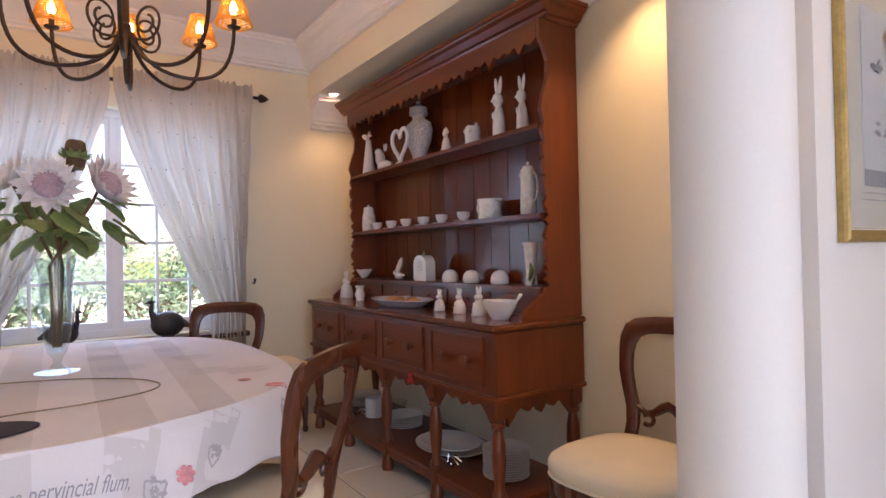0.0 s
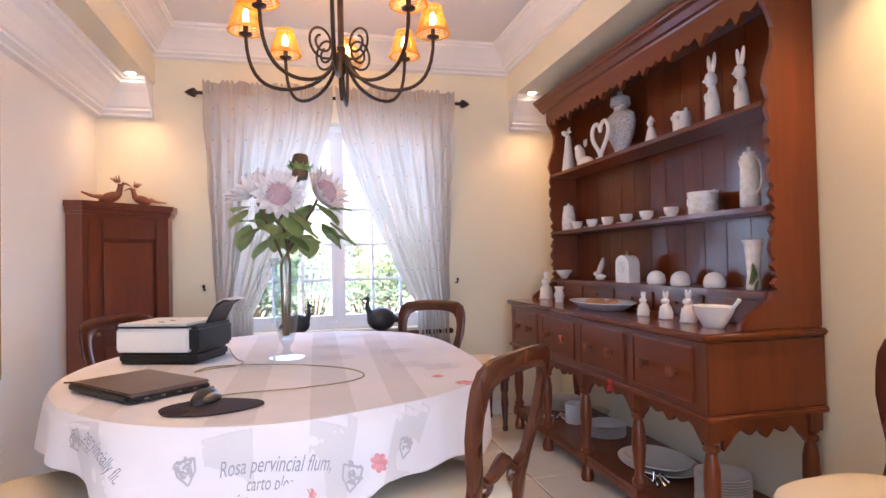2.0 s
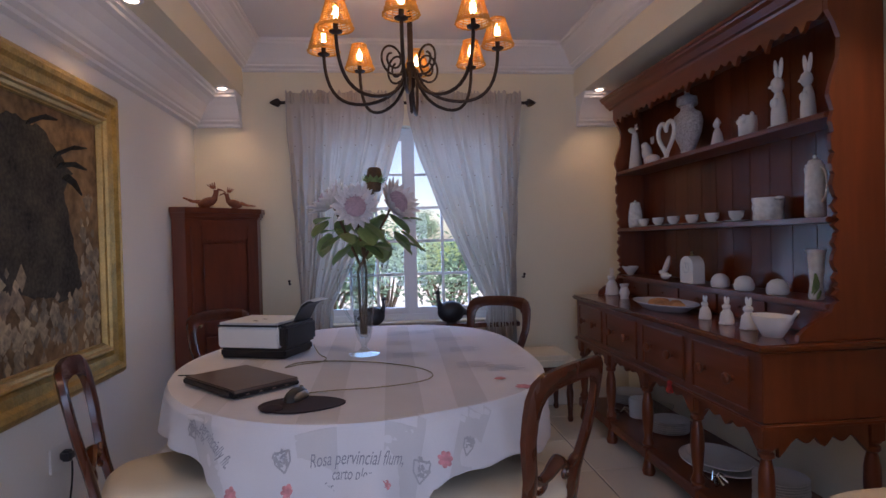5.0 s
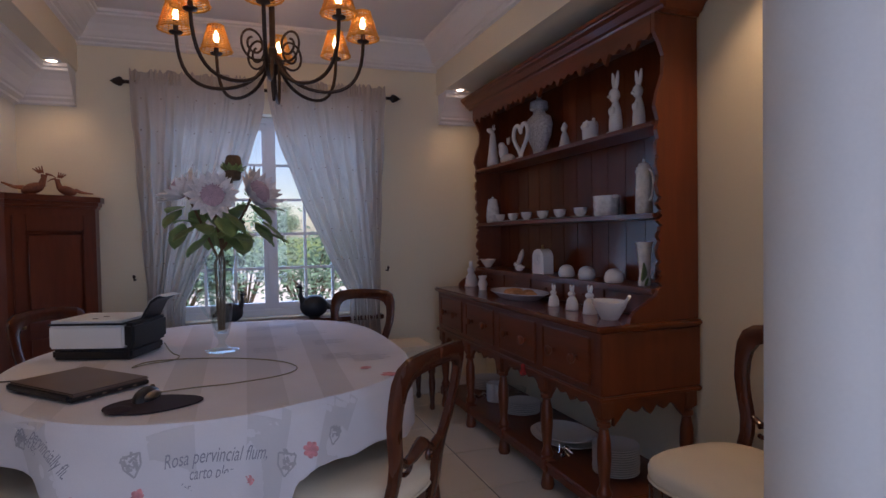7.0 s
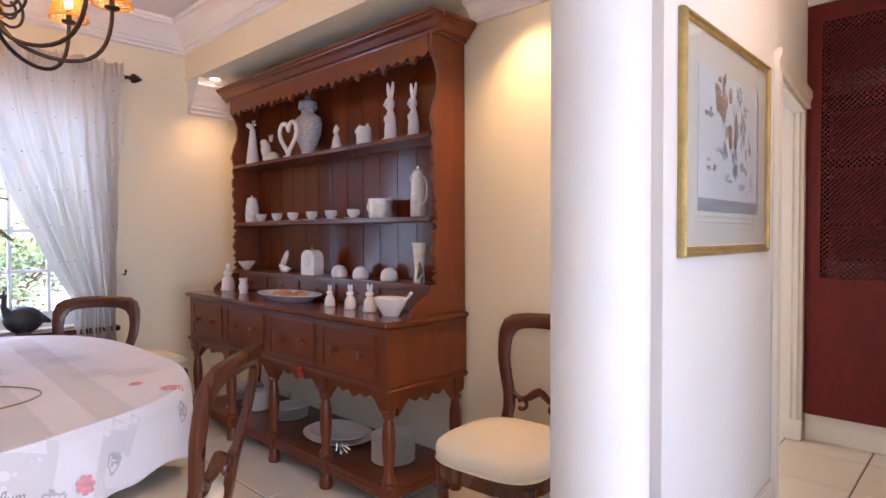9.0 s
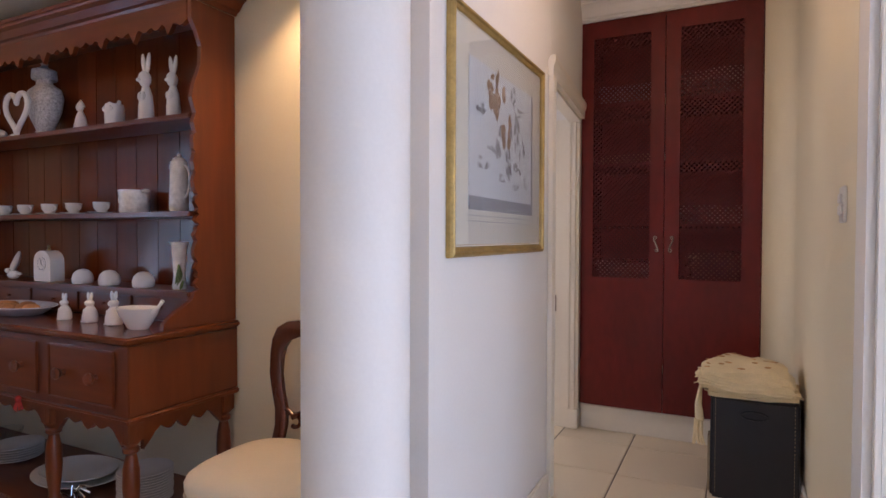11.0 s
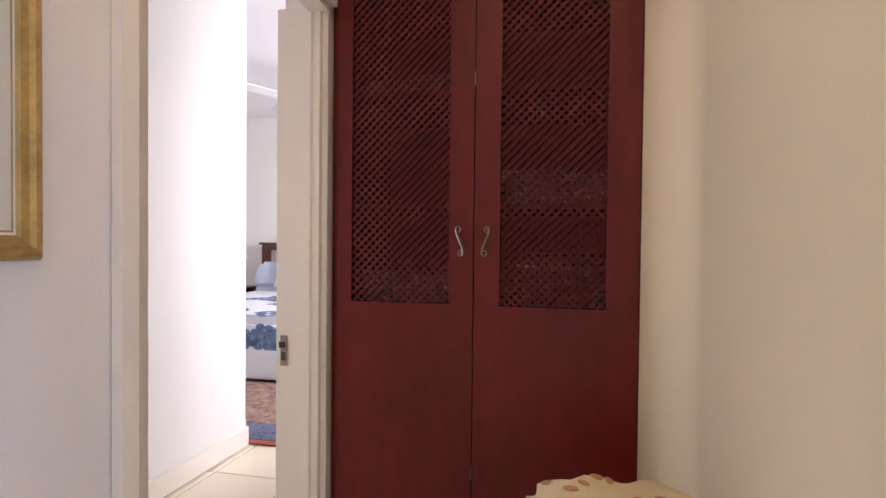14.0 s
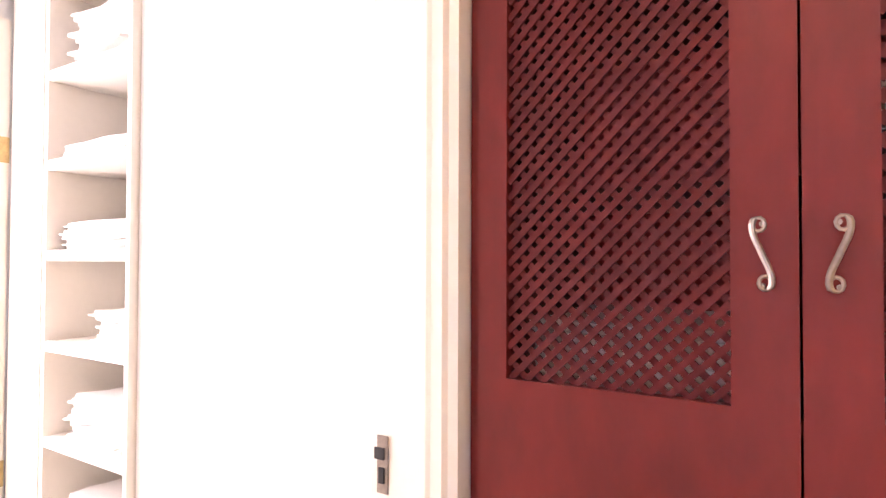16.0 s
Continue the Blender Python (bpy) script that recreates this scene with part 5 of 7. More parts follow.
def rabbit(x, y, z, h, label, slim=1.0):
    bm = B()
    lathe(bm, [(0, 0), (0.17 * slim, 0), (0.19 * slim, 0.05), (0.185 * slim, 0.22), (0.15 * slim, 0.40), (0.09 * slim, 0.52), (0.07 * slim, 0.55)], seg=14, m=Matrix.Translation((x, y, z + 0.0006)) @ Matrix.Diagonal((h, h, h, 1)))
    wide = max(slim, 0.75)
    blob(bm, (x - 0.02 * h, y, z + 0.63 * h), (0.115 * h * wide, 0.115 * h * wide, 0.115 * h), 12)
    ears(bm, x, y, z + 0.71 * h, 0.28 * h, r=0.050 * h * wide)
    blob(bm, (x - 0.12 * h, y, z + 0.60 * h), (0.03 * h, 0.03 * h, 0.025 * h), 8)
    for s in (-1, 1):
        blob(bm, (x - 0.14 * h * slim, y + s * 0.09 * h * slim, z + 0.035 * h), (0.075 * h, 0.05 * h, 0.034 * h), 8)
        blob(bm, (x - 0.12 * h * slim, y + s * 0.06 * h * slim, z + 0.38 * h), (0.04 * h, 0.035 * h, 0.07 * h), 8)
    return solid("rabbit_figurine", bm, BISQUE, label, "figurine", group="white rabbit figurines")


S1, S2, S3, CT, PBZ = 1.7805, 1.3755, 1.0405, 0.9005, 0.1475
rabbit(3.89, 3.20, S1, 0.325, "tall slim white ceramic rabbit on the top shelf", 0.56)
rabbit(3.89, 3.02, S1, 0.29, "tall slim white ceramic rabbit on the top shelf", 0.56)
rabbit(3.72, 4.74, CT, 0.195, "white ceramic rabbit on the counter's end", 1.25)
for y, h in ((3.44, 0.118), (3.26, 0.130), (3.10, 0.142)):
    rabbit(3.66, y, CT, h, "small white ceramic rabbit sitting on the counter", 1.3)
# giraffe
g = B()
lathe(g, [(0, 0), (0.045, 0), (0.046, 0.03), (0.030, 0.16), (0.020, 0.25), (0.016, 0.27)], (3.9, 4.71, S1), 14)
blob(g, (3.88, 4.71, S1 + 0.285), (0.030, 0.020, 0.020), 10, pose(0, 0, 0, 0, 20, 0))
for s in (-1, 1):
    blob(g, (3.9, 4.71 + s * 0.032, S1 + 0.293), (0.008, 0.020, 0.008), 8)
    tube(g, [(3.905, 4.71 + s * 0.010, S1 + 0.295), (3.91, 4.71 + s * 0.014, S1 + 0.33)], 0.004, 6)
solid("giraffe_figurine", g, BISQUE, "slender white ceramic giraffe on the top shelf", "figurine")
# resting rabbit
g = B()
blob(g, (3.9, 4.46, S1 + 0.040), (0.045, 0.085, 0.040), 12)
blob(g, (3.89, 4.51, S1 + 0.10), (0.035, 0.035, 0.055), 12)
blob(g, (3.885, 4.525, S1 + 0.145), (0.026, 0.032, 0.026), 10)
ears(g, 3.925, 4.50, S1 + 0.155, 0.05, r=0.010)
for s in (-1, 1):
    blob(g, (3.9 + s * 0.03, 4.38, S1 + 0.014), (0.014, 0.035, 0.014), 8)
solid("rabbit_figurine", g, BISQUE, "white ceramic rabbit lying on the top shelf", "figurine", group="white rabbit figurines")
# heart jar
jar = thing("pierced_jar", (3.91, 4.02, S1), "grey white pierced china jar with a lid", "jar")
part("jar_body", lathe(B(), [(0, 0.03), (0.05, 0.03), (0.06, 0.045), (0.11, 0.13), (0.125, 0.20), (0.11, 0.245), (0.065, 0.27), (0.055, 0.28), (0.055, 0.30), (0, 0.30)], (3.91, 4.02, S1), 24, 0.55, 1.0), material("pierced_china", (0.44, 0.44, 0.46), 0.35, vary=0.45, scale=70, fine=140, bump=0.6), jar)
part("lid", lathe(B(), [(0.056, 0.301), (0.060, 0.31), (0.056, 0.35), (0.02, 0.365), (0.012, 0.375), (0.018, 0.385), (0, 0.395)], (3.91, 4.02, S1), 18), material("grey_china", (0.34, 0.34, 0.36), 0.35, vary=0.4, scale=70, fine=140, bump=0.5), jar)
part("foot", lathe(B(), [(0.045, 0.001), (0.055, 0.004), (0.03, 0.015), (0.045, 0.0295)], (3.91, 4.02, S1), 16), CHINA, jar)
hp = [(3.822, 4.11 + 0.0062 * 16 * math.sin(t) ** 3, S1 + 0.135 + 0.0072 * (13 * math.cos(t) - 5 * math.cos(2 * t) - 2 * math.cos(3 * t) - math.cos(4 * t))) for t in [2 * math.pi * i / 40 for i in range(40)]]
hb = tube(B(), hp, 0.013, 8, closed=True)
tube(hb, [(3.822, 4.11, S1 + 0.012), (3.822, 4.11, S1 + 0.03)], 0.010, 8)
lathe(hb, [(0, 0), (0.03, 0), (0.03, 0.006), (0.01, 0.014)], (3.822, 4.11, S1 + 0.0006), 14)
solid("heart_ornament", hb, BISQUE, "open white heart ornament standing before the jar", "ornament")
# little figure and owl mug
g = lathe(B(), [(0, 0), (0.035, 0), (0.036, 0.01), (0.022, 0.08), (0.012, 0.105), (0.010, 0.11)], (3.9, 3.70, S1), 14)
blob(g, (3.895, 3.70, S1 + 0.125), (0.018, 0.018, 0.020), 10)
lathe(g, [(0.020, 0), (0.012, 0.02), (0, 0.035)], (3.9, 3.70, S1 + 0.132), 10)
solid("lady_ornament", g, BISQUE, "small white china ornament in a long skirt shape", "ornament")
g = lathe(B(), [(0, 0), (0.036, 0), (0.042, 0.02), (0.044, 0.09), (0.040, 0.115), (0.036, 0.115), (0.036, 0.03), (0, 0.03)], (3.9, 3.44, S1), 18)
for s in (-1, 1):
    blob(g, (3.865, 3.44 + s * 0.020, S1 + 0.09), (0.010, 0.014, 0.014), 8)
    blob(g, (3.9, 3.44 + s * 0.034, S1 + 0.120), (0.010, 0.010, 0.014), 8)
solid("owl_mug", g, BISQUE, "white ceramic mug with an owl's face", "mug")


def lidded_pot(x, y, z, h, r, label, cat="jug", spout=True, mat=CHINA, sides=(0.95, 1.0, 0.92, 0.72)):
    po = thing("coffee_pot" if spout else "lidded_jar", (x, y, z), label, cat)
    part("body", lathe(B(), [(0, 0), (r * 0.8, 0), (r * sides[0], 0.05 * h), (r * sides[1], 0.25 * h), (r * sides[2], 0.55 * h), (r * sides[3], 0.80 * h), (r * sides[3], 0.84 * h), (0, 0.84 * h)], (x, y, z), 20), mat, po)
    part("lid", lathe(B(), [(r * 0.72, 0.842 * h), (r * 0.6, 0.90 * h), (r * 0.15, 0.93 * h), (r * 0.2, 0.97 * h), (0, h)], (x, y, z), 16), mat, po)
    if spout:
        part("spout", tube(B(), [(x, y + r * 0.8, z + 0.62 * h), (x, y + r * 1.15, z + 0.72 * h), (x, y + r * 1.35, z + 0.80 * h)], [r * 0.28, r * 0.2, r * 0.14], 8), mat, po)
        part("handle", tube(B(), bez((x, y - r * 0.75, z + 0.78 * h), (x, y - r * 1.9, z + 0.80 * h), (x, y - r * 1.9, z + 0.3 * h), (x, y - r * 0.92, z + 0.25 * h), 10), r * 0.12, 8), mat, po)
    return po


PRINTED = material("printed_china", (0.78, 0.76, 0.72), 0.2, vary=0.22, scale=28, fine=60, bump=0.01)
lidded_pot(3.9, 3.00, S2, 0.268, 0.041, "tall straight white china coffee pot with a floral print", mat=PRINTED, sides=(1.0, 0.98, 0.93, 0.88))
lidded_pot(3.9, 4.73, S2, 0.20, 0.050, "white china lidded jar with a floral print", spout=False, mat=PRINTED)
# cups on saucers
cup_first = thing("teacup", (3.89, 4.58, S2), "small white china cup on the middle shelf", "cup", "row of cups and saucers")
part("bowl", lathe(B(), [(0, 0), (0.020, 0), (0.022, 0.006), (0.034, 0.022), (0.038, 0.050), (0.035, 0.050), (0.030, 0.02), (0, 0.008)], (3.89, 4.58, S2 + 0.008), 18), CHINA, cup_first)
part("handle", tube(B(), bez((3.89, 4.545, S2 + 0.050), (3.89, 4.515, S2 + 0.052), (3.89, 4.515, S2 + 0.022), (3.89, 4.55, S2 + 0.024), 8), 0.0035, 6), CHINA, cup_first)
sau_first = solid("saucer", lathe(B(), [(0, 0), (0.030, 0), (0.060, 0.008), (0.060, 0.010), (0.030, 0.004), (0, 0.004)], (3.89, 4.58, S2 + 0.0003), 20), CHINA, "white china saucer below a small cup", "saucer", group="row of cups and saucers")
for k, y in enumerate((4.37, 4.17, 3.955, 3.75, 3.53)):
    copy_thing(cup_first, pose(3.89, y, S2))
    copy_thing(sau_first, pose(3.89, y, S2 + 0.0003))
jug = thing("wide_jug", (3.9, 3.30, S2), "wide white china jug with a floral print", "jug")
part("body", lathe(B(), [(0, 0), (0.060, 0), (0.066, 0.01), (0.063, 0.06), (0.070, 0.108), (0.066, 0.108), (0.057, 0.06), (0.056, 0.02), (0, 0.02)], (3.9, 3.30, S2), 20), PRINTED, jug)
part("handle", tube(B(), bez((3.9, 3.372, S2 + 0.095), (3.9, 3.42, S2 + 0.105), (3.9, 3.42, S2 + 0.03), (3.9, 3.365, S2 + 0.03), 8), 0.007, 6), PRINTED, jug)
part("lip", blob(B(), (3.9, 3.222, S2 + 0.102), (0.022, 0.024, 0.010), 10), PRINTED, jug)
# lowest shelf
bo = B()
lathe(bo, [(0, 0), (0.022, 0), (0.030, 0.008), (0.062, 0.045), (0.072, 0.062), (0.068, 0.062), (0.050, 0.035), (0, 0.012)], (3.85, 4.72, S3), 20, 0.75, 1.15)
solid("small_bowl", bo, CHINA, "small white boat shaped china bowl", "bowl")
pl = lathe(B(), [(0, 0), (0.05, 0.0), (0.072, 0.012), (0.072, 0.016), (0.048, 0.006), (0, 0.006)], seg=24, m=Matrix.Translation((3.915, 4.30, S3 + 0.072)) @ pose(0, 0, 0, 0, -70, -18))
solid("leaning_plate", pl, CHINA, "small white china plate leaning on the boards", "plate")
bd = blob(B(), (3.84, 4.19, S3 + 0.024), (0.024, 0.045, 0.024), 12)
blob(bd, (3.83, 4.225, S3 + 0.045), (0.014, 0.016, 0.014), 8)
blob(bd, (3.84, 4.14, S3 + 0.030), (0.010, 0.026, 0.008), 8)
solid("bird_ornament", bd, CHINA, "small white china bird on the lowest shelf", "ornament")
clk = thing("mantel_clock", (3.85, 3.90, S3), "white china clock case with an arched top", "clock")
arch = [(3.83, S3)] + [(3.90 - 0.07 * math.cos(a), S3 + 0.10 + 0.055 * math.sin(a)) for a in [math.pi * i / 12 for i in range(13)]] + [(3.97, S3)]
ap = prism(B(), [(3.83 + (p[0] - 3.83) + 0.0, p[1]) for p in [(y, z) for y, z in arch]], 3.82, 3.89, "x")
part("case", ap, CHINA, clk, smooth=False)
part("dial", lathe(B(), [(0, 0), (0.036, 0), (0.036, 0.002), (0, 0.002)], seg=24, m=Matrix.Translation((3.8195, 3.90, S3 + 0.088)) @ pose(0, 0, 0, 0, -90, 0)), material("dial_face", (0.72, 0.70, 0.66), 0.4), clk)
mk = B()
for k in range(12):
    a = 2 * math.pi * k / 12
    box(mk, 3.8155, 3.90 + 0.029 * math.cos(a) - 0.003, S3 + 0.088 + 0.029 * math.sin(a) - 0.003, 3.8165, 3.90 + 0.029 * math.cos(a) + 0.003, S3 + 0.088 + 0.029 * math.sin(a) + 0.003)
tube(mk, [(3.816, 3.90, S3 + 0.088), (3.816, 3.90, S3 + 0.110)], 0.0016, 5)
tube(mk, [(3.816, 3.90, S3 + 0.088), (3.816, 3.884, S3 + 0.080)], 0.0016, 5)
part("hour_marks", mk, INK, clk, smooth=False)
part("finial", lathe(B(), [(0.008, 0.154), (0.010, 0.162), (0.004, 0.168), (0.008, 0.176), (0, 0.182)], (3.855, 3.90, S3), 10), BRASS, clk)
for y in (3.60, 3.40, 3.16):
    eg = lathe(B(), [(0, 0.0), (0.040, 0.0), (0.046, 0.008), (0.047, 0.026), (0.040, 0.050), (0.024, 0.066), (0, 0.072)], (3.84, y, S3), 20)
    solid("round_pot", eg, BISQUE, "round white china pot with a domed lid", "pot", group="round china pots")
cn = lathe(B(), [(0, 0), (0.026, 0), (0.030, 0.01), (0.024, 0.06), (0.034, 0.19), (0.042, 0.205), (0.038, 0.205), (0.030, 0.18), (0, 0.05)], (3.855, 2.945, S3), 18)
solid("cone_vase", cn, PRINTED, "narrow white china vase with a grey print", "vase")
lf = B()
for k in range(9):
    a = k * 0.7
    blob(lf, (3.83 + 0.012 * math.cos(a), 2.915 + 0.016 * math.sin(a * 1.3), S3 + 0.02 + 0.010 * k), (0.008, 0.004, 0.022), 6, pose(0, 0, 0, 25 * math.sin(a), 25 * math.cos(a), 0))
solid("leaf_sprig", lf, LEAF, "small dark green sprig beside the vase", "sprig")
# counter
vz = lathe(B(), [(0, 0), (0.030, 0), (0.026, 0.012), (0.036, 0.04), (0.024, 0.075), (0.034, 0.10), (0.030, 0.10), (0.018, 0.075), (0, 0.03)], (3.69, 4.46, CT), 16)
solid("small_vase", vz, CHINA, "small white waisted china vase", "vase")
pla = lathe(B(), [(0, 0), (0.13, 0), (0.15, 0.006), (0.205, 0.040), (0.215, 0.042), (0.215, 0.046), (0.20, 0.045), (0.145, 0.012), (0, 0.010)], (3.66, 3.85, CT), 36, 0.66, 1.26)
solid("platter", pla, material("blue_rimmed_china", (0.66, 0.68, 0.76), 0.2, vary=0.12, scale=20), "oval pale blue rimmed china platter of biscuits", "platter")
rnd = random.Random(7)
BISC = material("baked_biscuit", (0.52, 0.24, 0.10), 0.7, vary=0.3, scale=40, bump=0.4, piece=0.3)
for k in range(9):
    a = 2 * math.pi * k / 9
    bx, by = 3.66 + 0.048 * math.cos(a) * (k % 3 > 0), 3.85 + 0.140 * math.sin(a) * (0.6 + 0.4 * (k % 2))
    bi = blob(B(), (bx, by, CT + 0.030 + 0.004 * (k % 3)), (0.036, 0.040, 0.020), 10)
    solid("biscuit", bi, BISC, "small golden brown biscuit on the platter", "biscuit", group="biscuits on the platter")
sb = thing("sauce_boat", (3.64, 2.92, CT), "white china sauce boat on the counter", "sauce boat")
part("body", lathe(B(), [(0, 0), (0.045, 0), (0.050, 0.006), (0.085, 0.055), (0.098, 0.085), (0.093, 0.085), (0.075, 0.05), (0, 0.015)], (3.64, 2.92, CT), 24, 0.72, 1.0), CHINA, sb)
part("handle", tube(B(), bez((3.64, 2.835, CT + 0.070), (3.64, 2.81, CT + 0.085), (3.64, 2.79, CT + 0.10), (3.64, 2.775, CT + 0.118), 6), [0.012, 0.010, 0.008, 0.007, 0.007, 0.008, 0.008], 8), CHINA, sb)


tas = thing("key_tassel", (DX0 - 0.012, 3.425, 0.575), "small red tassel hanging from the dresser's moulding", "tassel")
RED = material("red_cord", (0.45, 0.03, 0.02), 0.8, vary=0.3, scale=60)
part("knot", blob(B(), (DX0 - 0.014, 3.425, 0.598), (0.012, 0.014, 0.014), 10), RED, tas)
tb = B()
for k in range(9):
    a = 2 * math.pi * k / 9
    tube(tb, [(DX0 - 0.014 + 0.005 * math.cos(a), 3.425 + 0.005 * math.sin(a), 0.59), (DX0 - 0.014 + 0.013 * math.cos(a), 3.425 + 0.024 * math.sin(a), 0.555)], [0.004, 0.003], 5)
part("threads", tb, RED, tas)


# pot board
def plates(x, y, n, r, label, step=0.010):
    for k in range(n):
        p = lathe(B(), [(0, 0), (r * 0.6, 0), (r * 0.72, 0.004), (r, 0.014), (r, 0.017), (r * 0.70, 0.008), (0, 0.006)], (x + rnd.uniform(-0.002, 0.002), y + rnd.uniform(-0.002, 0.002), PBZ + k * step), 28)
        solid("plate", p, CHINA, label, "plate", group="stacked plates on the pot board")


plates(3.80, 4.66, 6, 0.125, "white china dinner plate in a short stack", 0.012)
plates(3.76, 4.02, 6, 0.115, "white china side plate in a stack", 0.012)
plates(3.74, 3.02, 12, 0.110, "white china dinner plate in a tall stack", 0.011)
for k, (rx, z) in enumerate(((0.235, 0.0), (0.195, 0.018))):
    p = lathe(B(), [(0, 0), (rx * 0.7, 0), (rx * 0.8, 0.006), (rx, 0.022), (rx, 0.026), (rx * 0.78, 0.012), (0, 0.009)], (3.76, 3.51, PBZ + z), 40, 0.74, 1.0)
    solid("serving_platter", p, CHINA, "large oval white serving platter on the pot board", "platter", group="serving platters")
cr_ = lathe(B(), [(0, 0), (0.062, 0), (0.066, 0.006), (0.066, 0.12), (0.060, 0.122), (0.058, 0.01), (0, 0.01)], (3.72, 4.33, PBZ), 22)
solid("white_crock", cr_, CHINA, "white cylindrical china crock on the pot board", "crock")
gb_ = lathe(B(), [(0, 0), (0.05, 0), (0.08, 0.09), (0.078, 0.09), (0.047, 0.006), (0, 0.006)], (3.83, 4.26, PBZ), 22)
solid("glass_bowl", gb_, GLASS, "clear glass bowl on the pot board", "bowl")
SILVER = material("bright_silver", (0.75, 0.72, 0.68), 0.2, 1.0, vary=0.1, scale=30)
for y, x in ((3.30, 3.60), (4.40, 3.62)):
    ss = B()
    for k in range(8):
        a, b = rnd.uniform(0, 6.28), rnd.uniform(0.05, 0.10)
        p0 = Vector((x, y, PBZ + 0.008))
        tube(ss, [p0, p0 + Vector((b * 0.5 * math.cos(a), b * 0.5 * math.sin(a), 0.035)), p0 + Vector((b * math.cos(a), b * math.sin(a), 0.012))], [0.005, 0.004, 0.006], 6)
    solid("silver_napkin_rings", ss, SILVER, "tangle of bright silver table pieces", "silverware")

# ---- flowers in the glass vase ----
VX, VY, VZ = 1.985, 3.645, 0.7635
vase = thing("glass_vase", (VX, VY, VZ), "tall clear trumpet shaped glass vase with side handle", "vase")
vp = [(0, 0.0), (0.075, 0.0), (0.078, 0.004), (0.030, 0.016), (0.014, 0.035), (0.016, 0.055), (0.032, 0.075), (0.046, 0.14), (0.055, 0.26), (0.060, 0.38), (0.072, 0.45), (0.069, 0.45), (0.056, 0.38), (0.050, 0.26), (0.041, 0.14), (0.020, 0.085), (0, 0.082)]
part("bowl", lathe(B(), vp, (VX, VY, VZ), 28), VASE_GLASS, vase)
part("handle", tube(B(), bez((VX - 0.055, VY, VZ + 0.42), (VX - 0.15, VY, VZ + 0.44), (VX - 0.13, VY, VZ + 0.26), (VX - 0.050, VY, VZ + 0.16), 12), 0.008, 8), VASE_GLASS, vase)
bunch = thing("protea_bunch", (VX, VY, VZ + 0.09), "pink king proteas with green leaves in a glass vase", "flowers")
heads = [((1.962, 3.60, 1.495), (0.05, -0.9, 0.22), 0.100, True), ((1.825, 3.71, 1.530), (-0.62, -0.10, 0.75), 0.105, True), ((2.165, 3.66, 1.515), (0.62, -0.55, 0.40), 0.106, True), ((2.055, 3.69, 1.625), (0.05, 0.05, 1), 0.068, False)]
for k, (p, d, r, opened) in enumerate(heads):
    p, d = Vector(p), Vector(d).normalized()
    part("stem", tube(B(), [(VX + 0.010 * math.cos(k * 1.6), VY + 0.010 * math.sin(k * 1.6), VZ + 0.10), (VX + 0.02 * math.cos(k * 1.6), VY + 0.02 * math.sin(k * 1.6), VZ + 0.42), tuple(p * 0.7 + Vector((VX, VY, VZ + 0.5)) * 0.3), tuple(p - d * r * 0.4)], 0.0065, 8), STEM, bunch)
    q = d.to_track_quat("Z", "Y").to_matrix().to_4x4()
    m = Matrix.Translation(p) @ q
    core, pet = B(), B()
    rows = ((0.26, 0.95, 18), (0.50, 0.80, 17), (0.08, 0.58, 22)) if opened else ((0.30, 0.5, 12), (0.5, 0.4, 12))
    if opened:
        lathe(core, [(0, -0.35 * r), (0.35 * r, -0.3 * r), (0.52 * r, 0.0), (0.46 * r, 0.22 * r), (0.25 * r, 0.36 * r), (0, 0.40 * r)], seg=18, m=m)
        for i in range(60):
            a = i * 2.4
            rad = 0.5 * r * math.sqrt(i / 60)
            c = m @ Vector((rad * math.cos(a), rad * math.sin(a), 0.40 * r - rad * 0.35))
            e = m @ Vector((rad * 0.72 * math.cos(a), rad * 0.72 * math.sin(a), 0.52 * r - rad * 0.30))
            tube(core, [c - (e - c) * 0.6, e], [0.0034, 0.002], 5)
    else:
        lathe(core, [(0, -0.8 * r), (0.5 * r, -0.7 * r), (0.62 * r, 0.2 * r), (0.5 * r, 0.9 * r), (0.42 * r, 1.0 * r), (0, 0.95 * r)], seg=14, m=m)
    for ring, (tilt, ln, n) in enumerate(rows):
        for i in range(n):
            a = 2 * math.pi * (i + 0.5 * ring) / n + rnd.uniform(-0.05, 0.05)
            L_ = r * ln * rnd.uniform(0.9, 1.1) * (1.0 if opened else 1.6)
            w = 0.20 * r * (1.0 if opened else 1.1)
            t0 = tilt + rnd.uniform(-0.08, 0.08)
            vs = []
            base = 0.42 * r if opened else 0.35 * r
            for f, ww in ((0.0, 0.7), (0.35, 1.0), (0.7, 0.75), (1.0, 0.06)):
                bend = 0.10 * f * f
                rad = base + L_ * f * math.cos((1 - t0) * 1.35 + bend * -2)
                hgt = -0.25 * r + L_ * f * math.sin((1 - t0) * 1.35) * 0.95
                for s in (-1, 0, 1):
                    aa = a + s * w * ww / max(rad, 0.02)
                    vs.append(pet.verts.new(m @ Vector((rad * math.cos(aa), rad * math.sin(aa), hgt - (0.0 if s else 0.010 * r * 8 * ww * 0.1)))))
            for f in range(3):
                for s in range(2):
                    o = f * 3 + s
                    pet.faces.new((vs[o], vs[o + 1], vs[o + 4], vs[o + 3]))
    fl = part("flower_head", core, PETAL_CORE if opened else STEM, bunch)
    po = part("petals", pet, PETAL if opened else LEAF, fl, "pale pink pointed petals" if opened else "closed green bracts")
    sm = po.modifiers.new("thickness", "SOLIDIFY")
    sm.thickness = 0.0015


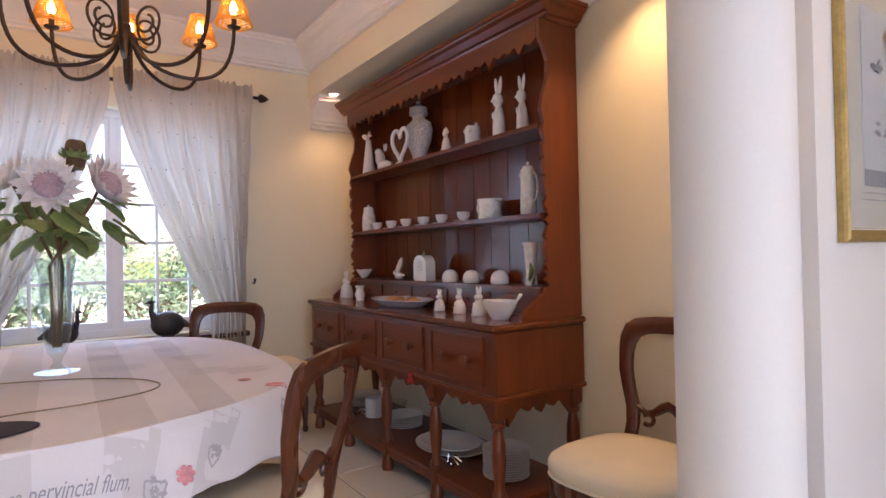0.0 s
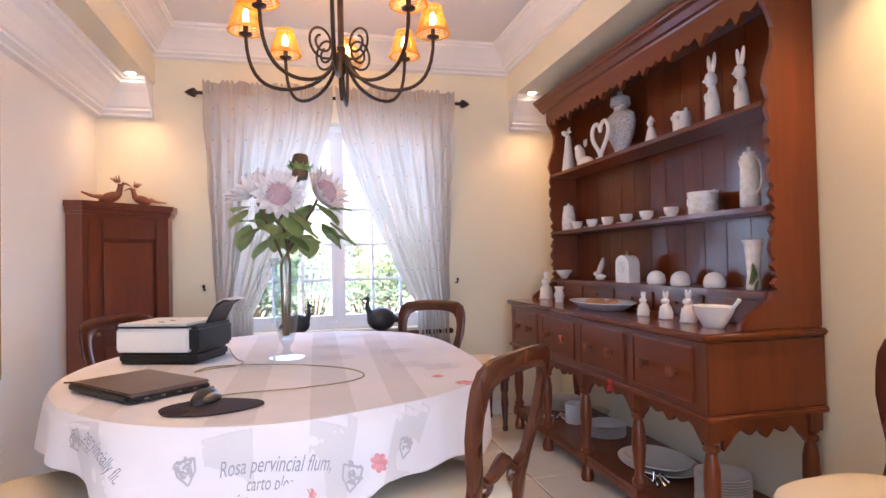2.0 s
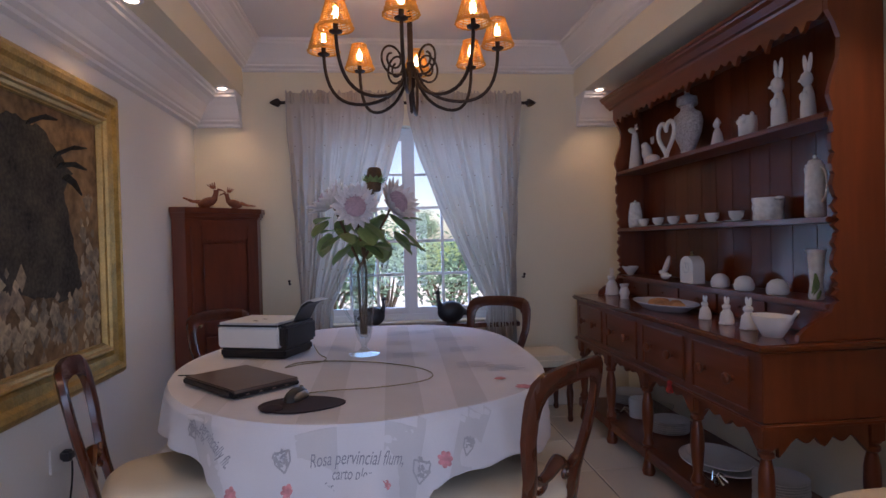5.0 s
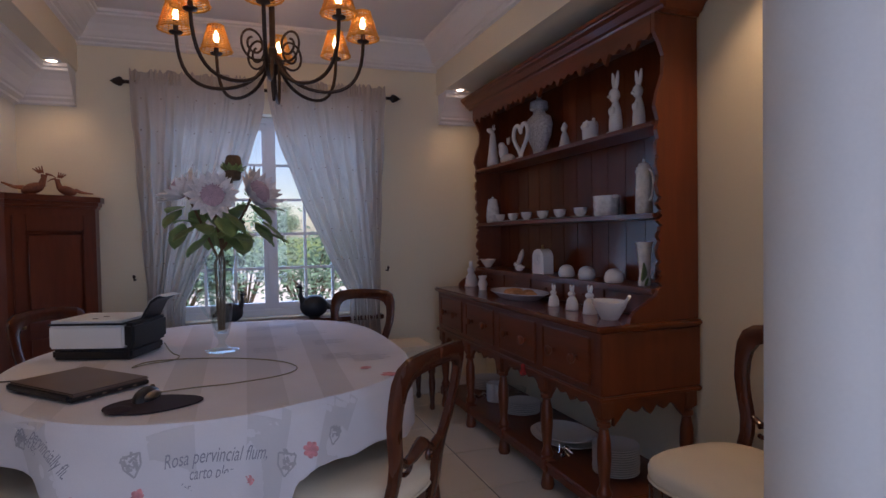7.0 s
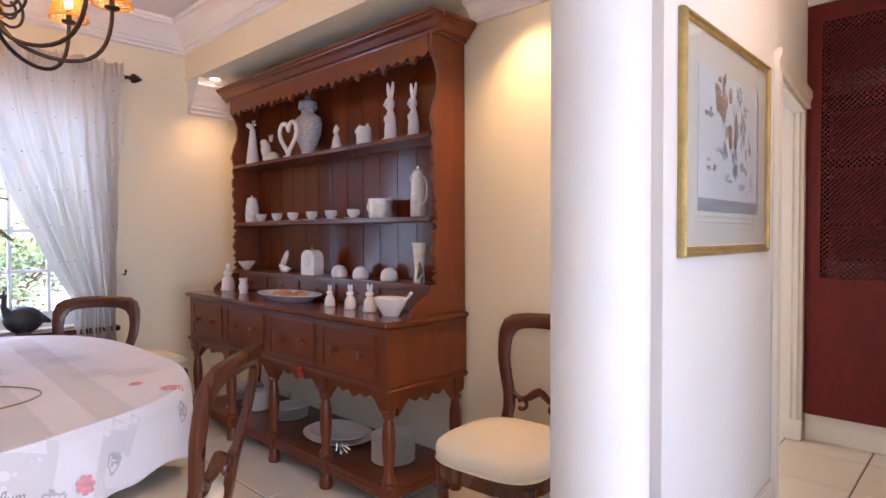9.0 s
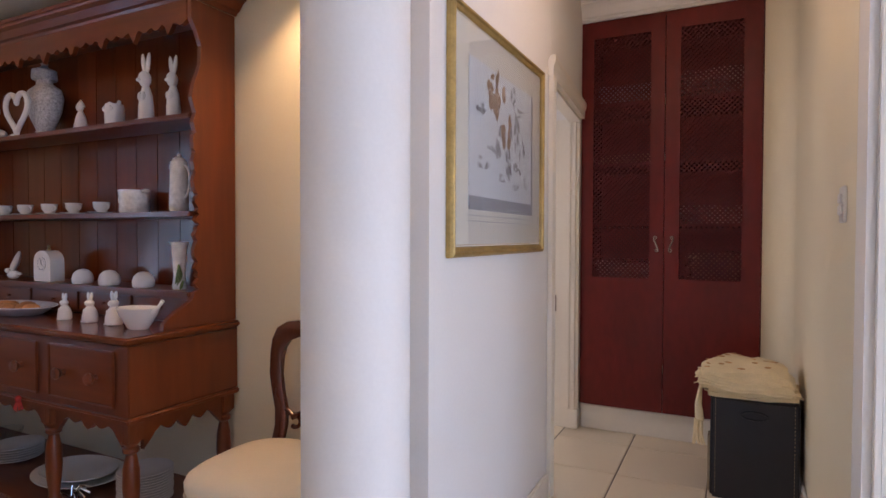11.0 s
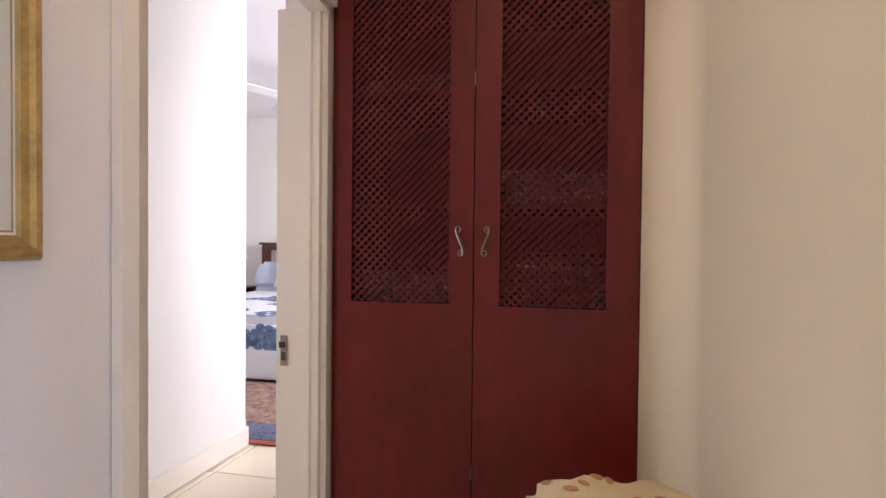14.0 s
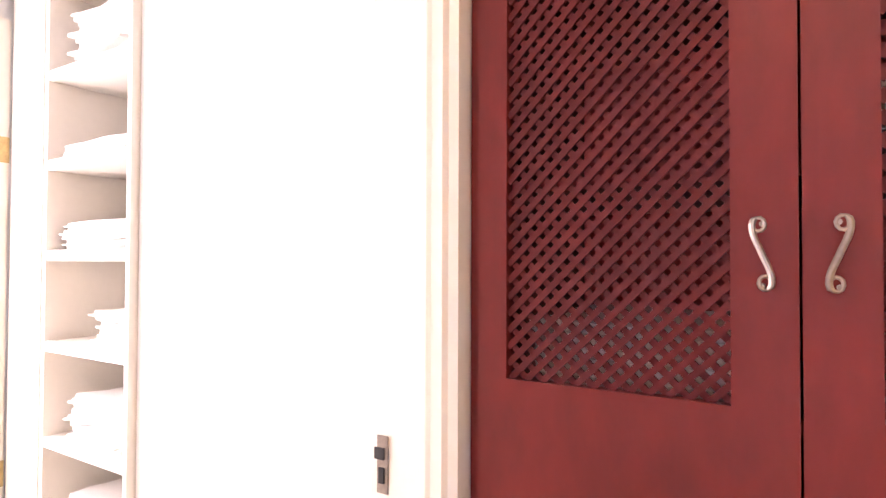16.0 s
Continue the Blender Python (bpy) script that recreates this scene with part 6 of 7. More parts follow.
def leaf(p, d, L_, w):
    bm = B()
    d = Vector(d).normalized()
    side = d.cross(Vector((0, 0, 1))).normalized()
    up = side.cross(d)
    rows = []
    for f, ww in ((0, 0.08), (0.15, 0.5), (0.4, 1.0), (0.7, 0.9), (0.9, 0.5), (1.0, 0.05)):
        c = Vector(p) + d * L_ * f - Vector((0, 0, 0.25 * L_ * f * f))
        rows.append([bm.verts.new(c + side * w * ww * s + up * (0.18 * w * abs(s))) for s in (-1, -0.5, 0, 0.5, 1)])
    for a, b in zip(rows, rows[1:]):
        for k in range(4):
            bm.faces.new((a[k], a[k + 1], b[k + 1], b[k]))
    return bm


for k in range(34):
    hx, hy, hz = heads[k % 3][0]
    a = rnd.uniform(0, 2 * math.pi)
    p = (hx + (VX - hx) * rnd.uniform(0.0, 0.6) + 0.03 * math.cos(a), hy + (VY - hy) * rnd.uniform(0, 0.6) + 0.03 * math.sin(a), hz - rnd.uniform(0.06, 0.20))
    lo = part("leaf", leaf(p, (math.cos(a), math.sin(a), rnd.uniform(-0.9, 0.25)), rnd.uniform(0.11, 0.15), rnd.uniform(0.040, 0.056)), LEAF, bunch)
    sm = lo.modifiers.new("thickness", "SOLIDIFY")
    sm.thickness = 0.0015

# ---- printer, laptop, mouse ----
TOPZ = TZ + 0.0062
pm = Matrix.Translation((1.49, 3.80, TOPZ)) @ pose(0, 0, 0, 0, 0, -21) @ Matrix.Diagonal((0.84, 0.9, 1.15, 1))
pt = thing("printer", (1.50, 3.80, TOPZ), "white and black desktop printer with paper tray raised", "printer")
part("base", turn_mesh(boxed(-0.215, -0.16, 0.0, 0.215, 0.16, 0.045, 0.012), pm), BLACK, pt)
part("body", turn_mesh(boxed(-0.22, -0.17, 0.0455, 0.18, 0.165, 0.135, 0.008), pm), WHITE_PLASTIC, pt, "white printer shell")
part("side_cover", turn_mesh(boxed(0.1805, -0.168, 0.0455, 0.235, 0.165, 0.142, 0.012), pm), BLACK, pt)
part("lid", turn_mesh(boxed(-0.222, -0.172, 0.1355, 0.18, 0.166, 0.143, 0.003), pm), BLACK, pt)
part("lid_cover", turn_mesh(boxed(-0.215, -0.165, 0.1433, 0.174, 0.160, 0.153, 0.005), pm), WHITE_PLASTIC, pt)
part("button", turn_mesh(boxed(-0.03, -0.10, 0.1534, 0.0, -0.09, 0.1552, 0.0006), pm), BLACK, pt)
part("button", turn_mesh(boxed(-0.02, -0.02, 0.1534, 0.01, -0.012, 0.1552, 0.0006), pm), BLACK, pt)
tray = [(0.185, 0.140), (0.20, 0.160), (0.245, 0.215), (0.285, 0.232), (0.288, 0.222), (0.25, 0.205), (0.21, 0.150), (0.20, 0.138)]
part("paper_tray", turn_mesh(prism(B(), tray, -0.02, 0.155, "y"), pm), BLACK, pt)
sheetp = [(0.183, 0.146), (0.197, 0.163), (0.242, 0.219), (0.285, 0.238), (0.33, 0.232), (0.33, 0.2305), (0.285, 0.2362), (0.243, 0.2172), (0.199, 0.1612), (0.185, 0.1448)]
part("paper", turn_mesh(prism(B(), sheetp, -0.015, 0.15, "y"), pm), WHITE_PLASTIC, pt, "curling sheet of white paper")
lm = Matrix.Translation((1.507, 3.135, TOPZ)) @ pose(0, 0, 0, 0, 0, -48)
lt = thing("laptop", (1.507, 3.135, TOPZ), "closed grey brown laptop lying on the tablecloth", "laptop")
part("base", turn_mesh(boxed(-0.20, -0.14, 0.003, 0.20, 0.14, 0.018, 0.003), lm), BLACK, lt)
part("lid", turn_mesh(boxed(-0.20, -0.135, 0.0185, 0.20, 0.14, 0.031, 0.005), lm), GREY_METAL, lt, "brushed grey brown lid")
part("hinge", turn_mesh(boxed(-0.19, -0.147, 0.006, 0.19, -0.1355, 0.029, 0.005), lm), BLACK, lt)
for k in range(4):
    part("port", turn_mesh(boxed(0.2003, -0.09 + 0.055 * k, 0.008, 0.2012, -0.076 + 0.055 * k, 0.013), lm), PEWTER, lt)
for x in (-0.17, 0.17):
    for y in (-0.11, 0.11):
        part("rubber_foot", turn_mesh(lathe(B(), [(0, 0.0), (0.008, 0.0), (0.008, 0.003), (0, 0.003)], (x, y, 0), 10), lm), BLACK, lt)
pad = B()
outline = []
for i in range(48):
    a = 2 * math.pi * i / 48
    outline.append((1.795 + 0.135 * math.cos(a) * (1 + 0.10 * math.cos(2 * a)), 2.785 + 0.105 * math.sin(a) * (1 - 0.10 * math.cos(a))))
prism(pad, outline, TOPZ, TOPZ + 0.004, "z")
blob(pad, (1.70, 2.735, TOPZ + 0.006), (0.040, 0.035, 0.012), 12)
solid("mouse_mat", pad, PAD, "dark round mouse mat with a wrist rest", "mouse mat")
mo = thing("computer_mouse", (1.765, 2.86, TOPZ + 0.0045), "small black and grey computer mouse on its mat", "mouse")
mm = Matrix.Translation((1.765, 2.855, TOPZ + 0.0045)) @ pose(0, 0, 0, 0, 0, -22) @ Matrix.Diagonal((1.2, 1.2, 1.1, 1))
mb = blob(B(), (0, 0, 0.0), (0.030, 0.055, 0.036), 16)
bmesh.ops.bisect_plane(mb, geom=mb.verts[:] + mb.edges[:] + mb.faces[:], plane_co=(0, 0, 0.001), plane_no=(0, 0, 1), clear_inner=True)
bmesh.ops.holes_fill(mb, edges=[e for e in mb.edges if e.is_boundary])
part("body", turn_mesh(mb, mm), BLACK, mo)
part("wheel", turn_mesh(lathe(B(), [(0, -0.003), (0.009, -0.003), (0.009, 0.003), (0, 0.003)], seg=12, m=Matrix.Translation((0, 0.030, 0.027)) @ pose(0, 0, 0, 0, 90, 0)), mm), PEWTER, mo)
part("side_panel", turn_mesh(blob(B(), (0.020, -0.005, 0.012), (0.013, 0.040, 0.014), 10), mm), PEWTER, mo, "silver grey side panel")
CABLE = material("grey_green_cable", (0.26, 0.23, 0.15), 0.6)
c1 = []
for p in ((1.735, 3.68), (1.80, 3.60), (1.79, 3.50), (1.70, 3.46), (1.64, 3.40), (1.69, 3.50), (1.85, 3.50), (2.05, 3.42), (2.22, 3.28), (2.28, 3.13), (2.22, 3.02), (2.05, 2.96), (1.90, 2.95), (1.80, 2.93), (1.775, 2.915)):
    c1.append(Vector((p[0], p[1], TOPZ + 0.003)))
sm_ = []
for i in range(len(c1) - 1):
    p0, p1, p2, p3 = c1[max(i - 1, 0)], c1[i], c1[i + 1], c1[min(i + 2, len(c1) - 1)]
    for k in range(6):
        t = k / 6
        sm_.append(0.5 * ((2 * p1) + (p2 - p0) * t + (2 * p0 - 5 * p1 + 4 * p2 - p3) * t * t + (3 * p1 - p0 - 3 * p2 + p3) * t ** 3))
sm_[0].z += 0.05
sm_[1].z += 0.035
sm_[2].z += 0.018
sm_[3].z += 0.006
solid("cable", tube(B(), sm_, 0.0026, 6), CABLE, "thin looped cable lying over the tablecloth", "cable")
solid("cable", tube(B(), [(1.40, 3.31, TOPZ + 0.010), (1.34, 3.35, TOPZ + 0.004), (1.27, 3.33, TOPZ + 0.003), (1.20, 3.34, TOPZ + 0.003)], 0.003, 6), BLACK, "black laptop lead running off the table", "cable")

# ---- carved birds on the corner cupboard ----
BIRD = material("carved_red_wood", (0.24, 0.075, 0.030), 0.45, vary=0.35, scale=25, fine=90, bump=0.1)
for x, y, s, sc, lab in ((0.90, 4.90, 1, 1.0, "carved wooden crested bird with raised tail"), (1.06, 4.99, -1, 0.85, "carved wooden crested bird with lowered tail")):
    bm = B()
    z = 1.5755
    blob(bm, (x, y, z + 0.045 * sc), (0.065 * sc, 0.03 * sc, 0.034 * sc), 14, pose(0, 0, 0, 0, -18 * s, 0))
    tube(bm, [(x - s * 0.05 * sc, y, z + 0.05 * sc), (x - s * 0.10 * sc, y, z + (0.055 if s > 0 else 0.03) * sc), (x - s * 0.17 * sc, y, z + (0.085 if s > 0 else 0.022) * sc)], [0.02 * sc, 0.013 * sc, 0.006 * sc], 8, 0.5)
    tube(bm, [(x + s * 0.045 * sc, y, z + 0.06 * sc), (x + s * 0.058 * sc, y, z + 0.105 * sc), (x + s * 0.062 * sc, y, z + 0.13 * sc)], [0.022 * sc, 0.016 * sc, 0.018 * sc], 10)
    tube(bm, [(x + s * 0.07 * sc, y, z + 0.135 * sc), (x + s * 0.10 * sc, y, z + 0.128 * sc), (x + s * 0.125 * sc, y, z + 0.112 * sc)], [0.008 * sc, 0.005 * sc, 0.002 * sc], 6)
    for k in range(4):
        tube(bm, [(x + s * (0.055 - 0.006 * k) * sc, y, z + 0.14 * sc), (x + s * (0.05 - 0.016 * k) * sc, y, z + (0.185 - 0.006 * k) * sc)], [0.007 * sc, 0.003 * sc], 6)
    box(bm, x - 0.02, y - 0.012, z, x + 0.02, y + 0.012, z + 0.014, 0.004)
    solid("bird_carving", bm, BIRD, lab, "ornament", group="carved birds")
# ---- hens on the sill ----
for x, s, sc in ((2.60, -1, 1.0), (2.01, 1, 0.85)):
    bm = B()
    z, y = 0.6905, 5.115
    blob(bm, (x, y, z + 0.085 * sc), (0.105 * sc, 0.060 * sc, 0.085 * sc), 16)
    tube(bm, [(x + s * 0.07 * sc, y, z + 0.11 * sc), (x + s * 0.098 * sc, y, z + 0.17 * sc), (x + s * 0.094 * sc, y, z + 0.225 * sc)], [0.034 * sc, 0.017 * sc, 0.013 * sc], 10)
    blob(bm, (x + s * 0.10 * sc, y, z + 0.235 * sc), (0.022 * sc, 0.015 * sc, 0.016 * sc), 10)
    tube(bm, [(x + s * 0.115 * sc, y, z + 0.232 * sc), (x + s * 0.142 * sc, y, z + 0.225 * sc)], [0.008 * sc, 0.002 * sc], 6)
    tube(bm, [(x + s * 0.098 * sc, y, z + 0.245 * sc), (x + s * 0.09 * sc, y, z + 0.272 * sc)], [0.008 * sc, 0.003 * sc], 6)
    tube(bm, [(x - s * 0.08 * sc, y, z + 0.09 * sc), (x - s * 0.14 * sc, y, z + 0.06 * sc)], [0.04 * sc, 0.012 * sc], 8, 0.6)
    lathe(bm, [(0, 0), (0.045 * sc, 0), (0.03 * sc, 0.02)], (x, y, z), 14)
    solid("guinea_fowl_ornament", bm, HEN, "dark speckled guinea fowl ornament on the sill", "ornament", group="guinea fowl ornaments")

# ---- footstool between dresser and window ----
fs = thing("footstool", (3.22, 4.93, 0), "low dark stool with a cream padded top", "stool")
st = boxed(2.99, 4.72, 0.40, 3.44, 5.14, 0.48, 0.03, 4)
part("cushion", st, UPHOLSTERY, fs, "cream padded top")
part("frame", boxed(3.00, 4.73, 0.34, 3.43, 5.13, 0.3995, 0.008), DARK_WOOD, fs)
for x in (3.03, 3.40):
    for y in (4.76, 5.10):
        part("leg", lathe(B(), [(0.014, 0), (0.022, 0.02), (0.016, 0.05), (0.026, 0.2), (0.020, 0.26), (0.028, 0.28), (0.028, 0.339)], (x, y, 0.001), 12), DARK_WOOD, fs)

# ---- wall fittings ----
sw = thing("light_switch", (4.30, 0.485, 1.32), "white plastic double light switch on the wall", "switch")
part("plate", boxed(4.26, 0.4805, 1.32, 4.345, 0.490, 1.435, 0.003), WHITE_PLASTIC, sw)
part("rocker", boxed(4.275, 0.4905, 1.345, 4.330, 0.4965, 1.375, 0.002), WHITE_PLASTIC, sw)
part("rocker", boxed(4.275, 0.4905, 1.382, 4.330, 0.4965, 1.412, 0.002), WHITE_PLASTIC, sw)
so = thing("wall_socket", (0.745, 3.28, 0.42), "white wall socket with a black plug and lead", "socket")
part("plate", boxed(0.7405, 3.20, 0.42, 0.748, 3.34, 0.52, 0.003), WHITE_PLASTIC, so)
part("plug", boxed(0.7485, 3.255, 0.45, 0.795, 3.30, 0.495, 0.010), BLACK, so, "black plug")
part("lead", tube(B(), bez((0.79, 3.277, 0.45), (0.80, 3.27, 0.30), (0.77, 3.20, 0.15), (0.79, 3.15, 0.006), 10), 0.004, 6), BLACK, so)

# ---- laundry box with a folded throw ----
bx = thing("laundry_box", (5.42, 0.68, 0), "tall black stitched leather laundry box", "laundry box")
X0, X1, Y0, Y1, H = 5.22, 5.58, 0.50, 0.88, 0.50
part("body", boxed(X0, Y0, 0.002, X1, Y1, H, 0.012, 3), LEATHER, bx)
hd_ = [(X0 - 0.0035, 0.69 + 0.055 * math.cos(a) * (1.0), 0.425 + 0.020 * math.sin(a)) for a in [2 * math.pi * i / 24 for i in range(24)]]
part("handle_rim", tube(B(), hd_, 0.004, 6, closed=True), LEATHER, bx)
stt = B()
for k in range(26):
    box(stt, X0 - 0.0016, Y0 + 0.022, 0.03 + 0.018 * k, X0 - 0.0004, Y0 + 0.024, 0.04 + 0.018 * k)
    box(stt, X0 - 0.0016, Y1 - 0.024, 0.03 + 0.018 * k, X0 - 0.0004, Y1 - 0.022, 0.04 + 0.018 * k)
part("stitching", stt, BEIGE, bx, smooth=False)
part("side_strap", boxed(X0 + 0.02, Y1 + 0.0004, 0.02, X0 + 0.10, Y1 + 0.012, 0.30, 0.004), BEIGE, bx, "beige fabric strap")
throw = thing("folded_throw", (5.40, 0.72, H), "cream patterned towelling throw folded over the box", "throw")


def fold_layer(x0, y0, x1, y1, z0, h, seed, dome):
    """One slack, round-edged layer of the throw."""
    bm = boxed(x0, y0, z0, x1, y1, z0 + h, h * 0.46, 4)
    bmesh.ops.subdivide_edges(bm, edges=[e for e in bm.edges if e.calc_length() > 0.1], cuts=12, use_grid_fill=True)
    for v in bm.verts:
        u, w = (v.co.x - x0) / (x1 - x0) * 2 - 1, (v.co.y - y0) / (y1 - y0) * 2 - 1
        q = Vector((v.co.x, v.co.y, seed))
        v.co.z += dome * (1 - abs(u) ** 2.5) * (1 - abs(w) ** 3) - 0.5 * dome
        v.co += Vector((0.022 * noise.noise(q * 5), 0.022 * noise.noise(q * 5 + Vector((7, 0, 0))), 0.014 * noise.noise(q * 13) + 0.026 * noise.noise(q * 6)))
        v.co.z = max(v.co.z, H + 0.002)
    return bm


for k, (x0, y0, x1, y1, z0, h, dome) in enumerate(((X0 - 0.035, 0.500, X1 + 0.02, 0.905, H + 0.004, 0.042, 0.0), (X0 - 0.055, 0.500, X1 + 0.02, 0.945, H + 0.034, 0.060, 0.025), (X0 - 0.030, 0.515, X1 + 0.01, 0.955, H + 0.076, 0.064, 0.060))):
    top_layer = part("fold", fold_layer(x0, y0, x1, y1, z0, h, 3.0 + k, dome), TOWEL, throw)
dr_ = B()
gd = {}
for i in range(13):
    for j in range(21):
        u, v = i / 12, j / 20
        wide = 0.15 - 0.10 * v
        gd[i, j] = dr_.verts.new((X0 - 0.045 + wide * u + 0.02 * v, 0.925 + 0.014 * math.sin(v * 2.6) + 0.016 * math.sin(u * 13 + v * 3) * v, H + 0.07 - 0.19 * v - 0.02 * u * v))
for i in range(12):
    for j in range(20):
        dr_.faces.new((gd[i, j], gd[i + 1, j], gd[i + 1, j + 1], gd[i, j + 1]))
fringe = B()
for i in range(13):
    p = gd[i, 20].co.copy()
    tube(fringe, [p + Vector((0, 0, 0.01)), p + Vector((rnd.uniform(-0.008, 0.008), rnd.uniform(-0.006, 0.006), -0.05)), p + Vector((rnd.uniform(-0.022, 0.022), rnd.uniform(-0.018, 0.018), -0.115))], [0.006, 0.006, 0.004], 6)
dd = part("hanging_end", dr_, TOWEL, throw)
sm = dd.modifiers.new("thickness", "SOLIDIFY")
sm.thickness = 0.012
tagged(part("fringe", fringe, TOWEL, dd), kind="stuff")
RUSTP = material("rust_motif", (0.60, 0.34, 0.15), 0.95, vary=0.3, scale=30)
for k in range(18):
    v = rnd.choice([q for q in top_layer.data.vertices if q.normal.z > 0.9 and abs(q.co.x) < 0.17])
    p = v.co + ORIGIN[throw]
    part("motif", blob(B(), p, (rnd.uniform(0.010, 0.024), rnd.uniform(0.007, 0.016), 0.0030), 10, pose(0, 0, 0, 0, 0, rnd.uniform(0, 180))), RUSTP, throw)

# ---- linen shelves past the door ----
ls = thing("linen_shelves", (6.15, 3.1, 0), "white built-in shelves half full of linen", "shelves")
part("side", boxed(5.955, 2.784, 0.0, 6.41, 2.802, 2.5), GLOSS_WHITE, ls)
part("side", boxed(5.955, 3.272, 0.0, 6.41, 3.29, 2.5), GLOSS_WHITE, ls)
part("stile", boxed(5.95, 3.2905, 0.0, 5.985, 3.438, 2.5, 0.004), GLOSS_WHITE, ls)
shz = [0.35, 0.645, 0.955, 1.25, 1.545, 1.84, 2.14]
for z in shz:
    part("shelf", boxed(5.957, 2.8025, z - 0.035, 6.41, 3.2715, z, 0.003), GLOSS_WHITE, ls)
for z, h, m, y0, y1 in ((0.645, 0.14, LINEN, 2.83, 3.20), (0.955, 0.11, LINEN, 2.82, 3.04), (0.35, 0.12, LINEN, 2.83, 3.2), (1.25, 0.09, LINEN, 2.83, 3.24), (1.25, 0.15, BEIGE, 2.84, 3.18), (1.545, 0.05, LINEN, 2.84, 3.24), (1.545, 0.13, LINEN_BLUE, 2.83, 3.06), (1.84, 0.19, LINEN, 2.84, 3.20)):
    x0 = 5.98 if m is LINEN else 6.19
    folded("folded_linen", x0, y0, z, x0 + 0.19, y1, z + h, m, "loosely folded linen on a white shelf", 3)
# bathroom door frame with brass hinges
df = thing("door_frame", (5.92, 3.55, 0), "cream painted door frame with brass hinges", "door frame")
part("jamb", boxed(5.852, 3.53, 0.0, 5.948, 3.558, 2.06, 0.004), GLOSS_WHITE, df)
for z in (0.48, 1.60):
    part("hinge", boxed(5.912, 3.528, z - 0.045, 5.947, 3.5295, z + 0.045, 0.0005), BRASS, df)

# ---- bedroom seen through the door ----
bed = thing("bed", (9.6, 4.0, 0), "double bed with blue flowered cover and dark headboard", "bed")
BQ = material("white_quilt", (0.78, 0.80, 0.84), 0.9, vary=0.05, scale=6, fine=80, bump=0.2)
BF = material("blue_flower_print", (0.13, 0.20, 0.33), 0.9, vary=0.5, scale=16, fine=60, island=0.4)
part("mattress", boxed(8.42, 3.12, 0.28, 10.86, 4.78, 0.56, 0.08, 4), BQ, bed)
part("valance", boxed(8.40, 3.10, 0.03, 10.86, 4.80, 0.30, 0.02), BQ, bed)
qp = B()
for k in range(44):
    side_ = k % 2
    if side_:
        cx, cy, cz = 8.412, rnd.uniform(3.25, 4.7), rnd.uniform(0.32, 0.48)
    else:
        cx, cy, cz = rnd.uniform(8.5, 9.9), rnd.uniform(3.2, 4.7), 0.5615
    for q in range(6):
        a, r = q * 1.05, rnd.uniform(0.05, 0.10)
        o = (0, r * math.cos(a), 0.6 * r * math.sin(a)) if side_ else (r * math.cos(a), r * math.sin(a), 0)
        blob(qp, (cx + o[0], cy + o[1], cz + o[2]), (0.004, 0.045, 0.035) if side_ else (0.05, 0.045, 0.004), 6)
tagged(part("flower_pattern", qp, BF, bed), kind="stuff")
part("pillow", turn_mesh(boxed(-0.24, -0.36, -0.08, 0.24, 0.36, 0.08, 0.075, 5), pose(10.52, 4.10, 0.76, 0, -58, 0)), BQ, bed)
part("pillow", turn_mesh(boxed(-0.20, -0.22, -0.07, 0.20, 0.22, 0.07, 0.065, 5), pose(10.62, 4.60, 0.73, 0, -60, 0)), LINEN_BLUE, bed, "blue flowered pillow")
part("pillow", turn_mesh(boxed(-0.24, -0.30, -0.08, 0.24, 0.30, 0.08, 0.075, 5), pose(10.52, 3.42, 0.76, 0, -58, 0)), BQ, bed)
hbm = B()
for y in (3.04, 4.78):
    box(hbm, 10.86, y, 0.0, 10.94, y + 0.10, 1.12, 0.006)
box(hbm, 10.86, 3.14, 1.05, 10.94, 4.78, 1.12, 0.006)
box(hbm, 10.86, 3.14, 0.60, 10.94, 4.78, 0.68, 0.006)
box(hbm, 10.85, 3.00, 1.1205, 10.95, 4.92, 1.15, 0.006)
hb_ = part("headboard", hbm, DARK_WOOD, bed, "dark timber headboard frame")
ir = B()
for k in range(5):
    yc = 3.36 + 0.29 * k
    tube(ir, [(10.90, yc + 0.13 * math.cos(a), 0.865 + 0.16 * math.sin(a)) for a in [2 * math.pi * i / 24 for i in range(24)]], 0.010, 6, closed=True)
    for s in (-1, 1):
        tube(ir, [(10.90, yc + s * (0.06 - 0.045 * t) * math.cos(5 * t), 0.865 + (0.10 - 0.07 * t) * math.sin(5 * t)) for t in [i / 14 for i in range(15)]], 0.008, 6)
part("iron_scrollwork", ir, IRON, hb_, "black iron scrollwork")
rug = thing("bedroom_rug", (7.85, 3.5, 0), "red and blue patterned woven rug", "rug")
RUGR = material("rug_red_wool", (0.30, 0.075, 0.055), 0.95, vary=0.3, scale=12, fine=120, bump=0.3)
RUGB = material("rug_blue_wool", (0.085, 0.10, 0.16), 0.95, vary=0.7, scale=22, fine=90, bump=0.3)
RUGM = material("rug_mixed_wool", (0.26, 0.15, 0.12), 0.95, vary=0.8, scale=18, fine=60, bump=0.3)
part("border", boxed(7.10, 2.35, 0.001, 8.38, 4.9, 0.012, 0.003), RUGR, rug)
part("blue_band", boxed(7.16, 2.41, 0.0125, 8.38, 4.84, 0.0145), RUGB, rug)
part("field", boxed(7.43, 2.60, 0.0150, 8.38, 4.65, 0.0170), RUGM, rug)
ns = thing("nightstand", (10.7, 5.15, 0), "dark wooden nightstand beside the bed", "nightstand")
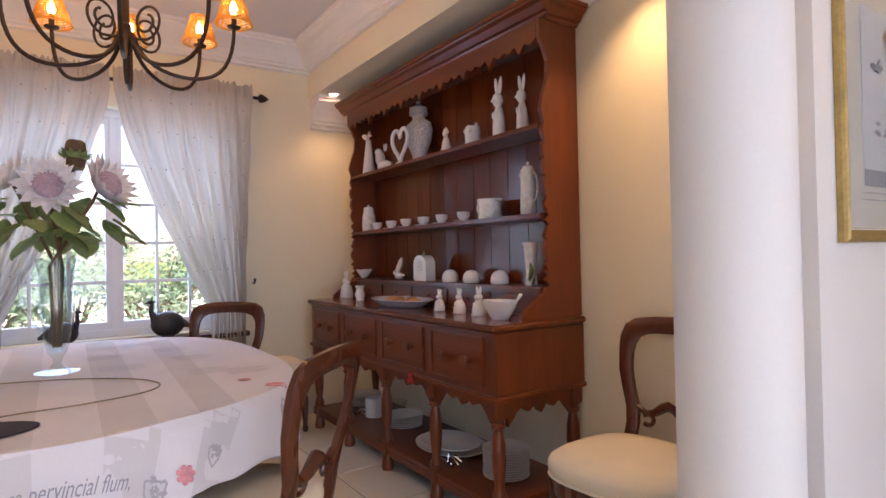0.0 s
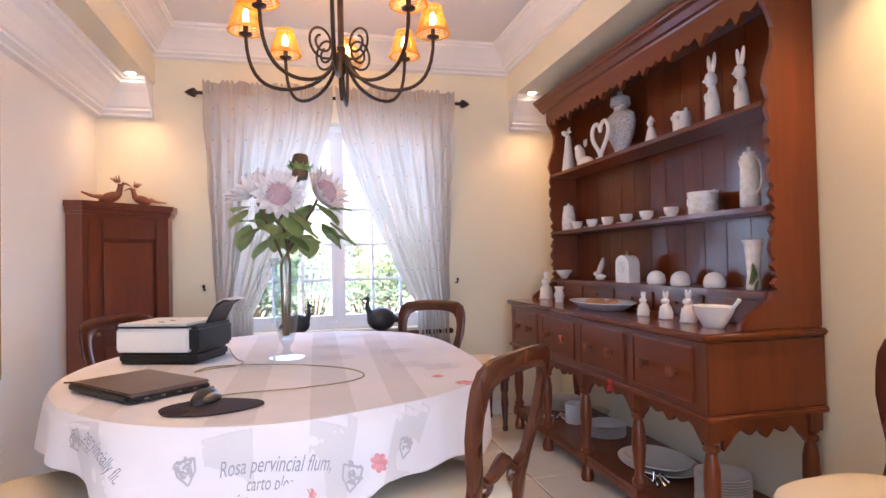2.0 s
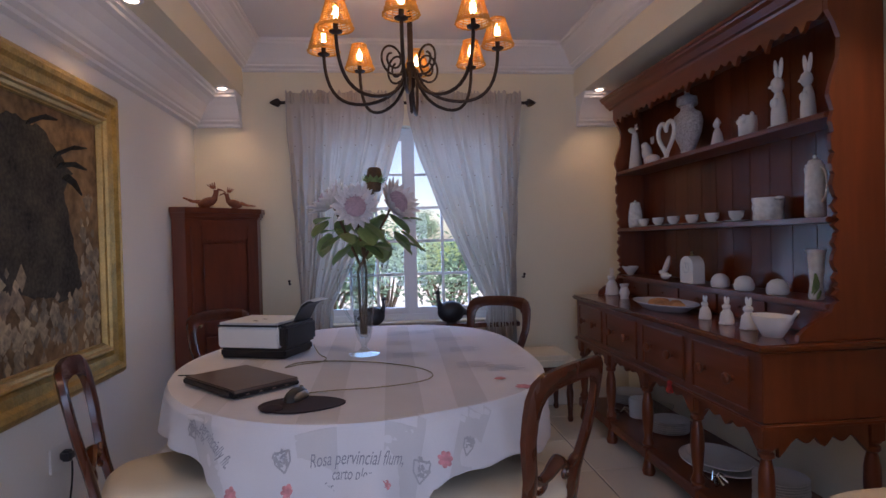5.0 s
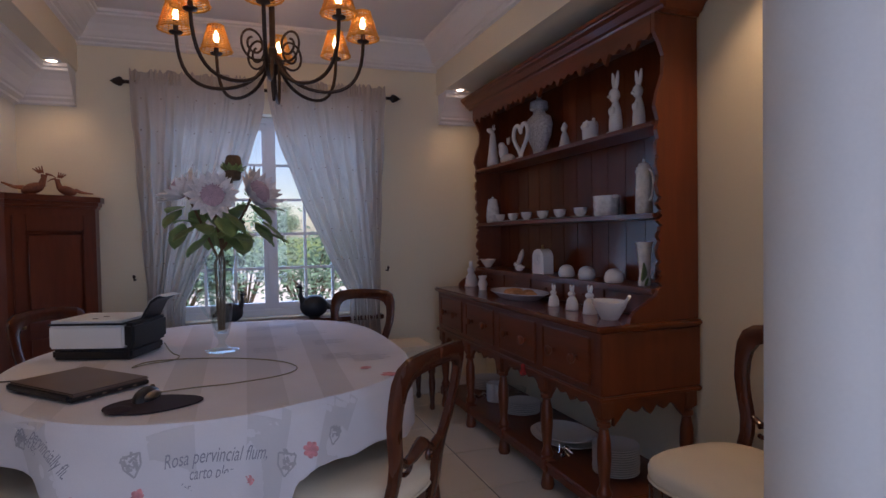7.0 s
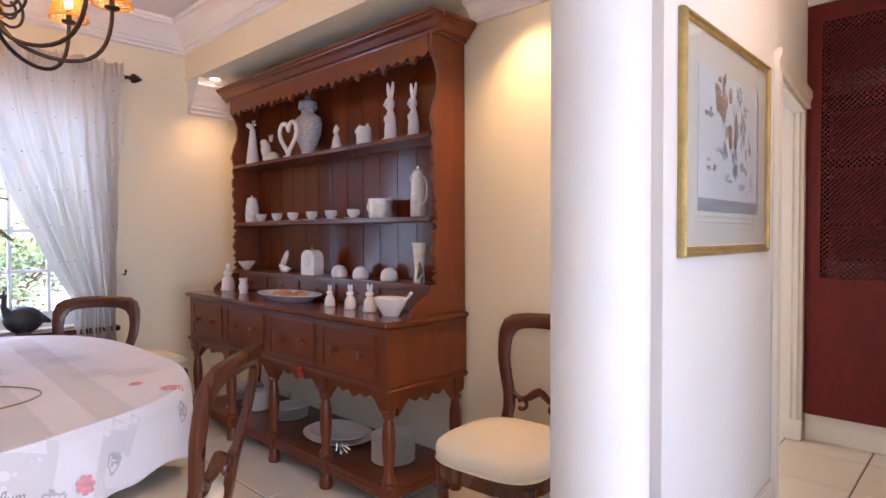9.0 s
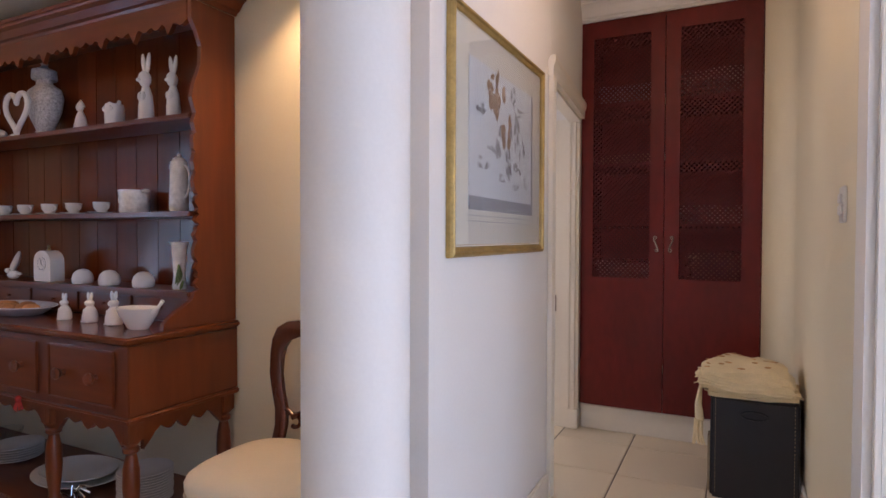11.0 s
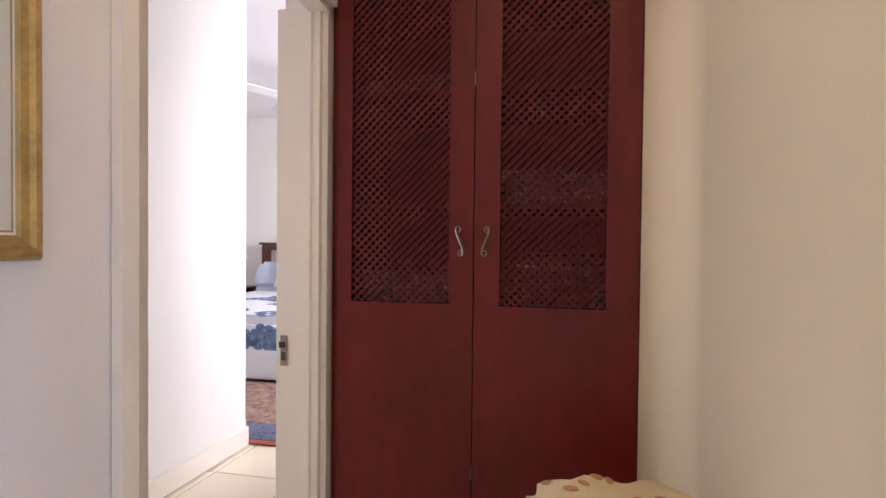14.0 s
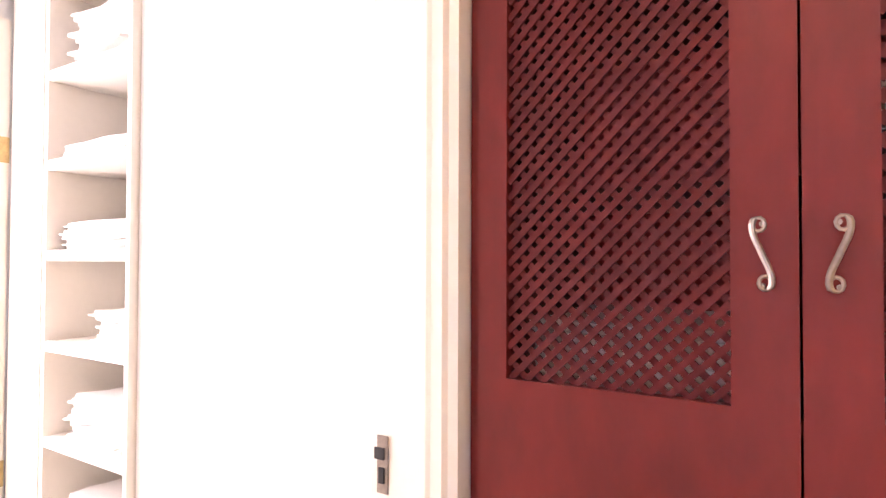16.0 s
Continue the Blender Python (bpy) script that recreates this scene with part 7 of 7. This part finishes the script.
part("top", boxed(10.45, 4.96, 0.545, 10.95, 5.40, 0.575, 0.005), DARK_WOOD, ns)
part("case", boxed(10.48, 4.98, 0.10, 10.94, 5.38, 0.5445, 0.004), DARK_WOOD, ns)
part("drawer", boxed(10.468, 5.00, 0.36, 10.4795, 5.36, 0.53, 0.003), DARK_WOOD, ns)
for y in (4.99, 5.33):
    for x in (10.49, 10.90):
        part("leg", boxed(x, y, 0.0, x + 0.035, y + 0.035, 0.0995), DARK_WOOD, ns)
dl = thing("desk_lamp", (10.6, 5.03, 0.576), "slim white desk lamp on the nightstand", "lamp")
part("base", lathe(B(), [(0, 0), (0.06, 0), (0.06, 0.012), (0.01, 0.02)], (10.6, 5.03, 0.5755), 18), WHITE_PLASTIC, dl)
part("arm", tube(B(), bez((10.6, 5.03, 0.59), (10.6, 5.07, 0.80), (10.6, 5.07, 0.95), (10.6, 5.00, 0.98), 8), 0.008, 8), PEWTER, dl)
part("shade", lathe(B(), [(0.05, 0), (0.045, 0.03), (0.02, 0.055), (0, 0.06)], (10.6, 4.99, 0.95), 16), WHITE_PLASTIC, dl)
bp_ = thing("bedroom_picture", (10.99, 4.25, 1.55), "bright painting of coloured upright shapes, pale frame", "painting")
moulding_frame(bp_, "x", 10.998, 3.95, 4.53, 1.45, 2.02, 0.06, 0.03, BEIGE, -1)
part("canvas", boxed(10.986, 4.0, 1.50, 10.996, 4.48, 1.97), material("warm_canvas", (0.62, 0.50, 0.36), 0.7, vary=0.25), bp_)
for k, c in enumerate(((0.75, 0.70, 0.62), (0.04, 0.16, 0.38), (0.04, 0.25, 0.45), (0.60, 0.16, 0.05), (0.65, 0.35, 0.06), (0.40, 0.08, 0.06))):
    part("painted_shape", boxed(10.9825, 4.40 - 0.06 * k, 1.62, 10.9855, 4.445 - 0.06 * k, 1.80 + 0.02 * (k % 2)), material("painted_tone", c, 0.7), bp_)
ac = thing("air_conditioner", (10.9, 5.3, 2.35), "white wall mounted air conditioner", "air conditioner")
part("case", boxed(10.80, 5.18, 2.35, 10.998, 5.95, 2.60, 0.03, 3), WHITE_PLASTIC, ac)
part("vent", boxed(10.795, 5.25, 2.365, 10.7995, 5.88, 2.385), GREYBAND, ac)
fan = thing("ceiling_fan", (9.0, 3.48, 2.5), "white ceiling fan with three blades", "fan")
part("rod", tube(B(), [(9.0, 3.48, 2.55), (9.0, 3.48, TOP - 0.001)], 0.014, 10), WHITE_PLASTIC, fan)
part("canopy", lathe(B(), [(0.03, 2.74), (0.07, 2.79), (0.07, 2.799)], (9.0, 3.48, 0), 18), WHITE_PLASTIC, fan)
part("motor", lathe(B(), [(0, 2.47), (0.08, 2.475), (0.11, 2.51), (0.10, 2.54), (0.05, 2.56), (0.02, 2.60), (0, 2.60)], (9.0, 3.48, 0), 24), WHITE_PLASTIC, fan)
for k in range(3):
    m = Matrix.Translation((9.0, 3.48, 2.525)) @ pose(0, 0, 0, 0, 0, 40 + 120 * k) @ pose(0, 0, 0, 10, 0, 0)
    part("blade", turn_mesh(boxed(0.10, -0.065, -0.004, 0.62, 0.065, 0.004, 0.003), m), WHITE_PLASTIC, fan)
dn = thing("downlight", (10.25, 4.77, TOP - 0.002), "lit recessed downlight with a white rim", "downlight", "recessed downlights")
part("lens", lathe(B(), [(0, -0.004), (0.04, -0.004), (0.04, 0.0), (0, 0)], (10.25, 4.77, TOP - 0.002), 18), SPOT_GLOW, dn)

# ---- garden past the window ----
solid("ground", boxed(-400, 5.43, -0.35, 400, 600, -0.25), GRASS, "sunlit lawn reaching to the distance", kind="structure", smooth=False)
solid("pavement", boxed(-14, 5.6, -0.249, 18, 30.0, -0.22, 0.01), STONE, "wide pale sunlit paving behind the house", kind="structure")


def shrub(x, y, h, w, n, seed):
    r = random.Random(seed)
    sh = thing("garden_shrub", (x, y, -0.25), "leafy green garden shrub with open branches", "shrub", "garden shrubs")
    stems = B()
    tips = []
    for k in range(12):
        a = r.uniform(0, 6.28)
        tip = Vector((x + w * r.uniform(0.3, 1) * math.cos(a), y + w * r.uniform(0.3, 1) * math.sin(a), -0.22 + h * r.uniform(0.5, 1.0)))
        mid = Vector((x, y, -0.25)).lerp(tip, 0.5) + Vector((r.uniform(-0.1, 0.1), r.uniform(-0.1, 0.1), 0.12 * h))
        tube(stems, [(x + 0.05 * math.cos(a), y + 0.05 * math.sin(a), -0.25), mid, tip], [0.03, 0.02, 0.008], 6)
        tips += [tip, mid.lerp(tip, 0.5), mid.lerp(tip, 0.75)]
    part("branches", stems, TRUNK, sh)
    vs, fs_ = [], []
    for k in range(n):
        c = r.choice(tips) + Vector((r.gauss(0, 0.20 * w), r.gauss(0, 0.20 * w), r.gauss(0, 0.13 * h)))
        c.z = max(c.z, -0.15)
        u = Vector((r.gauss(0, 1), r.gauss(0, 1), r.gauss(0, 0.6))).normalized()
        v = u.orthogonal().normalized()
        s = r.uniform(0.04, 0.07)
        b = len(vs)
        vs += [c - u * s, c + v * s * 0.45, c + u * s, c - v * s * 0.45]
        fs_.append((b, b + 1, b + 2, b + 3))
    me = bpy.data.meshes.new("leaves")
    me.from_pydata([p - Vector((x, y, -0.25)) for p in vs], [], fs_)
    me.materials.append(HEDGE)
    lo = new("leaves", me)
    lo.parent = sh
    tagged(lo, kind="stuff")


for k, (x, y, h, w) in enumerate(((1.1, 11.0, 1.6, 1.0), (3.2, 10.7, 1.5, 1.0), (5.0, 11.4, 1.7, 1.1), (-0.8, 11.6, 1.7, 1.1), (2.2, 13.0, 1.8, 1.2), (6.8, 12.5, 1.8, 1.2))):
    shrub(x, y, h, w, 2000, 20 + k)


def tree(x, y, h, seed):
    r = random.Random(seed)
    tr = thing("garden_tree", (x, y, -0.25), "broad leafy tree at the end of the lawn", "tree", "garden trees")
    bm = tube(B(), [(x, y, -0.25), (x + 0.1, y, h * 0.25), (x, y, h * 0.5)], [0.22, 0.17, 0.12], 10)
    tips = []
    for k in range(10):
        a = r.uniform(0, 6.28)
        tip = Vector((x + h * 0.33 * math.cos(a), y + h * 0.33 * math.sin(a), h * r.uniform(0.5, 0.95)))
        tube(bm, [(x, y, h * 0.35), Vector((x, y, h * 0.4)).lerp(tip, 0.5) + Vector((0, 0, 0.3)), tip], [0.09, 0.06, 0.02], 6)
        tips += [tip, Vector((x, y, h * 0.4)).lerp(tip, 0.7)]
    part("trunk", bm, TRUNK, tr)
    vs, fs_ = [], []
    for k in range(5000):
        c = r.choice(tips) + Vector((r.gauss(0, 0.11 * h), r.gauss(0, 0.11 * h), r.gauss(0, 0.09 * h)))
        u = Vector((r.gauss(0, 1), r.gauss(0, 1), r.gauss(0, 0.6))).normalized()
        v = u.orthogonal().normalized()
        s = r.uniform(0.10, 0.2)
        b = len(vs)
        vs += [c - u * s, c + v * s * 0.5, c + u * s, c - v * s * 0.5]
        fs_.append((b, b + 1, b + 2, b + 3))
    me = bpy.data.meshes.new("crown")
    me.from_pydata([p - Vector((x, y, -0.25)) for p in vs], [], fs_)
    me.materials.append(HEDGE)
    lo = new("crown", me)
    lo.parent = tr
    tagged(lo, kind="stuff")


for k, (x, y, h) in enumerate(((-14, 74, 5.0), (-4, 80, 5.5), (7, 76, 5.0), (19, 82, 6))):
    tree(x, y, h, 60 + k)

# ---- floor ----
solid("floor", boxed(XL - 0.2, YS - 0.2, -0.06, 11.2, 6.2, -0.006), GROUT, "grey grouted floor bed below ceramic tiles", kind="structure", smooth=False)
floor = bpy.data.objects["floor"]


def tile_mesh(w, h):
    bm = boxed(-w / 2, -h / 2, -0.008, w / 2, h / 2, 0.0, 0.004, 1)
    me = mesh_of(bm, "tile", False)
    me.materials.append(TILE)
    return me


def lay(x0, x1, y0, y1, px, py, ax, ay):
    """Tiles of pitch px by py over a stretch of plan, on joints through (ax, ay)."""
    shared = {}
    i0, i1 = math.floor((x0 - ax) / px), math.ceil((x1 - ax) / px)
    j0, j1 = math.floor((y0 - ay) / py), math.ceil((y1 - ay) / py)
    for i in range(i0, i1):
        for j in range(j0, j1):
            a0, a1 = max(x0, ax + i * px), min(x1, ax + (i + 1) * px)
            b0, b1 = max(y0, ay + j * py), min(y1, ay + (j + 1) * py)
            w, h = round(a1 - a0 - 0.006, 4), round(b1 - b0 - 0.006, 4)
            if w < 0.02 or h < 0.02:
                continue
            if (w, h) not in shared:
                shared[w, h] = tile_mesh(w, h)
            t = new("tile", shared[w, h])
            t.parent = floor
            t.location = Vector(((a0 + a1) / 2, (b0 + b1) / 2, 0.0)) - ORIGIN[floor]


lay(XL, 4.12, YS, YN, 0.495, 0.495, 3.25, 3.40)
lay(4.12, 7.18, 0.48, 3.6, 0.47, 0.445, 5.76, 1.34)
